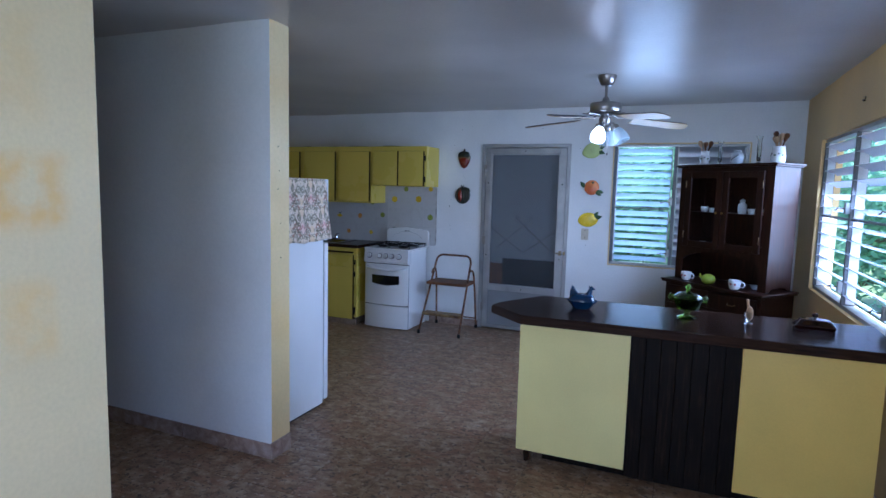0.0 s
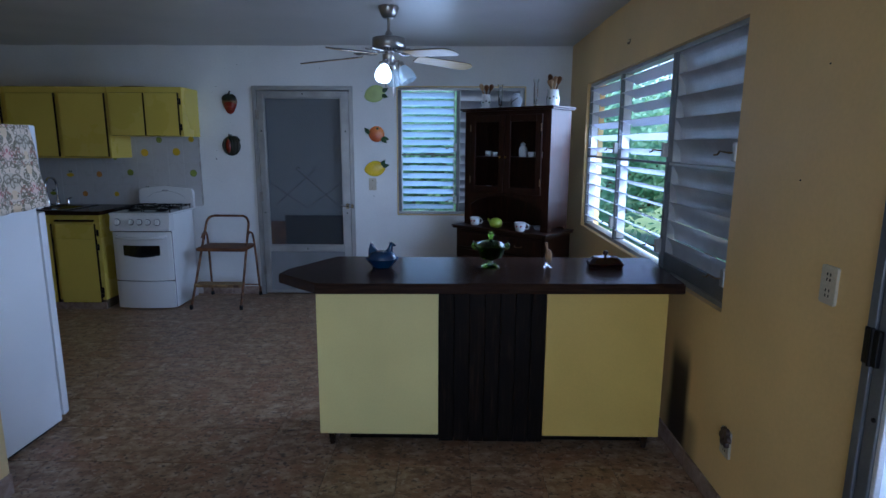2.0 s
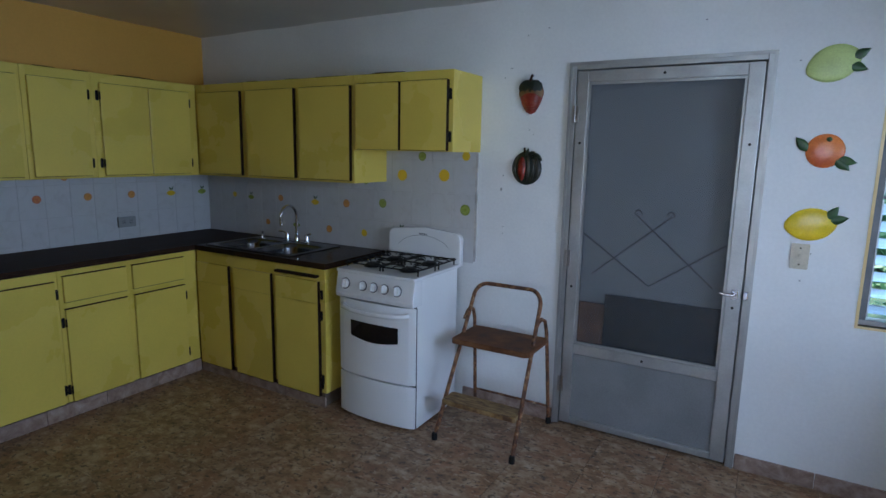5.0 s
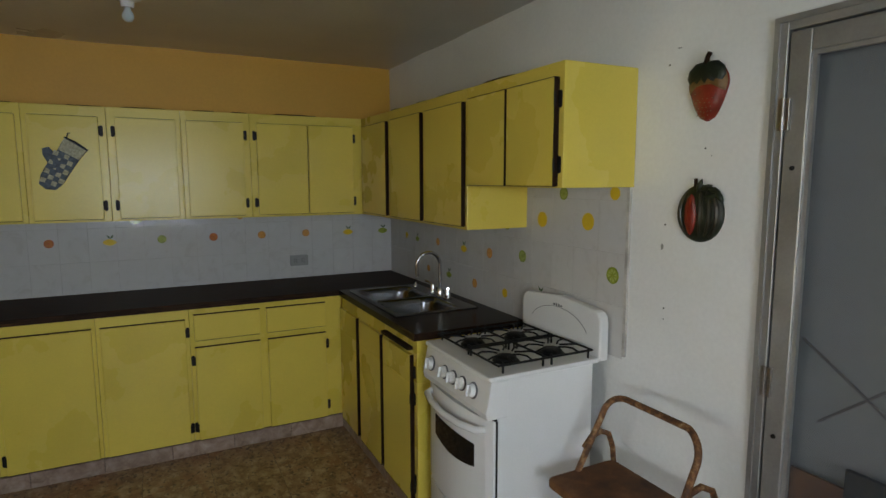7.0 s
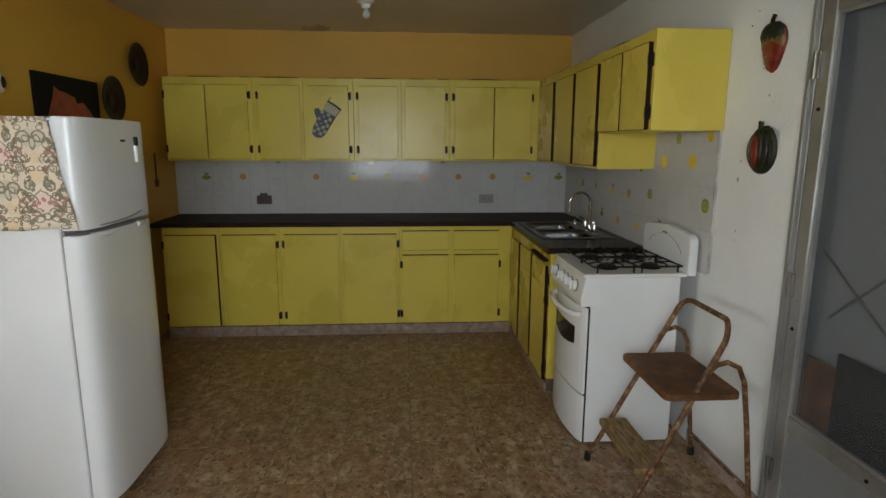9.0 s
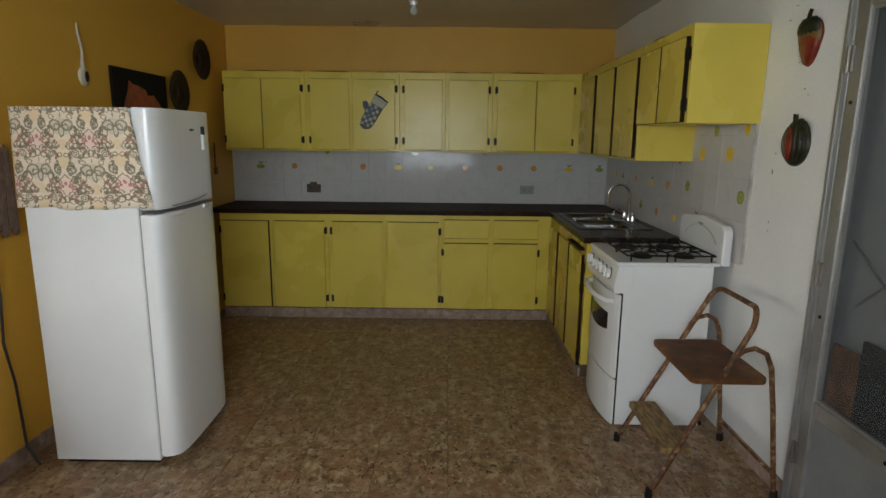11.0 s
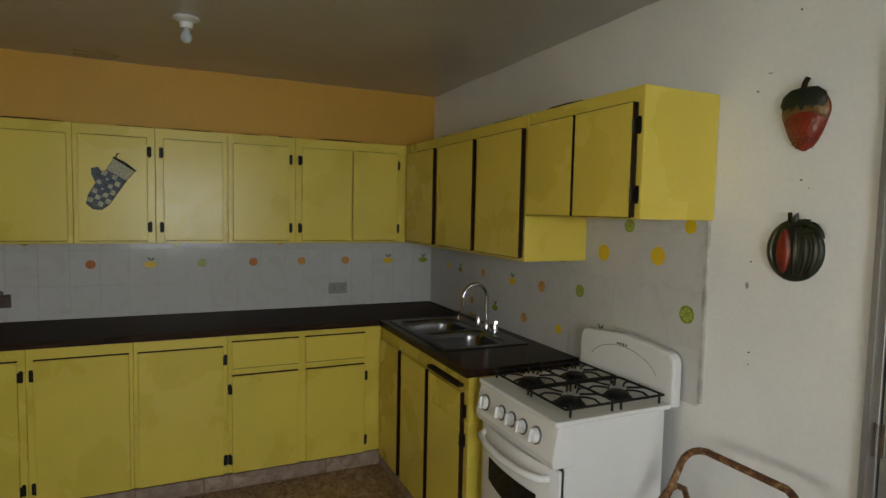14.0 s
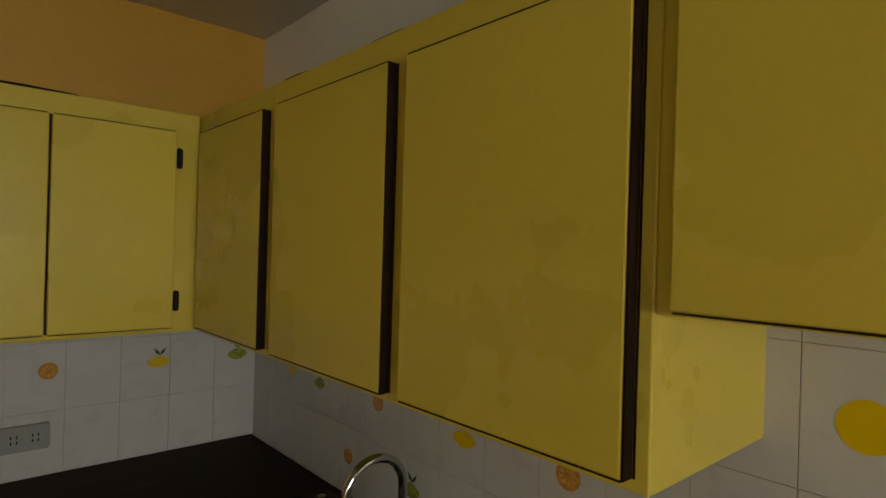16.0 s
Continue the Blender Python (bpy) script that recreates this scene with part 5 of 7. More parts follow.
for x in (-0.2655, 0.2625):
    part("side_gap", boxes((x, x + 0.003, 0.0095, 0.0185, 0.016, 0.715)), BLACK, stove)
part("gap", boxes((-0.262, 0.262, 0.006, 0.0175, 0.715, 0.725)), BLACK, stove)
bm = bmesh.new()
prof = [(0.06, 0.725), (-0.028, 0.725), (-0.034, 0.75), (-0.012, 0.868), (0.06, 0.868)]
prism(bm, prof, -0.269, 0.269, Matrix(((0, 0, 1, 0), (1, 0, 0, 0), (0, 1, 0, 0), (0, 0, 0, 1))), bev=0.004)
panel = part("control_panel", bm, ENAMEL, stove)
for x, r in ((-0.2, 0.027), (-0.075, 0.024), (0.0, 0.024), (0.075, 0.024), (0.16, 0.026)):
    bm = bmesh.new()
    m = pose(x, -0.024, 0.805, 80)
    lathe(bm, [(r, 0), (r, 0.012), (r * 0.85, 0.024), (0, 0.026)], 20, m=m)
    ring_bm = bmesh.new()
    lathe(ring_bm, [(r * 1.22, 0.001), (r * 1.22, 0.004), (r * 1.02, 0.006)], 20, m=m)
    part("knob_ring", ring_bm, GREY_INK, panel, "grey printed dial ring")
    box_m = bmesh.new()
    box(box_m, -0.004, 0.004, -r * 0.85, r * 0.85, 0.02, 0.034, bev=0.001)
    for v in box_m.verts:
        v.co = m @ v.co
    tmp = bpy.data.meshes.new("knob_grip")
    box_m.to_mesh(tmp)
    box_m.free()
    bm.from_mesh(tmp)
    bpy.data.meshes.remove(tmp)
    part("knob", bm, CERAMIC, panel, "white control knob")
bm = bmesh.new()
prism(bm, rounded(0.545, 0.512, 0.012, 4, 0, 0.233), 0.868, 0.886, bev=0.005)
ctop = part("cooktop", bm, ENAMEL, stove)
bm = bmesh.new()
outl = [(-0.267, 0.0), (0.267, 0.0), (0.267, 0.14)] + [(0.267 - 0.045 + 0.045 * math.cos(a), 0.14 + 0.045 * math.sin(a)) for a in (0.5, 1.0, 1.4)] + [(0, 0.205)] + [(-0.267 + 0.045 - 0.045 * math.cos(a), 0.14 + 0.045 * math.sin(a)) for a in (1.4, 1.0, 0.5)] + [(-0.267, 0.14)]
outl = [(x, z + (0.014 if z > 0 else 0)) for x, z in outl]
prism(bm, outl, 0, 0.046, pose(0, 0.536, 0.872, 90), bev=0.008)
bg = part("backguard", bm, ENAMEL, stove)
bm = bmesh.new()
tube(bm, [(0.2 * math.cos(a), 0.489, 0.93 + 0.11 * math.sin(a)) for a in [0.35 + i * 0.15 for i in range(17)]], 0.0012, 5)
part("arc_line", bm, GREY_INK, bg)
bm = bmesh.new()
for i, (w_, h_) in enumerate(((0.014, 0.009), (0.01, 0.012), (0.01, 0.013), (0.01, 0.009))):
    prism(bm, rounded(w_, h_, 0.003, 2, -0.024 + i * 0.016, 0), 0, 0.0012, pose(0, 0.489, 1.048, 90))
part("badge", bm, GREY_INK, bg, "small grey badge")
for gx in (-0.128, 0.128):
    bm = bmesh.new()
    z = 0.916
    tube(bm, [(gx - 0.118, 0.03, z), (gx + 0.118, 0.03, z), (gx + 0.118, 0.47, z), (gx - 0.118, 0.47, z), (gx - 0.118, 0.03, z)], 0.0048, 6)
    tube(bm, [(gx - 0.118, 0.25, z), (gx + 0.118, 0.25, z)], 0.0048, 6)
    for by in (0.14, 0.36):
        for dx, dy in ((1, 0), (-1, 0), (0, 1), (0, -1)):
            ex, ey = gx + dx * 0.118, by + dy * 0.11
            for bend in (-0.04, 0.04):
                tube(bm, [(ex - dy * bend, ey + dx * bend, z), (gx + dx * 0.085 - dy * bend, by + dy * 0.085 + dx * bend, z + 0.008), (gx + dx * 0.055 - dy * bend * 0.7, by + dy * 0.055 + dx * bend * 0.7, z + 0.007), (gx + dx * 0.034 - dy * bend * 0.2, by + dy * 0.034 + dx * bend * 0.2, z + 0.004)], 0.004, 6)
        for dx in (-1, 1):
            for dy in (-1, 1):
                tube(bm, [(gx + dx * 0.118, by + dy * 0.09, z - 0.032), (gx + dx * 0.118, by + dy * 0.09, z + 0.012)], 0.0045, 6)
    part("grate", bm, BLACK, ctop, "black iron pan grate")
    for by in (0.14, 0.36):
        bm = bmesh.new()
        lathe(bm, [(0.055, 0.0), (0.05, 0.006), (0.042, 0.008), (0.042, 0.016), (0.036, 0.02), (0, 0.021)], 22, (gx, by, 0.887))
        part("burner", bm, BLACK, ctop)
for x in (-0.22, 0.22):
    for y in (0.06, 0.48):
        bm = bmesh.new()
        lathe(bm, [(0.016, 0), (0.016, 0.012), (0.01, 0.0145), (0, 0.0145)], 10, (x, y, 0))
        part("foot", bm, BLACK, stove)

# ---- refrigerator ----
fridge = thing("refrigerator", pose(-2.54, 3.04, 0), "white two-door refrigerator with rust along the door bottoms", "refrigerator")
part("body", boxes((-0.306, 0.288, -0.24, 0.235, 0.018, 1.575), bev=0.006), ENAMEL_SIDE, fridge)
part("seal", boxes((-0.278, 0.278, 0.235, 0.246, 0.06, 1.565)), GREY_PLASTIC, fridge)


def fridge_door(name, z0, z1):
    bm = bmesh.new()
    n = 28
    pts = [(0.29, 0.246)]
    for i in range(n + 1):
        a = math.pi * i / n
        c = math.cos(a)
        pts.append((-0.01 + 0.3 * math.copysign(abs(c) ** 0.45, c), 0.258 + 0.078 * math.sin(a) ** 0.55))
    pts.append((-0.31, 0.246))
    prism(bm, pts, z0, z1, bev=0.007)
    return part(name, bm, ENAMEL, fridge)


fd = fridge_door("freezer_door", 1.17, 1.59)
ld = fridge_door("lower_door", 0.04, 1.15)
bm = bmesh.new()
tube(bm, [(-0.29 + 0.5 * i / 10, 0.298 + 0.048 * (1 - abs(2 * (0.5 * i / 10) / 0.58 - 1) ** 2.6) - 0.001, 1.178 + 0.03 * (1 - i / 10) ** 2) for i in range(11)], 0.004, 6)
part("grip_line", bm, GREY_PLASTIC, fd)
for x0, x1 in ((-0.25, -0.12), (0.1, 0.22)):
    bm = bmesh.new()
    tube(bm, [(x0 + (x1 - x0) * i / 6, 0.288 + 0.05 * (1 - abs(2 * (x0 + (x1 - x0) * i / 6) / 0.58) ** 2.6) + 0.004 * math.sin(math.pi * i / 6), 1.142) for i in range(7)], 0.012, 8)
    part("handle_lip", bm, ENAMEL, ld)
rnd = random.Random(5)
for z in (0.0415, 1.171):
    for k in range(14 if z < 1 else 6):
        x = rnd.uniform(-0.25, 0.22)
        y = 0.254 + 0.078 * (1 - (abs(x + 0.01) / 0.3) ** 4.4) ** 0.275
        bm = bmesh.new()
        tube(bm, [(x - rnd.uniform(0.004, 0.02), y - 0.003, z + rnd.uniform(0, 0.004)), (x + rnd.uniform(0.004, 0.02), y - 0.003, z + rnd.uniform(0, 0.004))], 0.0045, 5)
        part("rust_patch", bm, RUST, ld, "rust spot along the edge")
bm = bmesh.new()
for i in range(4):
    prism(bm, rounded(0.009, 0.01, 0.003, 2, 0.035 + i * 0.011, 1.505), 0, 0.0015, pose(0, 0.3355, 0, 90, 0, 180))
part("badge", bm, INK, fd, "small dark badge")
part("foot", boxes((-0.27, 0.27, -0.2, 0.22, 0.0, 0.018)), BLACK, fridge)
bm = bmesh.new()
prism(bm, rounded(0.6, 0.52, 0.03, 5, -0.01, 0.02), 1.5755, 1.5845, bev=0.003)
part("top_cover", bm, ENAMEL, fridge)
pen = thing("marker_pen", pose(-2.70, 3.04 + 0.337, 1.41), "black and white marker clipped to the freezer door", "pen")
bm = bmesh.new()
lathe(bm, [(0, 0), (0.008, 0.002), (0.008, 0.075), (0, 0.075)], 10, (0, 0.002, 0))
part("barrel", bm, CERAMIC, pen)
bm = bmesh.new()
lathe(bm, [(0, 0.072), (0.011, 0.074), (0.011, 0.108), (0.009, 0.112), (0, 0.112)], 10, (0, 0.002, 0))
part("cap", bm, INK, pen)

# printed cloth over the top and down the side
bm = bmesh.new()
uv = bm.loops.layers.uv.new("UVMap")
nu, nv = 40, 40
vs = {}
for i in range(nu + 1):
    for j in range(nv + 1):
        u = i / nu
        s = j / nv * 1.0
        if s < 0.55:
            x, z = -0.28 + 0.575 * s / 0.55, 1.588 + 0.002 * math.sin(u * 20)
        else:
            d = (s - 0.55) / 0.45
            k = d * (1 - 0.012 * math.sin(u * 9) - 0.006 * math.sin(u * 23 + 1))
            x = 0.2975 + 0.010 * d * (1 + math.sin(u * 17 + 0.6)) + 0.004 * d
            z = 1.587 - 0.41 * k
        y = -0.245 + 0.482 * u + (0.075 * max(0, (s - 0.55)) / 0.45 * u ** 3) + 0.004 * math.sin(s * 22) * u
        vs[i, j] = bm.verts.new((x, y, z))
for i in range(nu):
    for j in range(nv):
        f = bm.faces.new((vs[i, j], vs[i + 1, j], vs[i + 1, j + 1], vs[i, j + 1]))
        for lp, (a, c) in zip(f.loops, ((i, j), (i + 1, j), (i + 1, j + 1), (i, j + 1))):
            sj = c / nv
            arcl = 0.575 * sj / 0.55 if sj < 0.55 else 0.575 + 0.405 * (sj - 0.55) / 0.45
            lp[uv].uv = (0.5 * a / nu, arcl)
soft(bm)
cloth = new("cloth", finish("cloth", bm, CLOTH))
cloth.matrix_world = pose(-2.54, 3.04, 0)
tagged(cloth, "cream damask cotton cloth draped over the refrigerator top", "cloth")
so = cloth.modifiers.new("thickness", 'SOLIDIFY')
so.thickness, so.offset = 0.002, 1

bm = bmesh.new()
n = 40
q = [[bm.verts.new((-0.02 + 0.13 * (i / n) * (0.5 + 0.5 * j / 8), 0.012 * math.sin(i * 1.3) * (0.4 + 0.6 * j / 8) + 0.02, -0.36 * j / 8 - 0.02 * math.sin(i * 0.35))) for j in range(9)] for i in range(n + 1)]
for i in range(n):
    for j in range(8):
        bm.faces.new((q[i][j], q[i + 1][j], q[i + 1][j + 1], q[i][j + 1]))
soft(bm)
bc = solid("apron", bm, BROWN_CLOTH, pose(-2.34, PY1 + 0.012, 1.42), "brown pleated cloth hanging on the wall by the refrigerator", "cloth")
so = bc.modifiers.new("thickness", 'SOLIDIFY')
so.thickness = 0.003
cab = thing("power_cable", pose(-2.22, PY1, 0), "black refrigerator cable hanging down the ochre wall", "cable")
bm = bmesh.new()
tube(bm, [(0.0, 0.02, 1.04), (0.012, 0.03, 0.98), (0.004, 0.03, 0.8), (0.03, 0.035, 0.6), (-0.01, 0.03, 0.4), (0.0, 0.05, 0.1), (0.0, 0.1, 0.01)], 0.006, 7)
part("flex", bm, CABLE, cab)
part("plug", boxes((-0.018, 0.018, 0.002, 0.035, 1.03, 1.075), bev=0.006), CABLE, cab)

# ---- folding step stool ----
stool = thing("step_stool", pose(-2.29, 5.7, 0), "rusty steel folding step stool with brown seat", "stool")


def side_point(s, k):
    """Along the front leg of side s, from foot to shoulder."""
    f, t = Vector((-0.232 if s < 0 else 0.228, -0.265, 0.012)), Vector((-0.2 if s < 0 else 0.208, 0.1, 0.74))
    return f.lerp(t, k)


fl, frr = side_point(-1, 0), side_point(1, 0)
sl, sr = side_point(-1, 1), side_point(1, 1)
bm = bmesh.new()
pts = [fl, sl]
for i in range(1, 8):
    a = math.pi - math.pi / 2 * i / 7
    pts.append(Vector((sl.x + 0.07 + 0.07 * math.cos(a), sl.y + 0.04 * i / 7, sl.z + 0.075 * math.sin(a))))
for i in range(0, 8):
    a = math.pi / 2 - math.pi / 2 * i / 7
    pts.append(Vector((sr.x - 0.07 + 0.07 * math.cos(a), sr.y + 0.04 * (1 - i / 7), sr.z + 0.075 * math.sin(a))))
pts += [sr, frr]
tube(bm, pts, 0.0115, 9)
part("front_frame", bm, RUST, stool, "bent steel tube, rusted through cream paint")
for s in (-1, 1):
    bm = bmesh.new()
    foot = Vector((-0.25 if s < 0 else 0.232, 0.258, 0.012))
    tube(bm, [foot, (foot.x * 0.96, 0.215, 0.4), (foot.x * 0.94, 0.19, 0.58), (foot.x * 0.93, 0.165, 0.64), (foot.x * 0.91, 0.12, 0.662), (foot.x * 0.9, 0.075, 0.65), (foot.x * 0.895, 0.04, 0.615)], 0.0105, 9)
    part("rear_leg", bm, RUST, stool)
bm = bmesh.new()
tube(bm, [(-0.245, 0.247, 0.11), (0.228, 0.247, 0.11)], 0.007, 7)
part("rear_brace", bm, RUST, stool)
for p in (fl, frr, Vector((-0.25, 0.258, 0.012)), Vector((0.232, 0.258, 0.012))):
    bm = bmesh.new()
    lathe(bm, [(0.016, 0), (0.0165, 0.02), (0.014, 0.04), (0.0, 0.04)], 10, (p.x, p.y, 0))
    part("rubber_foot", bm, BLACK, stool)
bm = bmesh.new()
prism(bm, rounded(0.46, 0.31, 0.03, 4, 0.01, 0.02), 0.515, 0.545, bev=0.007)
part("seat", bm, SEAT, stool, "worn brown seat")
bm = bmesh.new()
prism(bm, rounded(0.435, 0.13, 0.012, 3, 0, -0.16), 0.195, 0.222, bev=0.004)
part("step", bm, STEP, stool, "worn yellowish step board")

# ---- fruit plaques on the walls ----


def plaque(name, x, z, label):
    return thing(name, pose(x, NY, z, 90), label, "ornament", group="fruit wall ornaments")


def berry(y):
    """Half width of the strawberry at height y."""
    k = min(1.0, max(0.0, (y + 0.09) / 0.18))
    return 0.072 * (k / 0.62) ** 0.46 if k < 0.62 else 0.072 * max(0.0, 1 - ((k - 0.62) / 0.42) ** 2) ** 0.5


def slice_of(y0, y1, n=9):
    ys = [y0 + (y1 - y0) * i / n for i in range(n + 1)]
    right = [(max(0.002, berry(y)), y) for y in ys]
    return right + [(-x, y) for x, y in right[::-1]]


p1 = plaque("strawberry_plaque", -2.266, 1.865, "glazed ceramic strawberry hung on the white wall")
bm = bmesh.new()
pillow(bm, slice_of(-0.09, 0.09, 18), 0.028, ID)
part("fruit", bm, RED, p1)
bm = bmesh.new()
pillow(bm, [(x * 0.99, y) for x, y in slice_of(0.0, 0.0895, 10)], 0.0235, pose(0, 0, 0.0055))
part("shoulder", bm, OCHRE, p1, "speckled ochre shoulder")
bm = bmesh.new()
pillow(bm, [(-0.071, 0.05), (-0.06, 0.03), (-0.05, 0.044), (-0.034, 0.026), (-0.016, 0.042), (0.0, 0.022), (0.018, 0.042), (0.036, 0.026), (0.048, 0.044), (0.06, 0.032), (0.07, 0.052), (0.064, 0.075), (0.04, 0.094), (0.0, 0.098), (-0.04, 0.094), (-0.064, 0.075)], 0.018, pose(0, 0, 0.016))
part("cap", bm, LEAF_DARK, p1, "blackish leaf cap")
bm = bmesh.new()
tube(bm, [(0.0, 0.09, 0.022), (0.005, 0.108, 0.024), (0.014, 0.122, 0.024)], [0.009, 0.008, 0.008], 7)
part("stalk", bm, EDGE, p1)
bm = bmesh.new()
rnd = random.Random(2)
for k in range(26):
    y = -0.075 + 0.07 * (k // 5) / 5 + rnd.uniform(-0.004, 0.004)
    x = berry(y) * (-0.7 + 1.4 * (k % 5 + 0.5 * (k // 5 % 2)) / 4.5)
    lathe(bm, [(0.0024, 0), (0.0012, 0.0012), (0, 0.0014)], 6, (x, y, 0.0185 + 0.008 * (1 - (x / 0.07) ** 2)))
part("seeds", bm, OCHRE, p1)
p2 = plaque("watermelon_plaque", -2.275, 1.477, "dark glazed ceramic watermelon hung on the white wall")
bm = bmesh.new()
pillow(bm, oval(0.178, 0.19, 30), 0.026, ID)
part("fruit", bm, LEAF_DARK, p2)
for xr in (-0.07, 0.018, 0.05, 0.074):
    bm = bmesh.new()
    bend = xr / 0.09
    tube(bm, [(0.089 * bend * math.cos(a), 0.086 * math.sin(a), 0.004 + 0.021 * (1 - bend * bend) ** 0.5 * math.cos(a)) for a in [-1.25 + 0.25 * i for i in range(11)]], [0.002, 0.005, 0.007, 0.008, 0.009, 0.009, 0.009, 0.008, 0.007, 0.005, 0.002], 7)
    part("rib", bm, MELON, p2, "brownish streaked rib")
bm = bmesh.new()
pillow(bm, [(-0.022 + 0.024 * math.cos(a) * abs(math.cos(a)) ** 0.3, -0.004 + 0.068 * math.sin(a)) for a in [i * math.pi / 12 for i in range(24)]], 0.012, pose(0, 0, 0.021))
part("cut", bm, RED, p2, "red cut slice")
for i, (x, y, an) in enumerate(((0.03, 0.085, 20), (0.06, 0.078, -15), (0.08, 0.06, -50), (0.005, 0.09, 70), (0.05, 0.06, 10))):
    bm = bmesh.new()
    side = [(-0.026 + 0.052 * i_ / 7, 0.01 * math.sin(math.pi * i_ / 7)) for i_ in range(8)]
    pillow(bm, side + [(p_, -q_) for p_, q_ in side[-2:0:-1]], 0.01, pose(x, y, 0.018, 0, 0, an))
    part("leaf", bm, LEAF_DARK, p2)
bm = bmesh.new()
tube(bm, [(-0.01, 0.085, 0.018), (-0.012, 0.115, 0.018)], 0.006, 7)
part("stalk", bm, EDGE, p2)
# chips and nail holes in the white wall round the ornaments
for x, z, w_, h_ in ((-2.43, 1.35, 0.012, 0.022), (-2.245, 1.665, 0.004, 0.005), (-2.39, 2.03, 0.018, 0.004), (-2.41, 1.09, 0.005, 0.006), (-0.87, 1.13, 0.005, 0.006)):
    bm = bmesh.new()
    prism(bm, [(w_ / 2 * math.cos(a) * (1 + 0.25 * math.sin(5 * a)), h_ / 2 * math.sin(a) * (1 + 0.2 * math.cos(3 * a))) for a in [i * math.pi / 6 for i in range(12)]], 0.0002, 0.0014)
    solid("plaster_chip", bm, GREY_PLATE, pose(x, NY, z, 90), "small grey chip in the white plaster wall", "chip", group="plaster chips", kind="structure")


def citrus(name, x, z, w, h, mat, tilt, label, leaves):
    root = plaque(name, x, z, label)
    bm = bmesh.new()
    pts = []
    for i in range(28):
        a = 2 * math.pi * i / 28
        r = 1 + (0.12 * max(0, math.cos(a - math.pi)) ** 8 + 0.06 * max(0, math.cos(a)) ** 8 if w > h * 1.1 else 0)
        px, py = w / 2 * r * math.cos(a), h / 2 * math.sin(a)
        c, s = math.cos(radians(tilt)), math.sin(radians(tilt))
        pts.append((px * c - py * s, px * s + py * c))
    pillow(bm, pts, 0.016, ID)
    part("fruit", bm, mat, root)
    for lx, ly, an in leaves:
        bm = bmesh.new()
        side = [(-0.042 + 0.084 * i / 9, 0.021 * math.sin(math.pi * (i / 9) ** 0.85)) for i in range(10)]
        pillow(bm, side + [(x_, -y_) for x_, y_ in side[-2:0:-1]], 0.009, pose(lx * 0.95, ly * 0.95, 0.004, 0, 0, an))
        part("leaf", bm, LEAF_GREEN, root, "dark green leaf")
    return root


citrus("lime_plaque", -0.875, 1.97, 0.19, 0.155, LIME_PALE, 20, "painted wooden lime with two leaves", ((0.095, 0.035, 30), (0.09, -0.02, -20)))
oc = citrus("orange_plaque", -0.866, 1.595, 0.15, 0.15, ORANGE, 0, "painted wooden orange with leaves", ((-0.095, 0.03, 130), (0.085, -0.045, -10), (0.07, -0.06, -40)))
bm = bmesh.new()
lathe(bm, [(0.012, 0.0), (0.008, 0.004), (0, 0.005)], 8, (0.01, 0.05, 0.012))
part("navel", bm, LEAF_GREEN, oc)
citrus("lemon_plaque", -0.885, 1.265, 0.19, 0.148, LEMON_SKIN, 8, "painted wooden lemon with two leaves", ((0.08, 0.055, 60), (0.105, 0.03, 15)))

# wire hooks on the east wall
for y, z in ((2.813, 2.156), (4.23, 2.142)):
    bm = bmesh.new()
    tube(bm, [(0, 0, 0.012), (0.02, 0.0, 0.014), (0.06, 0.0, 0.014), (0.064, 0.012, 0.014), (0.03, 0.014, 0.014)], 0.0028, 6)
    lathe(bm, [(0, 0.016), (0.006, 0.014), (0.007, 0)], 8)
    solid("wall_hook", bm, CRANK, pose(EX, y, z, 90, 0, -90), "small bent wire hook screwed to the wall", "hook", group="wall hooks")

# ---- things on the ochre kitchen wall above the refrigerator ----
pic = thing("picture", pose(-3.55, PY1, 1.738, 90, 0, 180), "unframed dark picture with a red flower", "picture")
bm = boxes((-0.314, 0.314, -0.125, 0.125, 0, 0.02))
part("canvas", bm, PICTURE, pic)
bm = bmesh.new()
prism(bm, [(-0.24, -0.12), (-0.2, -0.05), (-0.17, 0.0), (-0.15, 0.06), (-0.11, 0.04), (-0.05, 0.035), (0.04, 0.015), (0.06, -0.02), (0.13, -0.01), (0.2, -0.06), (0.25, -0.12)], 0.02, 0.0215)
part("petal", bm, PICTURE_RED, pic, "painted red petal")
for x, z, r in ((-4.02, 1.775, 0.148), (-4.43, 2.045, 0.148)):
    bm = bmesh.new()
    lathe(bm, [(r * 0.5, 0.0), (r * 0.72, 0.014), (r * 0.95, 0.034), (r, 0.038), (r, 0.042), (r * 0.95, 0.041), (r * 0.7, 0.02), (r * 0.66, 0.022), (r * 0.62, 0.018), (r * 0.45, 0.01), (r * 0.2, 0.01), (r * 0.17, 0.014), (0, 0.014)], 32)
    solid("wall_plate", bm, DARK_PLATE, pose(x, PY1 + 0.001, z, 90, 0, 180), "dark glazed round plate hung on the ochre wall", "plate", group="wall plates")
sp = thing("spoon_rest", pose(-2.995, PY1, 1.778, 90, 0, 180), "ivory wooden ladle with a crooked handle on a nail", "spoon")
bm = bmesh.new()
pillow(bm, oval(0.075, 0.1, 18, 0, 0), 0.022, ID)
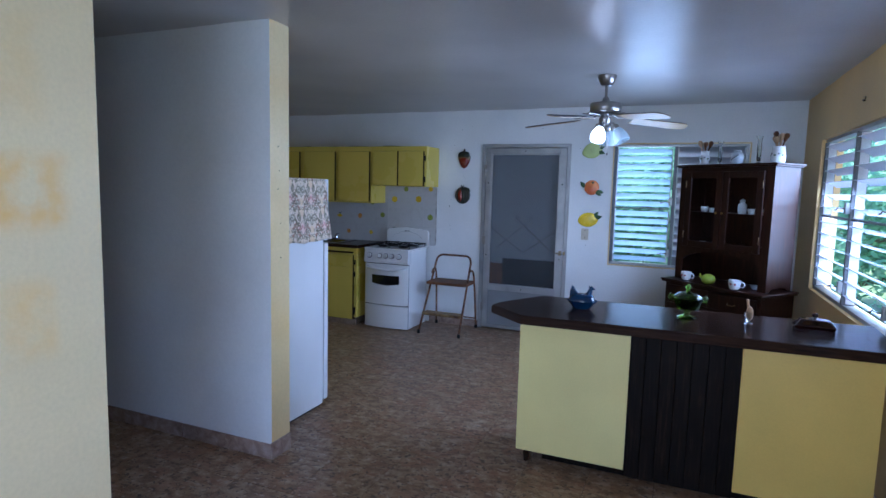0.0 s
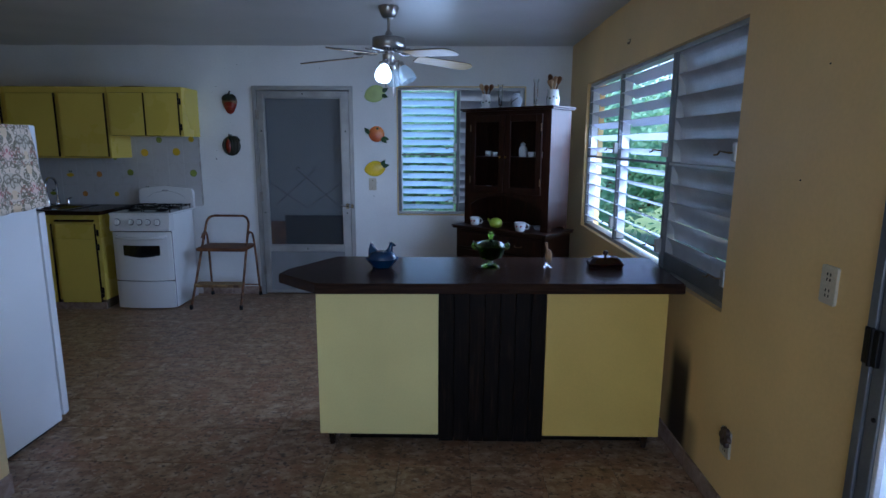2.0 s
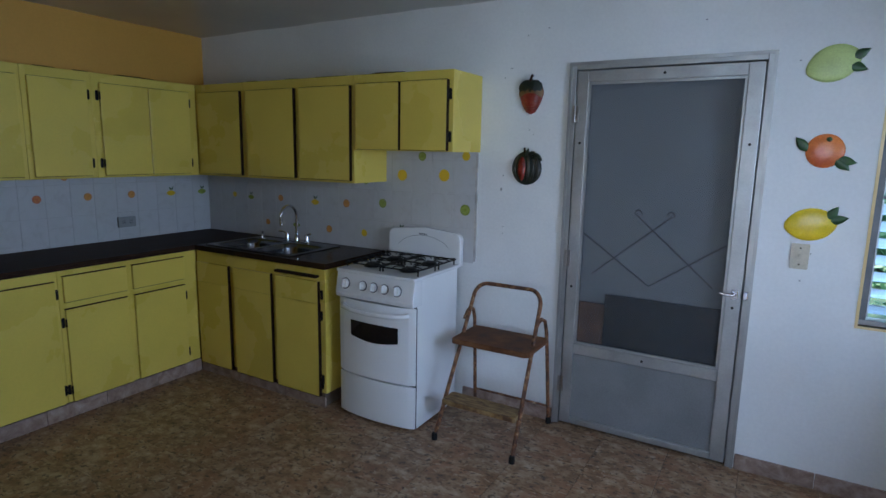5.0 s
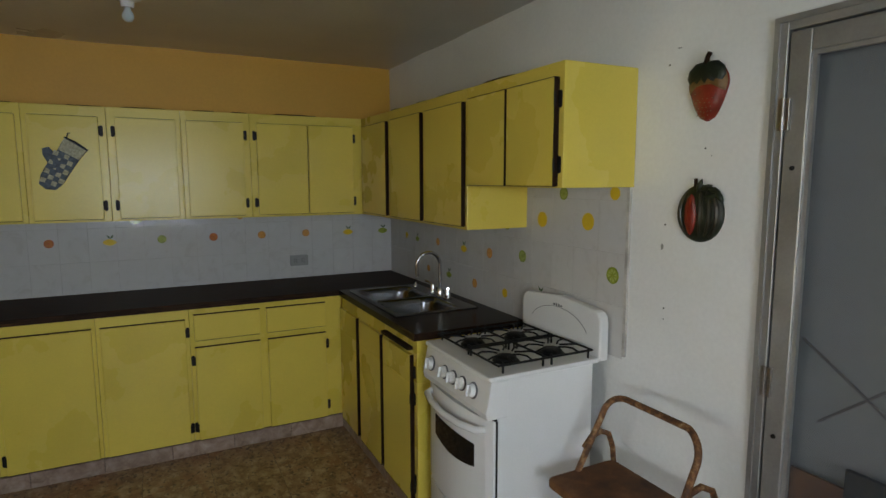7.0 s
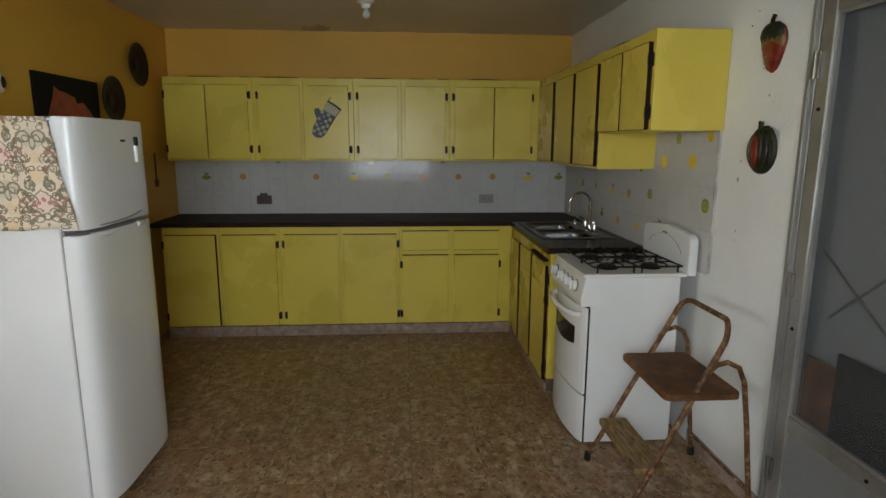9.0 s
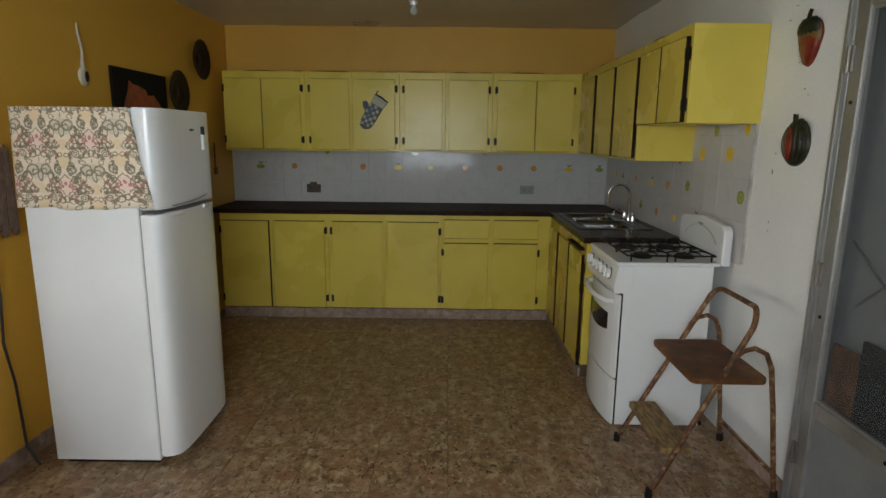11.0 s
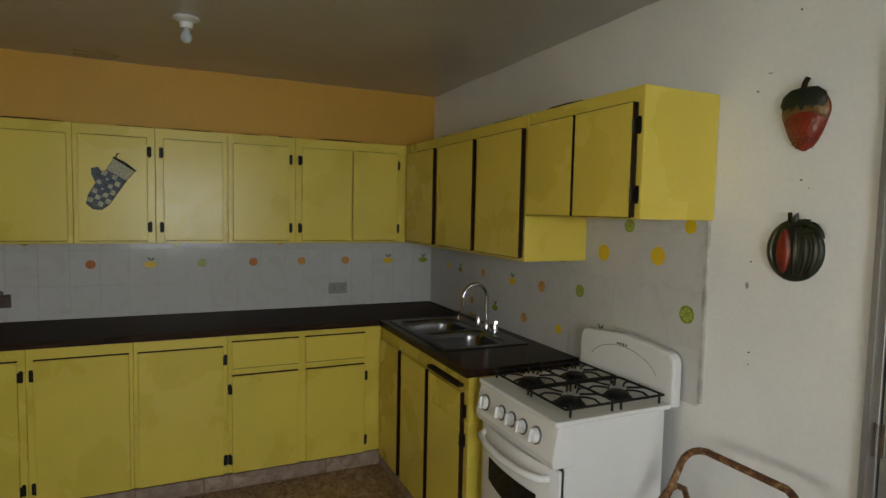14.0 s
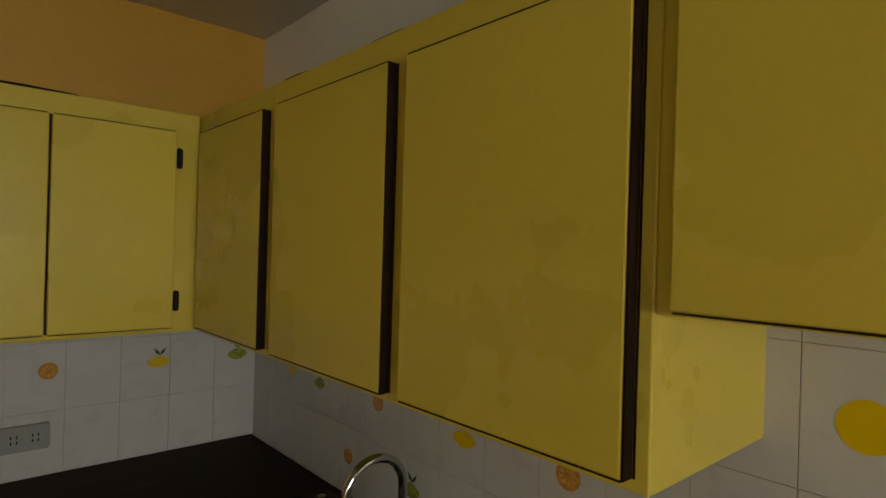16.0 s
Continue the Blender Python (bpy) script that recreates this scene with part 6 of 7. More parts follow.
tube(bm, [(-0.012, 0.035, 0.012), (-0.02, 0.075, 0.016), (-0.016, 0.12, 0.02), (-0.02, 0.17, 0.016), (-0.03, 0.21, 0.014), (-0.034, 0.235, 0.016), (-0.026, 0.262, 0.012)], [0.012, 0.009, 0.007, 0.008, 0.007, 0.006, 0.003], 8)
part("bowl", bm, IVORY, sp)
bm = bmesh.new()
pillow(bm, oval(0.04, 0.058, 14, 0.004, 0.0), 0.008, pose(0, 0, 0.0165))
part("print", bm, INK, sp)
ws = solid("wooden_spoon", boxes((-0.008, 0.008, -0.1, 0.13, 0.0, 0.01), (-0.025, 0.025, -0.13, -0.07, 0.0, 0.014), bev=0.004), SEAT, pose(-4.64, PY1, 1.29, 90, 0, 180), "dark wooden spoon hung beside the wall cabinet", "spoon")

# oven mitt on a cabinet door
mt = thing("oven_mitt", pose(UX + 0.0205, 3.965, 1.685, 90, 25, 90), "blue and cream checked oven mitt on the cabinet door", "oven mitt")
bm = bmesh.new()
outl = [(-0.06, -0.15), (-0.02, -0.165), (0.02, -0.15), (0.04, -0.11), (0.048, -0.04), (0.06, 0.05), (0.075, 0.11), (-0.045, 0.13), (-0.05, 0.05), (-0.055, 0.03), (-0.09, 0.05), (-0.115, 0.03), (-0.1, 0.0), (-0.065, -0.03), (-0.07, -0.1)]
pillow(bm, outl, 0.022, ID)
part("body", bm, MITT, mt)
for i in range(4):
    for j in range(7):
        if (i + j) % 2 == 0:
            bm = bmesh.new()
            x0, y0 = -0.062 + i * 0.026, -0.135 + j * 0.026
            if -0.07 < x0 and x0 + 0.024 < 0.05:
                pillow(bm, rounded(0.025, 0.025, 0.002, 2, x0 + 0.013, y0 + 0.013), 0.0025, pose(0, 0, 0.019))
                part("patch", bm, MITT_LIGHT, mt)
            else:
                bm.free()
bm = bmesh.new()
prism(bm, [(-0.045, 0.055), (0.06, 0.045), (0.073, 0.105), (-0.043, 0.125)], 0.018, 0.0235, bev=0.002)
part("cuff", bm, MITT_LIGHT, mt, "cream cuff")
bm = bmesh.new()
tube(bm, [(-0.046, 0.128, 0.012), (0.014, 0.126, 0.024), (0.077, 0.11, 0.012)], 0.005, 6)
tube(bm, [(-0.035, 0.13, 0.012), (-0.04, 0.155, 0.01), (-0.03, 0.16, 0.01)], 0.003, 6)
part("binding", bm, INK, mt)

# bare ceiling bulb
cl = thing("ceiling_bulb", pose(-3.98, 4.33, CZ), "unlit bulb in a white porcelain ceiling holder", "lamp")
bm = bmesh.new()
lathe(bm, [(0, 0), (0.055, -0.002), (0.057, -0.014), (0.03, -0.026), (0.026, -0.05), (0, -0.05)], 20)
part("holder", bm, CERAMIC, cl)
bm = bmesh.new()
lathe(bm, [(0.012, -0.05), (0.013, -0.06), (0.024, -0.08), (0.025, -0.093), (0.016, -0.108), (0, -0.113)], 18)
part("bulb", bm, SHADE_DIM, cl)

# ---- peninsula counter ----
pen_ = thing("kitchen_peninsula", ID, "breakfast counter with pale yellow panels and dark wood middle", "counter")
part("carcass", boxes((-0.72, 0.86, 3.07, 3.47, 0.1, 0.838)), PANEL, pen_)
part("panel", boxes((-0.785, -0.2, 3.032, 3.05, 0.09, 0.838), bev=0.002), PALE_YELLOW, pen_, "pale yellow laminate panel")
part("panel", boxes((0.315, 0.885, 3.032, 3.05, 0.09, 0.838), bev=0.002), MUSTARD, pen_, "mustard yellow laminate panel")
for i in range(7):
    x0 = -0.197 + i * 0.0735
    part("middle_board", boxes((x0, x0 + 0.0715, 3.045, 3.062, 0.05, 0.838), bev=0.002), PANEL, pen_, "dark grooved wood board")
part("end_panel", boxes((-0.785, -0.767, 3.051, 3.47, 0.09, 0.838), (0.867, 0.885, 3.051, 3.47, 0.09, 0.838)), PALE_YELLOW, pen_)
part("plinth", boxes((-0.66, 0.84, 3.16, 3.42, 0, 0.1)), PANEL, pen_)
for x in (-0.74, 0.84):
    for y in (3.1, 3.42):
        bm = bmesh.new()
        lathe(bm, [(0.012, 0), (0.016, 0.03), (0.02, 0.099), (0, 0.099)], 10, (x, y, 0))
        part("leg", bm, EDGE, pen_)
bm = bmesh.new()
prism(bm, [(-0.975, 3.1), (-0.752, 2.9), (0.925, 2.952), (0.965, 3.56), (-0.78, 3.535), (-0.96, 3.2)], 0.8385, 0.888, bev=0.006)
ctp = thing("countertop", ID, "dark walnut laminate top with clipped corners, polished", "worktop")
part("slab", bm, COUNTER, ctp)
bm = bmesh.new()
edge = [(-0.975, 3.1), (-0.752, 2.9), (0.925, 2.952)]
for (xa, ya), (xb, yb) in zip(edge, edge[1:]):
    d = Vector((xb - xa, yb - ya, 0)).normalized()
    q = Vector((d.y, -d.x, 0)) * 0.0025
    prism(bm, [(xa + q.x * 0.1, ya + q.y * 0.1), (xa + q.x, ya + q.y), (xb + q.x, yb + q.y), (xb + q.x * 0.1, yb + q.y * 0.1)], 0.846, 0.88)
part("edge_band", bm, COUNTER, ctp, "worn dark edge band")

CTZ = 0.8885
# covered hen dish
hen = thing("hen_dish", pose(-0.492, 3.255, CTZ), "teal carnival glass covered hen dish on the counter", "dish")
bm = bmesh.new()
lathe(bm, [(0, 0.003), (0.045, 0.0), (0.05, 0.003), (0.055, 0.012), (0.075, 0.035), (0.083, 0.045), (0.079, 0.045), (0.0, 0.02)], 32, squash=(1, 0.78))
bowl = part("base_bowl", bm, BLUE_GLASS, hen)
for i in range(44):
    a = 2 * math.pi * i / 44
    if i == 0:
        bm = bmesh.new()
        lathe(bm, [(0, -0.004), (0.003, -0.002), (0.004, 0), (0.003, 0.002), (0, 0.004)], 8)
        bead = finish("bead", bm, BLUE_GLASS)
    pieces("bead", bead, [pose(0.082 * math.cos(a), 0.064 * math.sin(a), 0.046)], bowl)
bm = bmesh.new()
lathe(bm, [(0.074, 0.044), (0.072, 0.058), (0.06, 0.074), (0.04, 0.084), (0, 0.088)], 28, squash=(1, 0.75))
tail = [(-0.035, 0.078), (-0.07, 0.055), (-0.068, 0.095), (-0.058, 0.128), (-0.046, 0.118), (-0.036, 0.095), (-0.02, 0.085)]
prism(bm, tail, -0.009, 0.009, XZ, bev=0.003)
tube(bm, [(0.03, 0, 0.07), (0.042, 0, 0.095), (0.046, 0, 0.112), (0.056, 0, 0.118), (0.07, 0, 0.112)], [0.022, 0.014, 0.011, 0.01, 0.003], 12)
prism(bm, [(0.036, 0.118), (0.038, 0.132), (0.044, 0.127), (0.05, 0.133), (0.055, 0.124), (0.056, 0.118)], -0.003, 0.003, XZ)
part("hen_lid", bm, BLUE_GLASS, hen)

# footed compote with a lid
comp = thing("glass_compote", pose(0.06, 3.28, CTZ), "olive green pressed glass compote with a lid", "dish")
sq = [(0, 0.002), (0.05, 0.0), (0.052, 0.004), (0.04, 0.01), (0.016, 0.018), (0.013, 0.035), (0.02, 0.042), (0.055, 0.05), (0.068, 0.075), (0.074, 0.105), (0.069, 0.105), (0.062, 0.078), (0.05, 0.056), (0, 0.05)]
bm = bmesh.new()
lathe(bm, sq, 8, m=pose(0, 0, 0, 0, 0, 22.5))
part("bowl", bm, GREEN_GLASS, comp)
bm = bmesh.new()
lathe(bm, [(0.073, 0.106), (0.078, 0.11), (0.074, 0.118), (0.05, 0.135), (0.02, 0.143), (0, 0.144)], 8, m=pose(0, 0, 0, 0, 0, 22.5))
lathe(bm, [(0.0, 0.143), (0.012, 0.146), (0.009, 0.153), (0.017, 0.163), (0.014, 0.175), (0.005, 0.182), (0, 0.184)], 10)
part("lid", bm, GREEN_GLASS, comp, "green glass lid with faceted knob")
for s in (-1, 1):
    bm = bmesh.new()
    tube(bm, [(s * 0.068, 0, 0.112), (s * 0.088, 0, 0.125), (s * 0.094, 0, 0.112), (s * 0.086, 0, 0.098), (s * 0.07, 0, 0.095)], 0.007, 8)
    part("handle", bm, GREEN_GLASS, comp)

# wooden spoon in a small glass
gl = thing("spoon_glass", pose(0.352, 3.285, CTZ), "small wooden spoons in a footed glass", "utensil")
bm = bmesh.new()
lathe(bm, [(0, 0.002), (0.022, 0), (0.022, 0.004), (0.006, 0.012), (0.018, 0.03), (0.022, 0.06), (0.0205, 0.06), (0.0165, 0.031), (0, 0.018)], 20)
part("glass", bm, CLEAR, gl)
bm = bmesh.new()
pillow(bm, oval(0.034, 0.075, 16), 0.012, pose(0.003, -0.004, 0.058, 90))
tube(bm, [(0.0, 0.0, 0.022), (-0.004, 0, 0.09), (-0.01, 0, 0.128)], [0.006, 0.006, 0.007], 8)
part("spoon", bm, WOODEN, gl, "pale wooden spoon")

# covered butter dish
bd = thing("butter_dish", pose(0.642, 3.275, CTZ), "dark amber glass butter dish with a knobbed lid", "dish")
bm = bmesh.new()
prism(bm, rounded(0.175, 0.1, 0.03, 5), 0.0, 0.012, bev=0.004)
part("tray", bm, BROWN_GLASS, bd)
bm = bmesh.new()
rings = []
for w_, h_, z in ((0.165, 0.088, 0.0125), (0.182, 0.1, 0.028), (0.165, 0.086, 0.036), (0.135, 0.068, 0.056), (0.12, 0.055, 0.061)):
    rings.append([bm.verts.new((x, y, z)) for x, y in rounded(w_, h_, 0.02, 3)])
for p, q in zip(rings, rings[1:]):
    for i in range(len(p)):
        bm.faces.new((p[i], p[(i + 1) % len(p)], q[(i + 1) % len(q)], q[i]))
bm.faces.new(rings[-1])
bm.faces.new(rings[0][::-1])
lathe(bm, [(0.007, 0.06), (0.006, 0.068), (0.014, 0.074), (0.015, 0.082), (0.009, 0.09), (0, 0.092)], 14)
part("lid", bm, BROWN_GLASS, bd)

# ---- corner hutch ----
HM = pose(0.289, 5.265, 0, 0, 0, -39.7)
hutch = thing("china_hutch", HM, "dark cherry hutch with glass doors, standing across the corner", "hutch")
part("lower_body", boxes((-0.455, 0.455, -0.05, 0.37, 0.07, 0.765), bev=0.004), CHERRY, hutch)
bm = bmesh.new()
ap = [(-0.455, 0.07), (-0.455, 0.0), (-0.39, 0.0)] + [(-0.36 + 0.72 * i / 12, 0.03 + 0.012 * math.cos(i * math.pi / 3)) for i in range(13)] + [(0.39, 0.0), (0.455, 0.0), (0.455, 0.07)]
prism(bm, ap, 0.03, 0.05, XZ)
part("apron", bm, CHERRY, hutch)
part("side_foot", boxes((-0.455, -0.435, -0.03, 0.37, 0, 0.07), (0.435, 0.455, -0.03, 0.37, 0, 0.07)), CHERRY, hutch)
bm = boxes((-0.478, 0.478, -0.082, 0.378, 0.766, 0.782), bev=0.003)
box(bm, -0.486, 0.486, -0.09, 0.378, 0.782, 0.796, bev=0.005)
part("ledge", bm, CHERRY, hutch)
for x0, x1 in ((-0.425, -0.008), (0.008, 0.425)):
    d = part("drawer_front", boxes((x0, x1, -0.066, -0.051, 0.605, 0.745), bev=0.005), CHERRY, hutch)
    bm = bmesh.new()
    tube(bm, [((x0 + x1) / 2 - 0.035, -0.066, 0.675), ((x0 + x1) / 2 - 0.025, -0.084, 0.668), ((x0 + x1) / 2 + 0.025, -0.084, 0.668), ((x0 + x1) / 2 + 0.035, -0.066, 0.675)], 0.004, 7)
    part("pull", bm, CRANK, d)
    d = part("door", boxes((x0, x1, -0.066, -0.051, 0.1, 0.585), bev=0.005), CHERRY, hutch)
    bm = bmesh.new()
    box(bm, x0 + 0.06, x1 - 0.06, -0.072, -0.0665, 0.16, 0.525, bev=0.005)
    part("raised_panel", bm, CHERRY, d)
    bm = bmesh.new()
    xk = x1 - 0.025 if x0 < 0 else x0 + 0.025
    lathe(bm, [(0.005, 0), (0.005, 0.01), (0.012, 0.016), (0.01, 0.024), (0, 0.026)], 12, m=pose(xk, -0.066, 0.4, 90))
    part("knob", bm, BRASS, d, "brass knob")
part("side_panel", boxes((-0.43, -0.412, 0.03, 0.35, 0.796, 1.78)), CHERRY, hutch)
bm = bmesh.new()
yz = Matrix(((0, 0, 1, 0), (1, 0, 0, 0), (0, 1, 0, 0), (0, 0, 0, 1)))
prism(bm, [(0.03, 0.797), (0.075, 0.797), (0.095, 0.822), (0.2, 0.83), (0.29, 0.822), (0.31, 0.797), (0.35, 0.797), (0.35, 1.78), (0.03, 1.78)], 0.412, 0.43, yz)
part("side_panel", bm, CHERRY, hutch)
part("back_panel", boxes((-0.412, 0.412, 0.338, 0.35, 0.797, 1.78)), CHERRY, hutch)
part("niche_shelf", boxes((-0.412, 0.412, 0.05, 0.338, 1.075, 1.092)), CHERRY, hutch)
part("shelf", boxes((-0.412, 0.412, 0.07, 0.338, 1.385, 1.4)), CHERRY, hutch)
part("stile", boxes((-0.412, -0.36, 0.03, 0.048, 0.797, 1.78)), CHERRY, hutch)
part("stile", boxes((0.36, 0.412, 0.03, 0.048, 0.797, 1.78)), CHERRY, hutch)
part("top_rail", boxes((-0.36, 0.36, 0.03, 0.048, 1.735, 1.78)), CHERRY, hutch)
bm = bmesh.new()
archp = [(-0.36, 1.11), (-0.36, 0.98)] + [(-0.36 + 0.72 * i / 16, 0.98 + 0.085 * math.sin(math.pi * i / 16) ** 0.6) for i in range(1, 16)] + [(0.36, 0.98), (0.36, 1.11)]
prism(bm, archp, -0.048, -0.03, XZ)
part("arched_rail", bm, CHERRY, hutch)
bm = boxes((-0.455, 0.455, 0.008, 0.355, 1.7805, 1.793), bev=0.003)
box(bm, -0.466, 0.466, -0.006, 0.36, 1.793, 1.806, bev=0.004)
part("cornice", bm, CHERRY, hutch)
for x0, x1 in ((-0.358, -0.003), (0.003, 0.358)):
    d = part("glass_door", boxes((x0, x0 + 0.055, 0.01, 0.0295, 1.095, 1.745), (x1 - 0.055, x1, 0.01, 0.0295, 1.095, 1.745), (x0 + 0.055, x1 - 0.055, 0.01, 0.0295, 1.69, 1.745), (x0 + 0.055, x1 - 0.055, 0.01, 0.0295, 1.095, 1.15), bev=0.003), CHERRY, hutch)
    pn = part("pane", boxes((x0 + 0.055, x1 - 0.055, 0.018, 0.021, 1.15, 1.69)), PANE, d)
    pn.visible_shadow = False
    bm = bmesh.new()
    xk = x1 - 0.025 if x0 < 0 else x0 + 0.025
    lathe(bm, [(0.005, 0), (0.005, 0.01), (0.012, 0.016), (0.01, 0.024), (0, 0.026)], 12, m=pose(xk, 0.01, 1.4, 90))
    part("knob", bm, BRASS, d, "brass knob")
    xh = x0 + 0.004 if x0 < 0 else x1 - 0.004
    for z in (1.2, 1.64):
        bm = bmesh.new()
        tube(bm, [(xh, 0.006, z - 0.03), (xh, 0.006, z + 0.03)], 0.005, 7)
        part("hinge", bm, CRANK, d)


def local(x, y, z, rz=0):
    return HM @ pose(x, y, z, 0, 0, rz)


def mug(m, s, mat, label, hearts=False):
    root = thing("mug", m, label, "mug", group="cups in the hutch")
    bm = bmesh.new()
    lathe(bm, [(0, 0.002), (0.03 * s, 0), (0.036 * s, 0.012 * s), (0.042 * s, 0.04 * s), (0.044 * s, 0.066 * s), (0.0405 * s, 0.066 * s), (0.034 * s, 0.014 * s), (0, 0.008)], 24)
    part("cup", bm, mat, root)
    bm = bmesh.new()
    tube(bm, [(0.04 * s, 0, 0.055 * s)] + [(0.046 * s + 0.022 * s * math.cos(radians(a)), 0, 0.036 * s + 0.022 * s * math.sin(radians(a))) for a in range(70, -80, -25)] + [(0.037 * s, 0, 0.018 * s)], 0.0045 * s, 7)
    part("handle", bm, mat, root)
    if hearts:
        for a in (-112, -72):
            bm = bmesh.new()
            hp = [(0, -0.011), (0.009, 0.0), (0.008, 0.007), (0.004, 0.008), (0, 0.004), (-0.004, 0.008), (-0.008, 0.007), (-0.009, 0.0)]
            r = 0.0425 * s
            prism(bm, hp, -0.001, 0.0025, pose(r * math.cos(radians(a)), r * math.sin(radians(a)), 0.038 * s, 90, 0, a + 90))
            part("print", bm, PINK_PRINT, root)
    return root


LZ = 0.797
mug(local(-0.3, 0.02, LZ, 10), 1.05, CERAMIC, "white patterned mug on the hutch ledge", True)
mug(local(0.2, -0.02, LZ, 20), 1.1, CERAMIC, "white mug with red hearts on the hutch ledge", True)
tp = thing("fruit_teapot", local(-0.06, 0.0, LZ), "olive green glazed fruit-shaped teapot on the hutch ledge", "teapot")
bm = bmesh.new()
lathe(bm, [(0, 0.001), (0.03, 0.0), (0.05, 0.016), (0.058, 0.04), (0.048, 0.068), (0.02, 0.085), (0, 0.088)], 22, squash=(1.1, 0.9))
part("body", bm, OLIVE, tp)
bm = bmesh.new()
tube(bm, [(-0.05, 0, 0.035), (-0.075, 0, 0.055), (-0.085, 0, 0.075)], [0.014, 0.01, 0.008], 8)
part("spout", bm, OLIVE, tp)
bm = bmesh.new()
lathe(bm, [(0.0, 0.0), (0.03, 0), (0.05, 0.03), (0.047, 0.03), (0.02, 0.006), (0, 0.006)], 20)
solid("small_bowl", bm, CERAMIC_BLUE, local(0.28, 0.14, LZ), "small pale blue bowl on the hutch ledge", "bowl")
for x, z, s in ((-0.27, 1.4, 0.7), (-0.2, 1.4, 0.55), (-0.1, 1.4, 0.75), (-0.27, 1.092, 0.7), (0.17, 1.4, 0.65), (0.24, 1.4, 0.7), (0.3, 1.4, 0.7)):
    mug(local(x, 0.16, z + 0.0005, 30 * x * 10), s, CERAMIC, "small white cup on a hutch shelf")
bm = bmesh.new()
lathe(bm, [(0, 0.001), (0.03, 0), (0.036, 0.03), (0.034, 0.075), (0.018, 0.09), (0.018, 0.1), (0.026, 0.105), (0.012, 0.118), (0, 0.125)], 20)
solid("sugar_jar", bm, CERAMIC, local(0.09, 0.16, 1.4005), "white lidded ceramic jar on a hutch shelf", "jar")
for x in (-0.17, 0.1, 0.26):
    bm = bmesh.new()
    lathe(bm, [(0, 0.002), (0.028, 0), (0.033, 0.05), (0.03, 0.07), (0.028, 0.07), (0.03, 0.05), (0, 0.008)], 18)
    solid("glass_tumbler", bm, CLEAR, local(x, 0.17, 1.0925), "clear glass on the lower hutch shelf", "glass", group="glasses in the hutch")


def utensil_jar(m, prof, mat, sticks, label, seed):
    root = thing("utensil_jar", m, label, "jar", group="jars on the hutch")
    bm = bmesh.new()
    lathe(bm, prof, 24)
    part("jar", bm, mat, root)
    rnd = random.Random(seed)
    h = prof[-2][1]
    for k in range(sticks):
        a = 2 * math.pi * k / sticks + 0.4
        lean = 0.34 if k % 2 else 0.6
        bm = bmesh.new()
        tip = h + rnd.uniform(0.095, 0.145)
        base = Vector((-0.008 * math.cos(a), -0.008 * math.sin(a), 0.02))
        end = Vector((lean * 0.1 * math.cos(a), 0.4 * lean * 0.1 * math.sin(a), tip))
        mid_ = base.lerp(end, 0.7)
        tube(bm, [base, mid_, base.lerp(end, 0.8), base.lerp(end, 0.92), end], [0.005, 0.006, 0.015, 0.021, 0.012], 8)
        part("utensil", bm, WOODEN if k % 3 else SEAT, root, "wooden utensil")
    for k in range(5):
        bm = bmesh.new()
        a = radians(-150 + k * 32)
        r = max(q[0] for q in prof) * 0.99
        prism(bm, oval(0.018, 0.014, 8), -0.001, 0.0015, pose(r * math.cos(a), r * math.sin(a), h * (0.55 + 0.1 * (k % 2)), 90, 0, math.degrees(a) + 90))
        part("print", bm, GREY_INK if k % 2 else LEAF_GREEN, root)
    return root


TZ = 1.8065
utensil_jar(local(-0.29, 0.14, TZ), [(0, 0.002), (0.05, 0), (0.05, 0.012), (0.036, 0.02), (0.034, 0.035), (0.043, 0.055), (0.043, 0.08), (0.032, 0.1), (0.038, 0.125), (0.034, 0.125), (0.028, 0.1), (0.03, 0.03)], CERAMIC, 4, "white ceramic jar of wooden utensils on the hutch", 4)
utensil_jar(local(0.37, 0.14, TZ), [(0, 0.002), (0.045, 0), (0.052, 0.03), (0.05, 0.08), (0.043, 0.11), (0.046, 0.13), (0.042, 0.13), (0.039, 0.11), (0.04, 0.03)], CERAMIC, 6, "white jar with dark leaf print and wooden spoons", 9)
for x, h in ((-0.14, 0.2), (0.21, 0.22)):
    bm = bmesh.new()
    lathe(bm, [(0, 0.003), (0.03, 0), (0.03, 0.005), (0.012, 0.014), (0.016, 0.03), (0.018, h * 0.6), (0.015, h * 0.85), (0.026, h), (0.0235, h), (0.012, h * 0.84), (0.012, 0.03), (0, 0.02)], 18)
    solid("bud_vase", bm, CLEAR, local(x, 0.14, TZ), "slim clear glass bud vase on the hutch top", "vase", group="bud vases")
gj = thing("ginger_jar", local(0.03, 0.13, TZ), "white ginger jar with a printed blossom on the hutch", "jar")
bm = bmesh.new()
lathe(bm, [(0, 0.002), (0.032, 0), (0.04, 0.02), (0.05, 0.06), (0.042, 0.09), (0.03, 0.096), (0.03, 0.112), (0.022, 0.118), (0, 0.12)], 24)
part("jar", bm, CERAMIC_BLUE, gj)
bm = bmesh.new()
for k in range(6):
    a = radians(-130 + k * 16)
    z = 0.03 + 0.009 * k
    r = 0.0445 + 0.005 * math.sin(math.pi * (z - 0.02) / 0.075)
    prism(bm, oval(0.016, 0.012, 8), -0.001, 0.0015, pose(r * math.cos(a), r * math.sin(a), z, 90, 0, math.degrees(a) + 90))
part("print", bm, GREY_INK, gj)

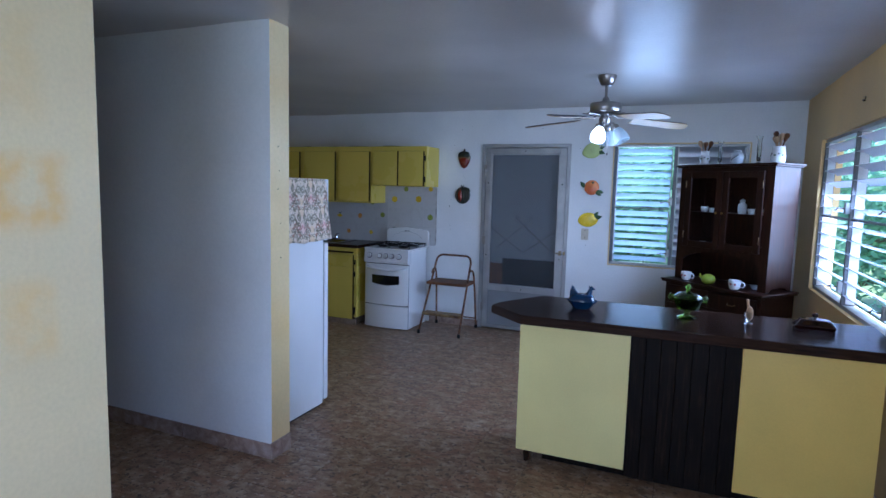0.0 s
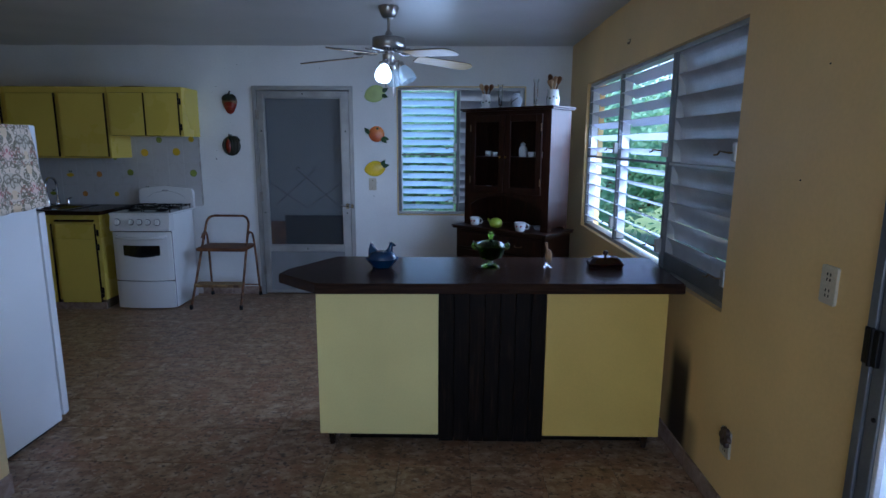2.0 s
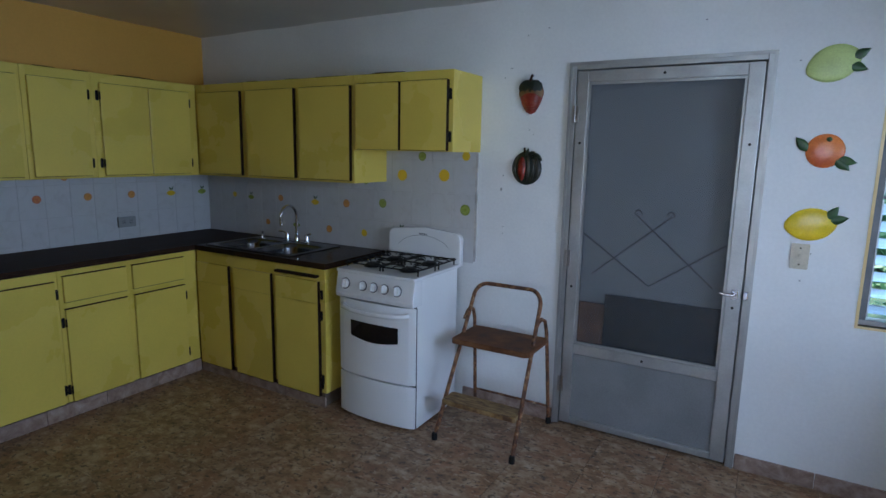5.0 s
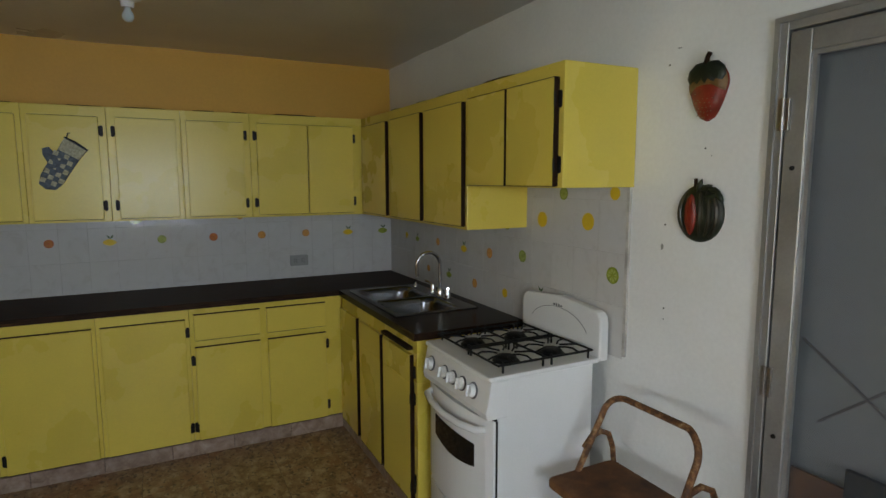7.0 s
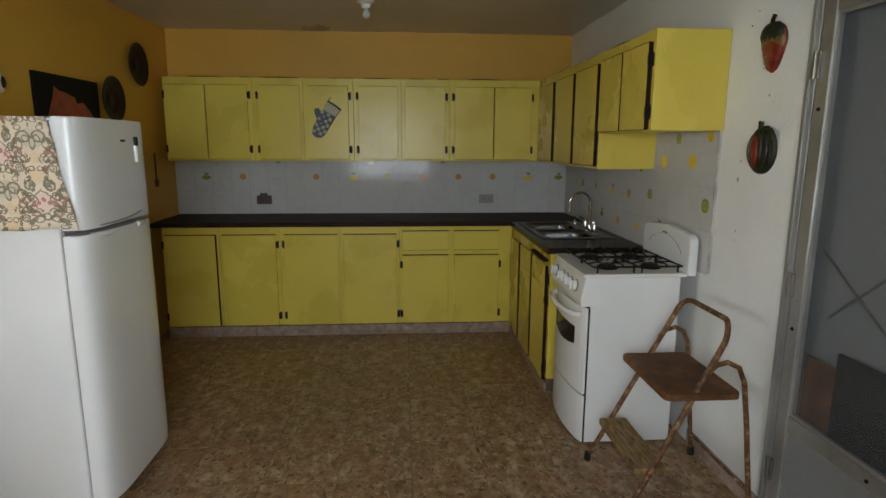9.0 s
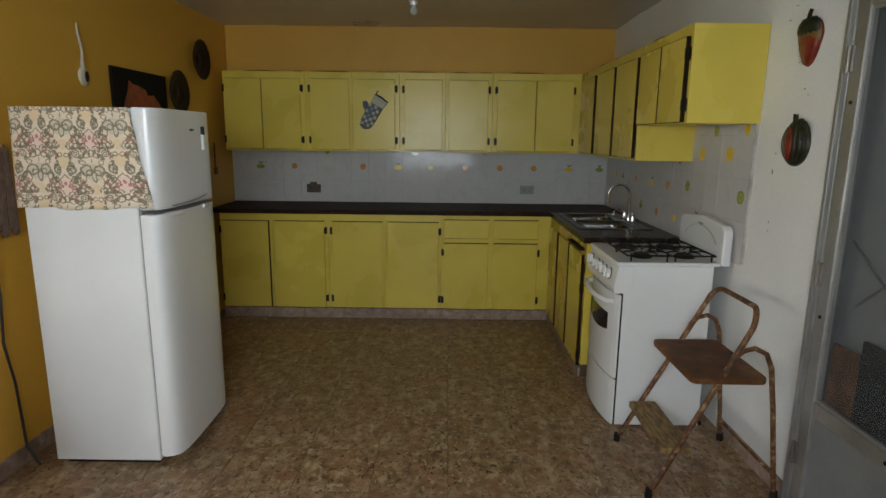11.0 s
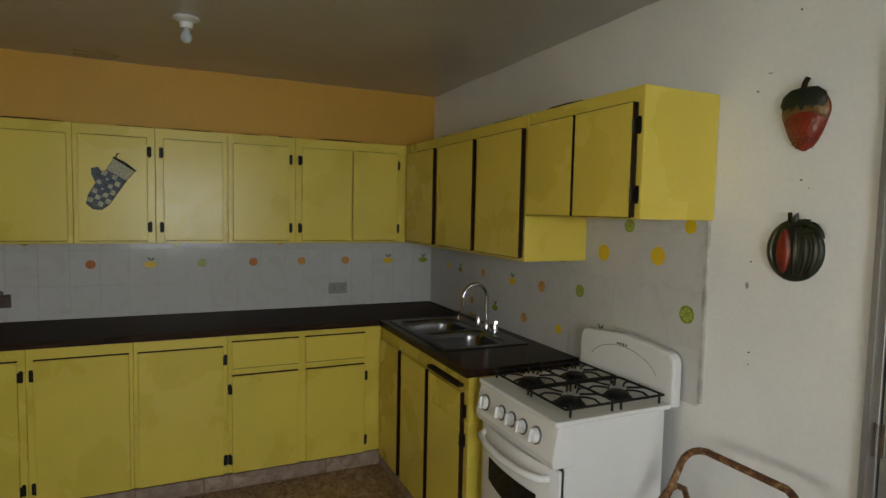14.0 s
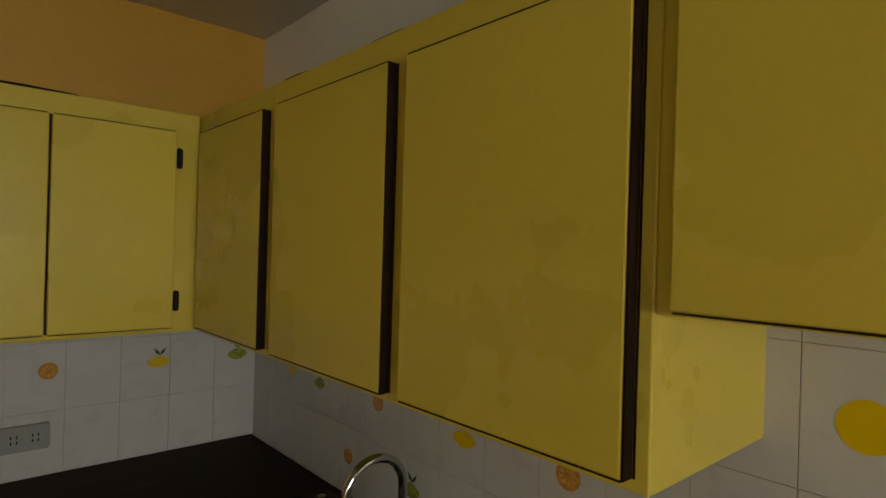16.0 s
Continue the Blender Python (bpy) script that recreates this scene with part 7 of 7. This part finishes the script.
# ---- ceiling fan ----
FXY = (-0.572, 4.45)
fan = thing("ceiling_fan", pose(FXY[0], FXY[1], CZ), "brushed nickel ceiling fan with pale blades, one lamp lit", "ceiling fan")
bm = bmesh.new()
lathe(bm, [(0, 0.004), (0.068, 0.002), (0.07, -0.01), (0.056, -0.045), (0.044, -0.068), (0.03, -0.075), (0, -0.075)], 28)
part("canopy", bm, NICKEL, fan)
bm = bmesh.new()
tube(bm, [(0, 0, -0.07), (0, 0, -0.21)], 0.011, 12)
lathe(bm, [(0.012, -0.15), (0.024, -0.165), (0.03, -0.195), (0, -0.195)], 18)
part("rod", bm, NICKEL, fan)
bm = bmesh.new()
lathe(bm, [(0, -0.185), (0.06, -0.19), (0.108, -0.2), (0.114, -0.206), (0.114, -0.262), (0.106, -0.27), (0.07, -0.285), (0, -0.285)], 36)
motor = part("motor_housing", bm, NICKEL, fan)
bm = bmesh.new()
for k in range(28):
    a = 2 * math.pi * k / 28
    c, s = math.cos(a), math.sin(a)
    tube(bm, [(0.1 * c, 0.1 * s, -0.2755), (0.076 * c, 0.076 * s, -0.285)], 0.003, 5)
part("vent_slot", bm, BLACK, motor)
bm = bmesh.new()
lathe(bm, [(0, -0.284), (0.03, -0.284), (0.03, -0.3), (0.045, -0.305), (0.045, -0.36), (0.034, -0.372), (0, -0.374)], 24)
part("switch_housing", bm, NICKEL, fan)
for k in range(5):
    a = 27 + 72 * k
    m = pose(0, 0, -0.285, 0, 0, a)
    bm = bmesh.new()
    for s in (-1, 1):
        tube(bm, [m @ Vector(p) for p in ((0.07, s * 0.012, 0.0), (0.1, s * 0.03, -0.012), (0.14, s * 0.034, -0.014), (0.17, s * 0.02, -0.01), (0.2, s * 0.03, -0.012), (0.24, s * 0.022, -0.012))], 0.0055, 7)
    for x in (0.13, 0.19):
        tube(bm, [m @ Vector((x + 0.016 * math.cos(t), 0.016 * math.sin(t), -0.014)) for t in [i * math.pi / 6 for i in range(13)]], 0.004, 6)
    iron = part("blade_iron", bm, NICKEL, fan, "scrolled nickel blade iron")
    pts = [(0.2, -0.05), (0.22, -0.058), (0.56, -0.068), (0.6, -0.06), (0.625, -0.035), (0.63, 0.0), (0.625, 0.035), (0.6, 0.06), (0.56, 0.068), (0.22, 0.058), (0.2, 0.05)]
    tilt = m @ pose(0, 0, -0.022, -11, 4.5, 0)
    bm = bmesh.new()
    prism(bm, pts, 0.0, 0.004, tilt)
    bl = part("blade", bm, BLADE, fan, "pale maple blade")
    bm = bmesh.new()
    prism(bm, [(x * 1.0015, y * 1.02) for x, y in pts], 0.0045, 0.008, tilt)
    part("blade_upper_face", bm, BLADE_TOP, bl, "dark upper face")


def lamp_arm(a, mat, lit):
    c, s = math.cos(radians(a)), math.sin(radians(a))
    bm = bmesh.new()
    tube(bm, [(0.035 * c, 0.035 * s, -0.345), (0.07 * c, 0.07 * s, -0.35), (0.085 * c, 0.085 * s, -0.375)], 0.008, 8)
    m = pose(0.085 * c, 0.085 * s, -0.37, 0, 0, a) @ pose(0, 0, 0, 0, 152, 0)
    lathe(bm, [(0.0, -0.012), (0.02, -0.01), (0.024, 0.004), (0.022, 0.024), (0, 0.024)], 16, m=m)
    arm = part("lamp_arm", bm, NICKEL, fan)
    bm = bmesh.new()
    lathe(bm, [(0.022, 0.02), (0.034, 0.035), (0.05, 0.07), (0.056, 0.1), (0.055, 0.128), (0.053, 0.128), (0.054, 0.1), (0.047, 0.07), (0.03, 0.036), (0.0, 0.026)] if not lit else [(0.022, 0.02), (0.034, 0.035), (0.05, 0.07), (0.056, 0.1), (0.05, 0.125), (0.03, 0.136), (0, 0.138)], 24, m=m)
    part("shade", bm, mat, arm, "lit frosted bell shade" if lit else "unlit frosted bell shade")


lamp_arm(258, SHADE_LIT, True)
lamp_arm(342, SHADE_DIM, False)
lamp_arm(80, SHADE_DIM, False)
for x, y, ln in ((0.03, -0.02, 0.2), (-0.02, -0.04, 0.14)):
    bm = bmesh.new()
    tube(bm, [(x, y, -0.36), (x, y, -0.36 - ln)], 0.0014, 5)
    lathe(bm, [(0, -0.36 - ln), (0.005, -0.365 - ln), (0.006, -0.38 - ln), (0, -0.384 - ln)], 8, (x, y, 0))
    part("pull_chain", bm, NICKEL, fan)

# ---- floor tiles ----
FT = 0.3375
me = finish("floor_tile", boxes((0.0015, FT - 0.0015, 0.0015, FT - 0.0015, -0.006, 0.0), bev=0.0008), TILE)
near, rest = [], []
i0, i1 = math.floor((WX + 2.07) / FT), math.ceil((EX + 2.07) / FT)
j0, j1 = math.floor((SY - 4.588) / FT), math.ceil((NY - 4.588) / FT)
for i in range(i0, i1):
    for j in range(j0, j1):
        x, y = -2.07 + i * FT, 4.588 + j * FT
        (near if y > 0.2 and not (x < -2.1 and y < 1.2) else rest).append((x, y))
pieces("floor_tile", me, [pose(x, y, 0.0) for x, y in near], floor)
bm = bmesh.new()
for x, y in rest:
    box(bm, x + 0.0012, x + FT - 0.0012, y + 0.0012, y + FT - 0.0012, -0.006, 0.0)
o = part("floor_tiles", bm, TILE, floor)
o["kind"] = "stuff"
